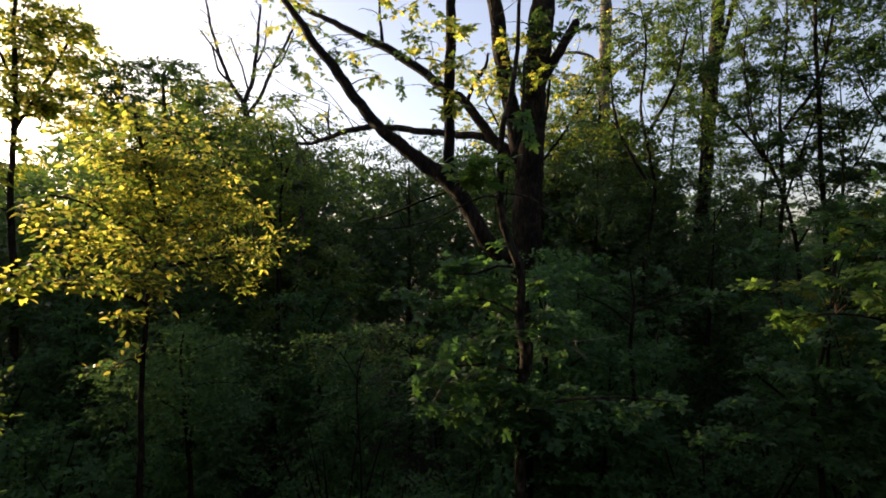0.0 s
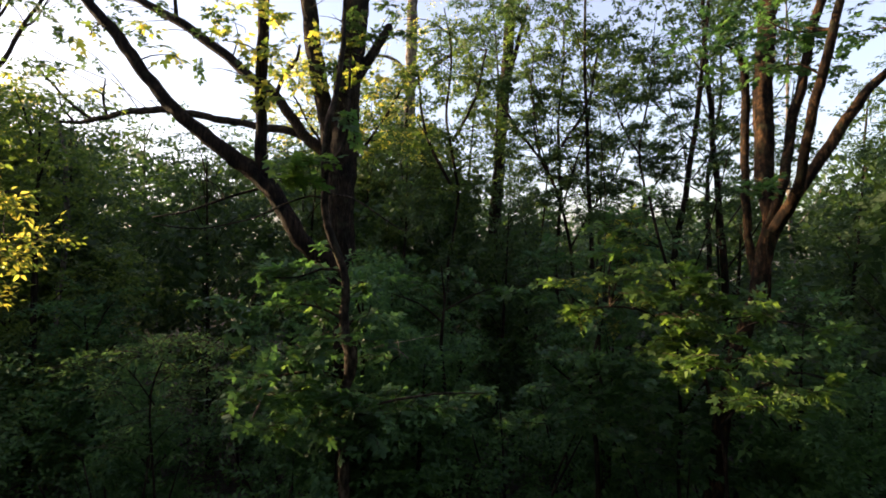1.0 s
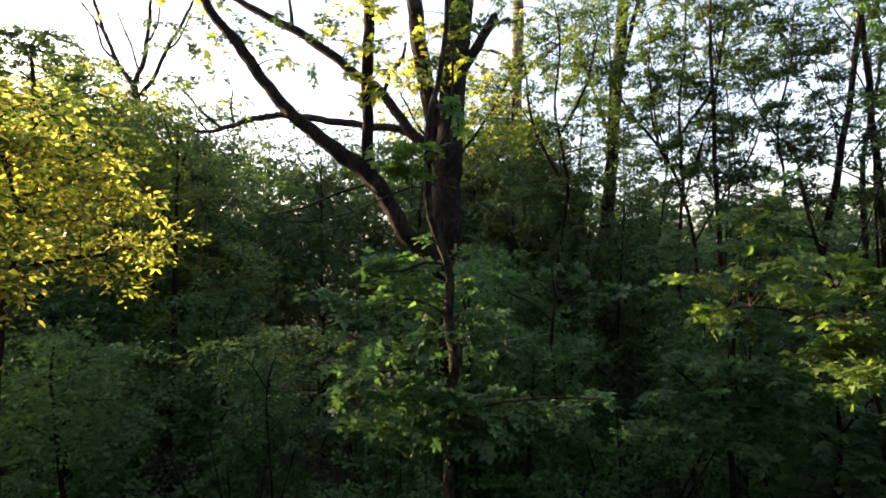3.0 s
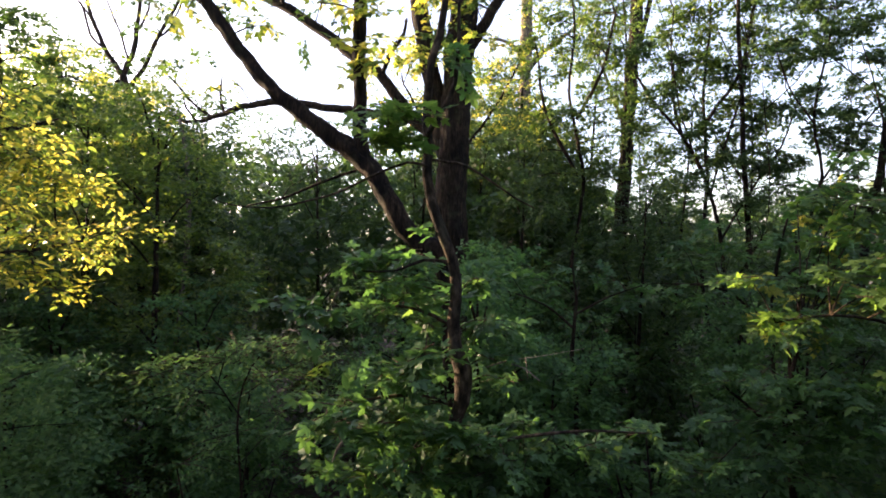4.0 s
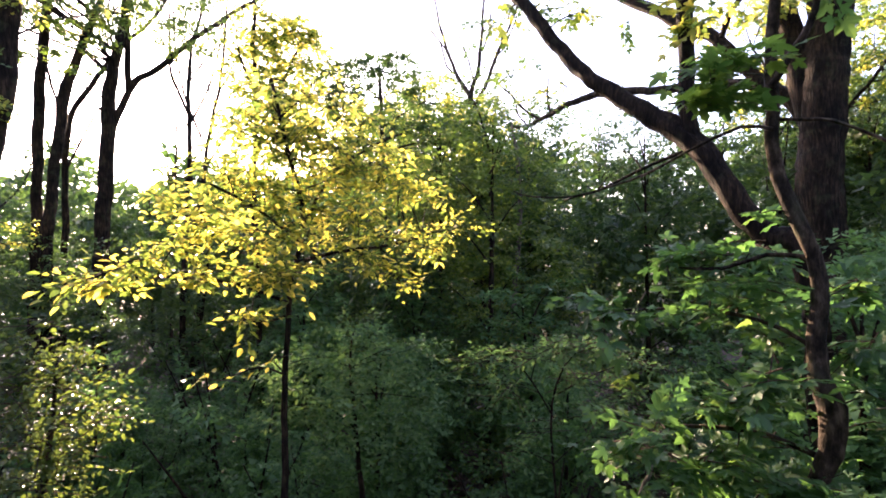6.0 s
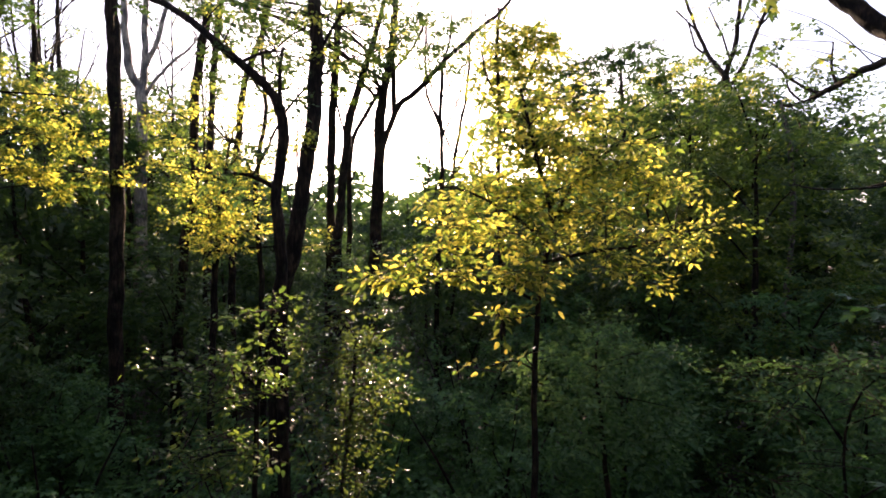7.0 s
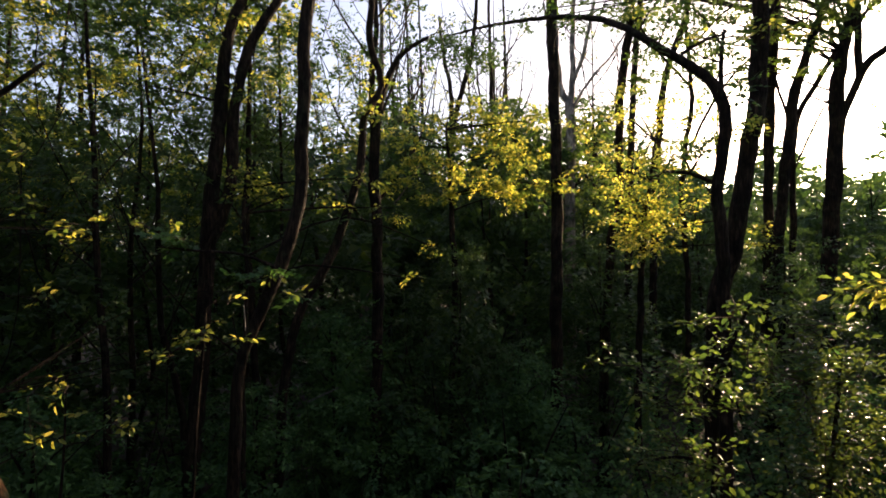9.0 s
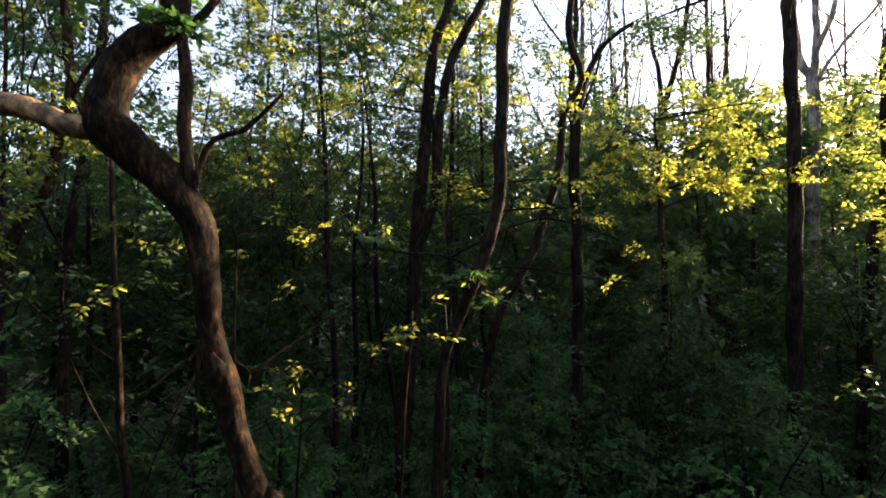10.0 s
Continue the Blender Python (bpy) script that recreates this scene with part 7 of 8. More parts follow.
built_tree("sapling", "slender sapling with scattered leaves toned as sunlit", [(-3.74, -2.21, 3.28, 0.018), (-3.73, -2.21, 3.99, 0.015), (-3.73, -2.18, 4.8, 0.013), (-3.72, -2.18, 5.51, 0.011), (-3.73, -2.15, 6.12, 0.008), (-3.72, -2.17, 6.32, 0.005)],
           [[(-3.73, -2.18, 5.1, 0.008), (-3.78, -2.06, 5, 0.007), (-3.77, -2.1, 4.85, 0.006)], [(-3.73, -2.17, 5.71, 0.007), (-3.61, -2.44, 5.97, 0.006), (-3.49, -2.71, 6.13, 0.004)]],
           [(-4.07, -1.63, 6.26, 0.09, 3), (-4.07, -1.63, 6.13, 0.06, 2), (-4.41, -1.59, 6.33, 0.07, 2), (-4.19, -2.09, 6.45, 0.08, 3), (-4.11, -2.26, 6.75, 0.1, 4), (-3.49, -2.71, 6.13, 0.1, 3), (-3.52, -3.12, 6.19, 0.1, 3), (-3.29, -3.16, 5.78, 0.1, 3), (-3.05, -3.21, 5.62, 0.08, 3), (-4.05, -1.92, 5.69, 0.08, 3), (-4.69, -1.45, 6.28, 0.08, 3), (-4.79, -1.22, 6.3, 0.08, 3), (-3.92, -2.21, 6.04, 0.06, 2), (-3.64, -2.34, 6.27, 0.08, 3), (-3.63, -2.89, 5.76, 0.07, 2), (-3.11, -3.08, 5.69, 0.06, 2), (-4.02, -1.77, 5.07, 0.05, 1), (-4.04, -1.72, 4.97, 0.05, 1), (-4.39, -1.16, 5.17, 0.06, 2), (-4.52, -0.87, 5.3, 0.08, 3), (-4.46, -1.01, 5.25, 0.06, 2), (-4.65, -0.58, 5.24, 0.04, 1), (-3.9, -1.82, 4.61, 0.07, 2), (-4.19, -1.4, 4.63, 0.06, 2), (-3.52, -2.4, 5.72, 0.06, 2), (-4.24, -2.2, 6.9, 0.1, 4), (-4.51, -1.86, 6.74, 0.1, 3), (-3.3, -2.91, 5.38, 0.08, 2), (-5.2, -0.31, 5.63, 0.05, 1)], SPARSE, LEAF_SUNLIT, BARK_SHADED, 62, 0.7, category="sapling", group="saplings", thick=0.003)
for pts in ([(-4.69, -0.54, 5.55, 0.004), (-4.69, -0.53, 5.42, 0.005), (-4.69, -0.53, 5.32, 0.004)], [(-4.91, -0.05, 4.61, 0.004), (-4.91, 0.09, 4.67, 0.005), (-4.92, 0.25, 4.74, 0.004)], [(-4.43, -2.35, 4.8, 0.004), (-4.43, -2.3, 4.85, 0.005), (-4.43, -2.24, 4.91, 0.004)]):
    f = (pts[0][0], pts[0][1], 0)
    e = tree_empty("dead_stalk", f, "thin pale dead stalk standing among the shrubs", "stalk", "stalks")
    stem_part("stalk", local([(pts[0][0] - 0.3, pts[0][1] + 0.2, -0.1, 0.004), (pts[0][0] - 0.1, pts[0][1] + 0.1, pts[0][2] * 0.6, 0.003), pts[0][:3] + (0.003,)], f), BARK_SHADED, e, 4, 0.4, 0.1)
    stem_part("tip", local(pts, f), BARK_PALE, e, 5, 0.05, 0.1, 1, "pale dry tip")

# the low shrubs ahead on the left
built_tree("shrub", "arching shrub with small round grey-green leaves", [(-1.13, 7.37, 2.02, 0.0145), (-1.14, 7.37, 3.18, 0.013), (-1.19, 7.36, 4, 0.0115), (-1.13, 7.39, 4.46, 0.01), (-0.95, 7.48, 4.78, 0.0075), (-0.63, 7.63, 4.85, 0.0045)],
           [[(-1.11, 7.17, 4.18, 0.0085), (-1.36, 7.06, 4.63, 0.0075), (-1.61, 6.94, 4.79, 0.006), (-1.86, 6.82, 4.74, 0.004)], [(-1.31, 7.08, 4.56, 0.0055), (-1.24, 7.12, 4.85, 0.0045), (-1.19, 7.14, 4.96, 0.003)], [(-1.16, 7.49, 4.32, 0.007), (-0.76, 7.68, 4.55, 0.006), (-0.33, 7.89, 4.66, 0.004), (0.04, 8.07, 4.59, 0.003)]],
           [(-1.8, 6.74, 4.74, 0.16, 7), (-1.57, 6.84, 4.79, 0.2, 10), (-1.35, 6.95, 4.82, 0.2, 10), (-1.2, 7.03, 4.94, 0.13, 6), (-1.05, 7.21, 4.84, 0.2, 10), (-0.8, 7.33, 4.87, 0.2, 10), (-0.59, 7.54, 4.82, 0.2, 9), (-0.37, 7.76, 4.68, 0.2, 9), (-0.12, 7.99, 4.54, 0.2, 8), (-1.05, 7.43, 4.52, 0.24, 10), (-0.65, 7.73, 4.37, 0.28, 12), (-0.29, 8.02, 4.21, 0.28, 12), (-1.58, 7.17, 4.41, 0.24, 9), (-0.76, 7.68, 4.07, 0.26, 10), (-1.35, 7.39, 3.96, 0.26, 9), (-0.39, 7.85, 3.83, 0.26, 9), (-1.5, 7.1, 3.81, 0.26, 9)], SMALL, LEAF_PALE, BARK_SHADED, 63, 0.55, category="shrub", group="shrubs", thick=0.004)
built_tree("shrub", "rounded shrub of fine blue-green leaves", [(-3.36, 7.07, 1.88, 0.039), (-3.35, 7.08, 2.87, 0.033), (-3.4, 7.06, 3.79, 0.026), (-3.46, 7.04, 4.51, 0.017), (-3.42, 7.06, 4.9, 0.009)], (),
           [(-3.45, 7.05, 4.84, 0.36, 26), (-3.74, 6.79, 4.54, 0.4, 28), (-3.05, 7.13, 4.59, 0.4, 28), (-3.34, 6.88, 4.36, 0.45, 32), (-3.97, 6.57, 4.12, 0.4, 24), (-2.7, 7.29, 4.2, 0.4, 24), (-3.4, 6.73, 3.89, 0.45, 28), (-2.95, 6.95, 3.82, 0.45, 28), (-2.85, 7.45, 4.67, 0.3, 14), (-4.23, 6.78, 4.5, 0.3, 14)], SMALL_BARE, LEAF_PALE, BARK_SHADED, 64, 0.7, category="shrub", group="shrubs", thick=0.005)


# ---- the wood around: kinds built once and set out many times ----
HUB = (0.2, 1.8)


def make_shrub(seed, h, w, n, sprays, leaf, label):
    rng = np.random.default_rng(seed)
    e = tree_empty("shrub", (0, 0, 0), label, "shrub", "shrubs")
    for i in range(5):
        a = i * 1.26 + rng.uniform(0, 0.6)
        d = np.array([math.cos(a), math.sin(a)]) * w * rng.uniform(0.35, 0.6)
        stem_part("stem", [(d[0] * 0.1, d[1] * 0.1, -0.1, 0.03), (d[0] * 0.4, d[1] * 0.4, h * 0.45, 0.022), (d[0], d[1], h * 0.85, 0.008)], BARK_SHADED, e, 5, 0.5, 0.1, i)
    b = ball(rng, n, 0.45)
    b[:, 2] = np.abs(b[:, 2]) * 1.25 - 0.25
    spots = b * np.array([w, w, h * 0.72]) + np.array([0, 0, h * 0.22])
    spots[:, :2] *= (1 + 0.25 * np.sin(np.arctan2(b[:, 1], b[:, 0]) * 3 + seed))[:, None]
    spots[:, 2] *= 1 + 0.2 * np.sin(b[:, 0] * 4 + seed) * np.cos(b[:, 1] * 3.3)
    spots[:, 2] = np.maximum(spots[:, 2], 0.15)
    leaves_part(foliage(sprays, spots, np.arctan2(b[:, 1], b[:, 0]) + rng.normal(0, 0.8, n), rng.normal(0.1, 0.35, n), rng.uniform(0.7, 1.2, n), rng), leaf, e)
    return e


def make_bush_tree(seed, h, w, n, sprays, leaf, label, low=0.25, core=0.74, inner=None):
    """An understorey tree: a thin stem with a full crown from low * h up to h."""
    rng = np.random.default_rng(seed)
    e = tree_empty("understorey_tree", (0, 0, 0), label, "tree", "understorey trees")
    lean = rng.normal(0, 0.25, 2)
    stem_part("trunk", [(0, 0, -0.15, 0.1), (0.05, 0, h * 0.2, 0.075), (lean[0], lean[1], h * 0.55, 0.05), (lean[0] * 1.6, lean[1] * 1.6, h * 0.93, 0.015)], BARK_SHADED, e, 7, 0.5, 0.12, seed)
    k = 16
    C, S = [], []
    for i in range(k):
        u = (i + 0.5) / k
        a = i * 2.4 + rng.uniform(-0.4, 0.4)
        z = h * (low + (1 - low) * u)
        out = w * (0.35 + 0.75 * math.sin(math.pi * min(1, 0.18 + u * 0.82))) * rng.uniform(0.45, 0.95)
        c = np.array([lean[0] * u + math.cos(a) * out * 0.75, lean[1] * u + math.sin(a) * out * 0.75, z])
        C.append((*c, w * rng.uniform(0.36, 0.56), n / k))
        stem_part("branch", [(lean[0] * u, lean[1] * u, z - 0.12 * h, 0.022), (*(c * 0.55 + np.array([lean[0] * u, lean[1] * u, z - 0.09 * h]) * 0.45), 0.015), (*c, 0.006)], BARK_SHADED, e, 4, 0.5, 0.1, i)
    C = [(x, y, z, r * 0.8, m) for x, y, z, r, m in C]
    v, q, mi = clump_leaves(C, sprays, rng, 0.75)
    b = ball(rng, 74, 0)
    heart = b * np.array([w * core, w * core, h * (1 - low) * 0.46]) + np.array([lean[0] * 0.7, lean[1] * 0.7, h * (low + (1 - low) * 0.46)])
    v2, q2, m2 = foliage(inner or HEART, heart, rng.uniform(0, 6.28, 74), rng.normal(0, 0.5, 74), rng.uniform(0.75, 1.1, 74) * w / 2.6, rng)
    leaves_part((np.vstack([v, v2]), np.vstack([q, q2 + len(v)]), np.concatenate([mi, m2])), leaf, e)
    return e


def make_tall(seed, h, n, leaf, bark, label, start=0.42, spread=1.0, sprays=FAR, r=0.14, tight=1.0):
    """A forest tree with a long bare trunk and an open crown."""
    rng = np.random.default_rng(seed)
    e = tree_empty("forest_tree", (0, 0, 0), label, "tree", "forest trees")
    lean = rng.normal(0, 0.5, 2)
    r = r * rng.uniform(0.8, 1.25)
    bow = rng.normal(0, 0.011 * h, (3, 2))
    line = [(0, 0, -0.15, r * 1.7), (0, 0, 0.3, r * 1.25), (lean[0] * 0.1 + bow[0, 0], lean[1] * 0.1 + bow[0, 1], h * 0.18, r), (lean[0] * 0.3 + bow[1, 0], lean[1] * 0.3 + bow[1, 1], h * 0.34, r * 0.88),
            (lean[0] * 0.5, lean[1] * 0.5, h * 0.5, r * 0.75), (lean[0] * 0.75 + bow[2, 0], lean[1] * 0.75 + bow[2, 1], h * 0.72, r * 0.5), (lean[0], lean[1], h * 0.95, r * 0.15)]
    stem_part("trunk", line, bark, e, 8, 0.7, 0.1, seed)
    C = []
    for i in range(11):
        u = start + (1 - start) * (i + 0.5) / 11
        a = i * 2.4 + rng.uniform(-0.5, 0.5)
        ln = h * 0.13 * (0.9 - 0.5 * u) * spread * rng.uniform(0.8, 1.6)
        b = np.array([lean[0] * u, lean[1] * u, h * u - h * 0.05])
        c = b + np.array([math.cos(a) * ln, math.sin(a) * ln, ln * rng.uniform(1.3, 2.2)])
        stem_part("limb", [(*b, r * 0.26 * (1.3 - u)), (*(b * 0.5 + c * 0.5 + np.array([math.cos(a), math.sin(a), -0.3]) * ln * 0.2 + rng.normal(0, 0.22, 3)), r * 0.18 * (1.3 - u)), (*c, 0.008)], bark, e, 5, 0.6, 0.1, i)
        for k in range(5):
            u2 = rng.uniform(0.45, 1.05)
            C.append((*(b * (1 - u2) + c * u2 + rng.normal(0, 0.42, 3) * spread * u2), rng.uniform(0.3, 0.62) * tight, n / 55))
    leaves_part(clump_leaves(C, sprays, rng, 0.8, 0.9), leaf, e)
    return e


def make_twiggy(seed, h, leaf):
    """A slim tree of forking bare branches with very few leaves."""
    rng = np.random.default_rng(seed)
    e = tree_empty("forest_tree", (0, 0, 0), "slim tree of bare forking twigs with few leaves", "tree", "forest trees")
    lean = rng.normal(0, 0.4, 2)
    top = np.array([lean[0], lean[1], h])
    stem_part("trunk", [(0, 0, -0.15, 0.13), (0, 0, 0.4, 0.1), (lean[0] * 0.3, lean[1] * 0.3, h * 0.4, 0.08), (*(top * np.array([0.8, 0.8, 0.75])), 0.045), (*top, 0.012)], BARK_SHADED, e, 7, 0.6, 0.1, seed)
    C = []
    for i in range(9):
        u = 0.38 + 0.55 * i / 9
        a = i * 2.4 + rng.uniform(-0.5, 0.5)
        b = np.array([lean[0] * u, lean[1] * u, h * u])
        ln = h * (0.3 - 0.18 * u) * rng.uniform(0.8, 1.2)
        c = b + np.array([math.cos(a) * ln * 0.55, math.sin(a) * ln * 0.55, ln])
        m = b * 0.5 + c * 0.5 + np.array([math.cos(a), math.sin(a), -0.5]) * ln * 0.1
        limb = stem_part("limb", [(*b, 0.055 * (1.4 - u)), (*m, 0.04 * (1.4 - u)), (*c, 0.012)], BARK_SHADED, e, 5, 0.5, 0.1, i)
        for k in range(4):
            t = rng.uniform(0.35, 0.95)
            p = b * (1 - t) + c * t if t > 0.5 else b * (1 - 2 * t) + m * 2 * t
            a2 = a + rng.uniform(-1.8, 1.8)
            l2 = ln * rng.uniform(0.25, 0.5)
            q = p + np.array([math.cos(a2) * l2 * 0.7, math.sin(a2) * l2 * 0.7, l2 * 0.8])
            stem_part("twig", [(*p, 0.02), (*(p * 0.5 + q * 0.5 + rng.normal(0, 0.1, 3)), 0.015), (*q, 0.007)], BARK_SHADED, limb, 4, 0.5, 0.1, k)
            if rng.uniform() < 0.6:
                C.append((*q, 0.4, 2))
    leaves_part(clump_leaves(C, MID, rng, 0.8, 0.8), leaf, e)
    return e


GAPS = [(-2.5, -3.0, 6.9, 0.4), (-2.7, -2.3, 7.3, 0.3), (-2.9, 0.1, 4.6, 0.7), (4.7, 4.6, 5.5, 0.7), (0.28, 5.12, 6.8, 0.25), (-0.2, 4.96, 5.5, 0.2), (-3.15, -1.5, 4.4, 0.4), (-4.4, -1.8, 5.0, 0.4), (-4.3, 3.3, 4.9, 0.3)]     # x, y, height and half width where each shaft of sun ends


def in_shaft(az, d, crown):
    """The height of the lowest shaft of sunlight that crosses a spot, or None."""
    a, b = radians(az), radians(SUN_AZ)
    x, y = HUB[0] - math.sin(a) * d, HUB[1] + math.cos(a) * d
    found = None
    for gx, gy, gz, w in GAPS:
        along = -(x - gx) * math.sin(b) + (y - gy) * math.cos(b)
        aside = abs((x - gx) * math.cos(b) + (y - gy) * math.sin(b))
        if along > 0.8 and aside < w + crown:
            found = min(found or 99, gz + along * math.tan(radians(SUN_EL)))
    return found


def open_spots(spots, crown, full):
    """Lowers or leaves out what would stand in a shaft of sun; full is the kind's height."""
    out = []
    for az, d, s in spots:
        top = in_shaft(az, d, crown)
        if top is None or s * full < top:
            out.append((az, d, s))
        elif full < 12 and top > 3:
            out.append((az, d, (top - 0.3) / full))
    return out


def set_out(kinds, spots, seed):
    """Spots (azimuth to the left in degrees, distance, height factor); the first uses of the kinds are the originals."""
    rng = np.random.default_rng(seed)
    for i, (az, d, s) in enumerate(spots):
        ob = kinds[i % len(kinds)]
        a = radians(az)
        m = pose(HUB[0] - math.sin(a) * d, HUB[1] + math.cos(a) * d, -0.05, 0, 0, rng.uniform(0, 360))
        if i < len(kinds):
            ob.scale = (1, 1, 1)
            ob.matrix_basis = m
        else:
            ob = copy_thing(ob, m)
        w = rng.uniform(0.85, 1.15)
        ob.scale = (s * w, s * w, s)


def ring(az0, az1, d0, d1, gap, height, seed, skip=()):
    """Jittered spots in a sector; height(az, d, rng) gives the factor, None leaves the spot out."""
    rng = np.random.default_rng(seed)
    out = []
    d = d0
    while d < d1:
        step = gap * (0.75 + 0.5 * d / d1)
        n = max(1, int(radians(az1 - az0) * d / step))
        for k in range(n):
            az = az0 + (az1 - az0) * (k + rng.uniform(0.1, 0.9)) / n
            dd = d + rng.uniform(-0.45, 0.45) * step
            s = height(az, dd, rng)
            if s:
                out.append((az, dd, s))
        d += step
    return out


shrubs_fine = [make_shrub(200 + i, 3.0, 1.5, 190, [OVATE_BARE, SMALL_BARE][i % 2], LEAF_SHRUB, "dense dark green shrub on the forest floor") for i in range(4)]
shrubs = [make_shrub(210 + i, 3.2, 1.7, 150, SHRUB, LEAF_SHRUB, "broad dark green shrub on the forest floor") for i in range(4)]
bush_near = [make_bush_tree(220 + i, 6.0, 1.7, 215, SHRUB, LEAF_SHRUB, "leafy understorey tree in deep shade", 0.25, 0.5) for i in range(5)]
bush_mid = [make_bush_tree(240 + i, 9.0, 2.6, 360, WIDE, LEAF_CANOPY, "full green understorey tree", 0.12) for i in range(4)]
bush_far = [make_bush_tree(250 + i, 9.0, 2.9, 110, BROAD, LEAF_CANOPY, "full green tree in the depth of the wood", 0.08) for i in range(4)]
tall = [make_tall(260 + i, 19.0, 260, LEAF_CANOPY, BARK_SHADED if i % 3 else BARK, "tall slim forest tree with an open crown", 0.34) for i in range(5)]
lacy = [make_tall(280 + i, 15.0, 640, LEAF_CANOPY, BARK_SHADED, "leafy forest tree with a lacy crown", 0.3, 1.3, TUFT, 0.075, 1.0) for i in range(4)]


def shrub_height(az, d, rng):
    if d < 3.6 or (58 < az < 84 and d < 7.2):
        return None
    return rng.uniform(0.8, 1.25)


def skyline(az):
    """Height of the leafy skyline above the horizon, in degrees, by azimuth."""
    return float(np.interp(az, [-180, -75, -60, -45, -36, -29, -25, -20, -10, 0, 12, 25, 34, 42, 50, 58, 66, 72, 80, 86, 100, 120, 150, 180],
                           [20, 17, 11, 6, 5, 7, 9, 15, 15.5, 13.5, 13.5, 16.5, 16.5, 9, 7.6, 7.4, 8.2, 12.5, 16.5, 18, 17.5, 15.5, 14, 20]))


def bush_height(az, d, rng):
    top = 5.95 + d * math.tan(radians(skyline(az) * rng.uniform(0.7, 1.05)))
    return top / 9.0


def near_height(az, d, rng):
    if 64 < az < 83 and d < 9.5 or 83 <= az < 106 and d < 8.8:
        return None
    top = 5.9 + d * math.tan(radians(rng.uniform(-16, -7) if 44 < az < 76 else rng.uniform(-14, -2)))
    return top / 6.0


def tall_height(az, d, rng):
    if -56 < az < 101:
        return None
    return rng.uniform(0.8, 1.15)


def make_sky_blocker(seed):
    """A big dense tree, added unseen behind the viewer to block skylight."""
    rng = np.random.default_rng(seed)
    e = tree_empty("forest_tree", (0, 0, 0), "unseen dense tree added behind to block skylight", "tree", "forest trees")
    stem_part("trunk", [(0, 0, -0.15, 0.4), (0, 0, 0.4, 0.28), (0.1, 0.1, 6, 0.2), (0.2, 0, 14, 0.05)], BARK_SHADED, e, 8, 0.8, 0.1, seed)
    b = ball(rng, 150, 0.2)
    spots = b * np.array([3.4, 3.4, 6.8]) + np.array([0, 0, 8.2])
    leaves_part(foliage(WOODS, spots, rng.uniform(0, 6.28, 150), rng.normal(0, 0.3, 150), rng.uniform(0.8, 1.1, 150), rng), LEAF_CANOPY, e)
    return e


def far_woods():
    """The wood beyond: one mass of leaves too far off to tell apart, closing the view all round."""
    rng = np.random.default_rng(77)
    n = 7600
    az = np.concatenate([rng.uniform(0, 360, n - 1800), rng.uniform(34, 86, 1800)])
    d = rng.uniform(36, 62, n)
    line = np.array([min(skyline((a + 180) % 360 - 180), 16) * 0.8 for a in az])
    line = np.where((az > 36) & (az < 84), np.maximum(line, 9.3), line)
    top = 5.95 + d * np.tan(np.radians(line))
    z = top * rng.uniform(0.02, 1, n) * (0.85 + 0.15 * np.sin(az * 0.9) * np.sin(az * 0.37 + 1))
    a = np.radians(az)
    spots = np.stack([HUB[0] - np.sin(a) * d, HUB[1] + np.cos(a) * d, z], -1)
    size = rng.uniform(0.8, 1.3, n)
    m = 1700
    a2 = rng.uniform(0, 6.28, m)
    d2 = rng.uniform(60, 78, m)
    low = np.array([min(skyline((a + 180) % 360 - 180), 14) * 0.62 for a in np.degrees(a2)])
    z2 = (5.95 + d2 * np.tan(np.radians(np.maximum(low, 3)))) * rng.uniform(0.02, 1, m)
    spots = np.vstack([spots, np.stack([HUB[0] - np.sin(a2) * d2, HUB[1] + np.cos(a2) * d2, z2], -1)])
    size = np.concatenate([size, rng.uniform(2.0, 2.8, m)])
    n += m
    v, q, mi = foliage(WOODS, spots, rng.uniform(0, 6.28, n), rng.normal(0.1, 0.3, n), size, rng)
    tagged(new("far_woods", mesh_of("far_woods", v, q, None, [LEAF_CANOPY], mi)), "distant green wood closing the view", "woods", kind="stuff")


set_out(shrubs_fine, ring(-75, 165, 4.6, 7.5, 1.9, shrub_height, 1), 1)
set_out(shrubs, ring(-75, 165, 7.8, 15, 2.5, shrub_height, 11) + [(46, 9, 1.2), (48, 12.5, 1.3), (45, 16, 1.3), (50, 16.5, 1.3), (42, 13, 1.2), (94, 12, 1.3), (96, 15, 1.4), (92.5, 17, 1.45), (98, 18, 1.5), (90, 15, 1.35), (95, 20, 1.5), (87, 16, 1.3)] + ring(92, 132, 8.6, 15, 3.1, shrub_height, 12), 11)
set_out(bush_near, open_spots(ring(-70, 160, 7.5, 13.5, 2.7, near_height, 2), 1.5, 6.3) + [(-12.5, 6.5, 0.96), (-7, 8.2, 0.97), (-16, 8.6, 0.98)], 2)
set_out(bush_mid, open_spots(ring(-70, 165, 14.0, 21, 3.6, bush_height, 3), 2.0, 9.3) + [(-13, 18.5, 1.22), (-17, 20, 1.27), (-20.5, 19, 1.12), (-9.5, 20, 1.2)], 3)
# like bush_mid, but the lighter olive leaf colour imitates light from behind
bush_sunny = [make_bush_tree(244 + i, 9.0, 2.6, 400, WIDE, LEAF_OLIVE, "full understorey tree with leaves lightened as if backlit", 0.12, 0.74, WIDE) for i in range(2)]
set_out(bush_sunny, [(21, 12.5, 1.06), (26, 14.5, 1.1), (21, 17.5, 1.12), (25.5, 18.5, 1.2), (30, 17.5, 1.15), (34, 20, 1.15), (17, 19, 1.05)], 13)
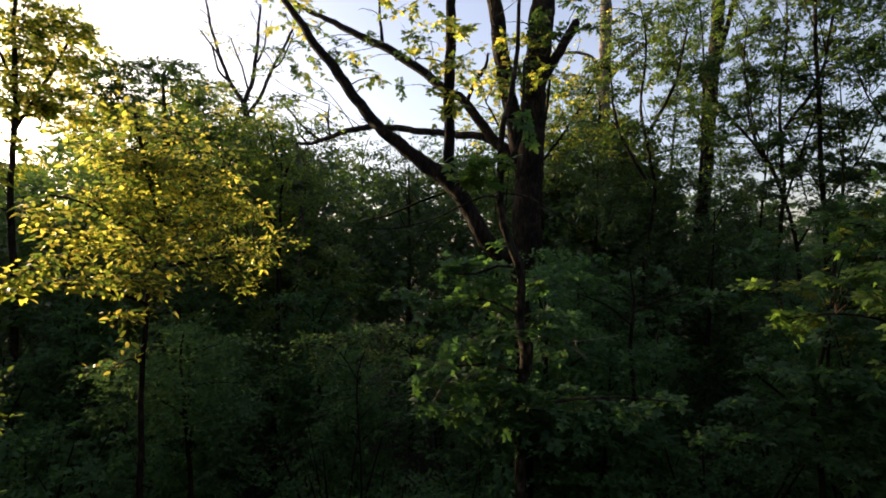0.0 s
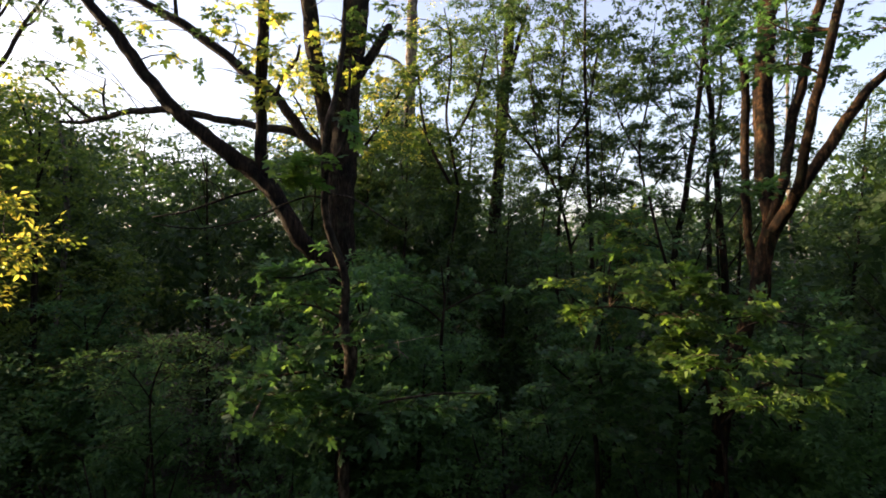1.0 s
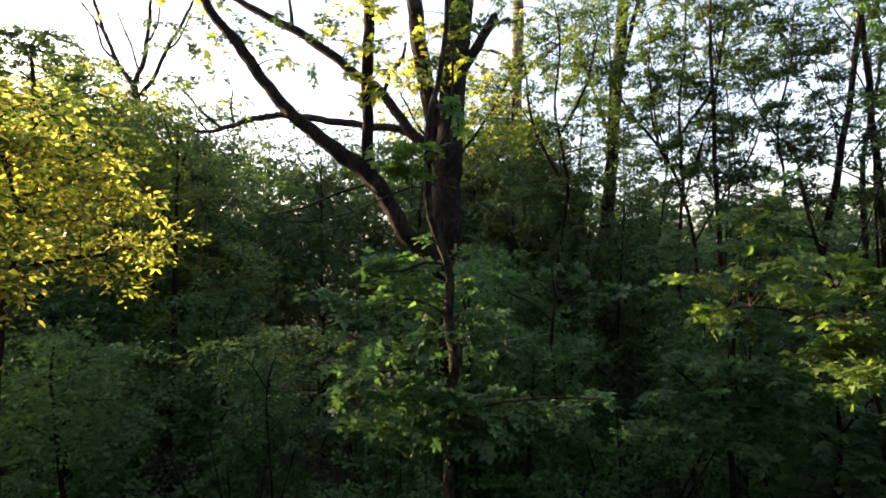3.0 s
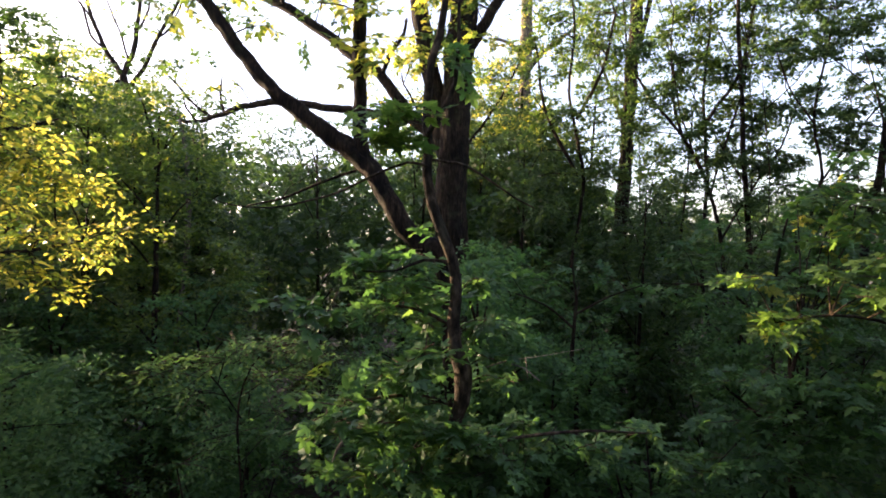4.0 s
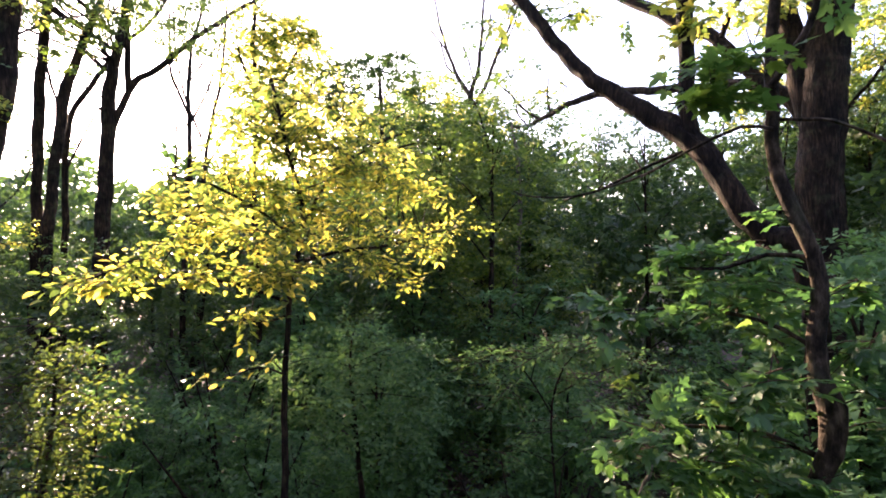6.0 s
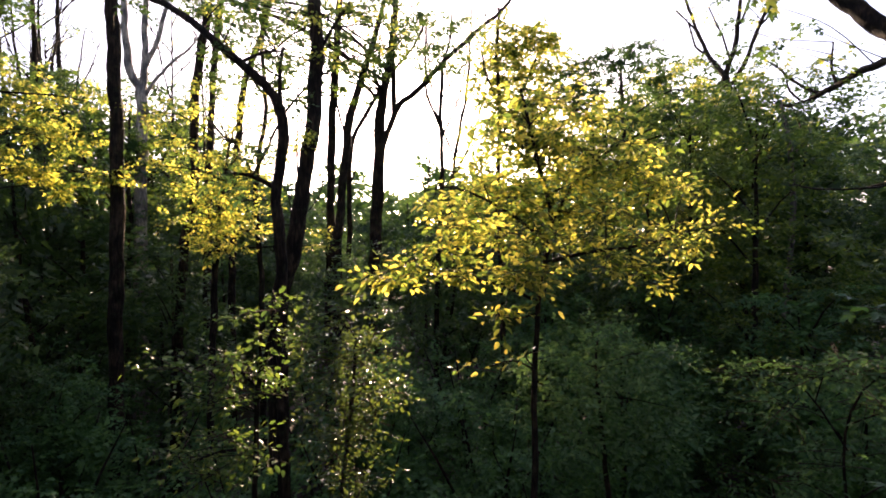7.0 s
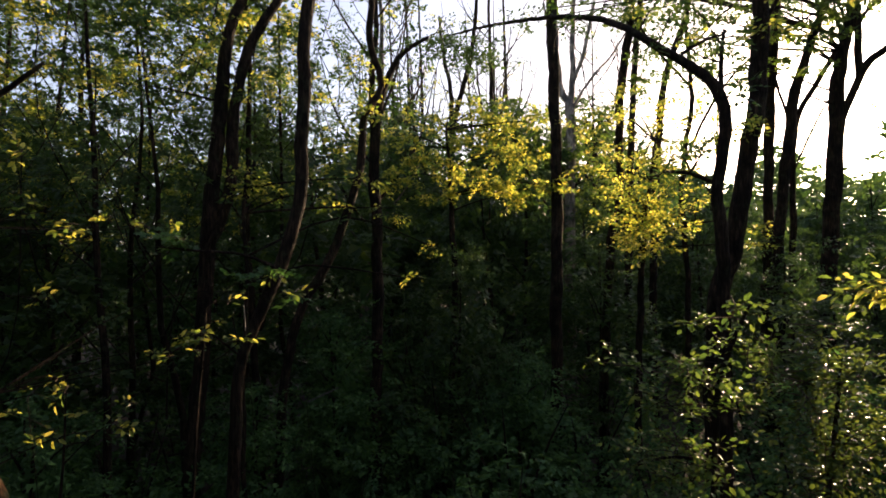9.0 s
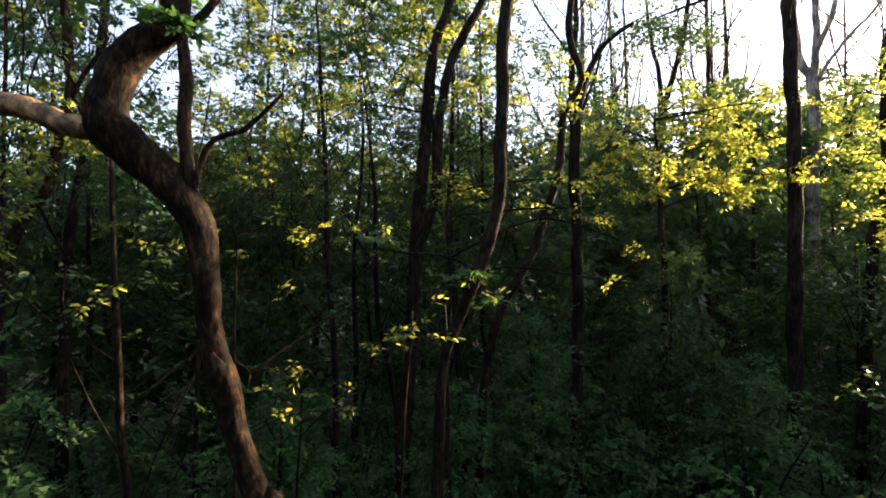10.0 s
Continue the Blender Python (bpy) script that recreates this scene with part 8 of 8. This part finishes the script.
set_out(bush_far, open_spots(ring(-75, 170, 21.5, 35, 5.7, bush_height, 6) + ring(62, 104, 22, 31, 4.6, bush_height, 14), 1.8, 9.3), 6)
set_out(tall, open_spots(ring(-70, 165, 18, 42, 9.5, tall_height, 4), 0.6, 20), 4)
# trees out of view, added to darken what faces the viewer
set_out([make_sky_blocker(300), make_sky_blocker(301)], ring(174, 281, 12, 28, 5.2, lambda a, d, r: r.uniform(0.85, 1.25), 5), 5)
airy = [make_tall(340 + i, 9.0, 150, LEAF_CANOPY, BARK_SHADED, "thin understorey tree with airy sprays of leaves", 0.3, 1.5, OVATE_BARE, 0.055) for i in range(3)]
set_out(airy, open_spots(ring(84, 152, 6.8, 11, 2.9, lambda a, d, r: r.uniform(0.8, 1.15), 41), 0.7, 14), 41)
twiggy = [make_twiggy(320 + i, 17.0, LEAF_SUNLIT) for i in range(3)]
set_out(twiggy, open_spots(ring(44, 102, 17, 36, 3.8, lambda a, d, r: None if 53.2 < a < 56.6 else r.uniform(0.8, 1.15), 31), 0.3, 20), 31)
set_out(lacy, open_spots(ring(-62, -21, 14.5, 27, 4.1, lambda a, d, r: r.uniform(0.85, 1.25), 21)
                         + ring(101, 160, 12, 25, 4.4, lambda a, d, r: r.uniform(0.9, 1.3), 22), 0.8, 16), 21)
canopy = [make_tall(360 + i, 12.5, 440, [LEAF_CANOPY, LEAF_SUNLIT][i % 2], BARK_SHADED, "slim tree with a dense leafy top", 0.44, 1.7, TUFT, 0.06, 1.0) for i in range(4)]
set_out(canopy, open_spots(ring(101, 158, 8.6, 14.5, 2.6, lambda a, d, r: r.uniform(0.85, 1.12), 51), 1.3, 13), 51)
# lighter leaf colours on some crowns imitate sun on them
leafy = [make_tall(370 + i, 12.5, 330, [LEAF_OLIVE, LEAF_CANOPY, LEAF_LIT][i % 3], BARK_SHADED, "slim tree with a full crown of fine leaves", 0.44, 1.7, TUFT, 0.05, 1.0) for i in range(3)]
set_out(leafy, open_spots(ring(-56, -24, 14.5, 22, 4.4, lambda a, d, r: r.uniform(0.92, 1.2), 55), 0.8, 13), 55)
# shrubs added with paler leaves to imitate the veil of glare here
pale_shrubs = [make_shrub(230 + i, 3.0, 1.4, 170, SMALL_BARE, LEAF_PALE, "small-leaved grey-green shrub, paled for the sun's glare") for i in range(2)]
set_out(pale_shrubs, ring(12, 50, 4.4, 7.6, 1.9, lambda a, d, r: r.uniform(0.9, 1.3), 52), 52)
far_woods()
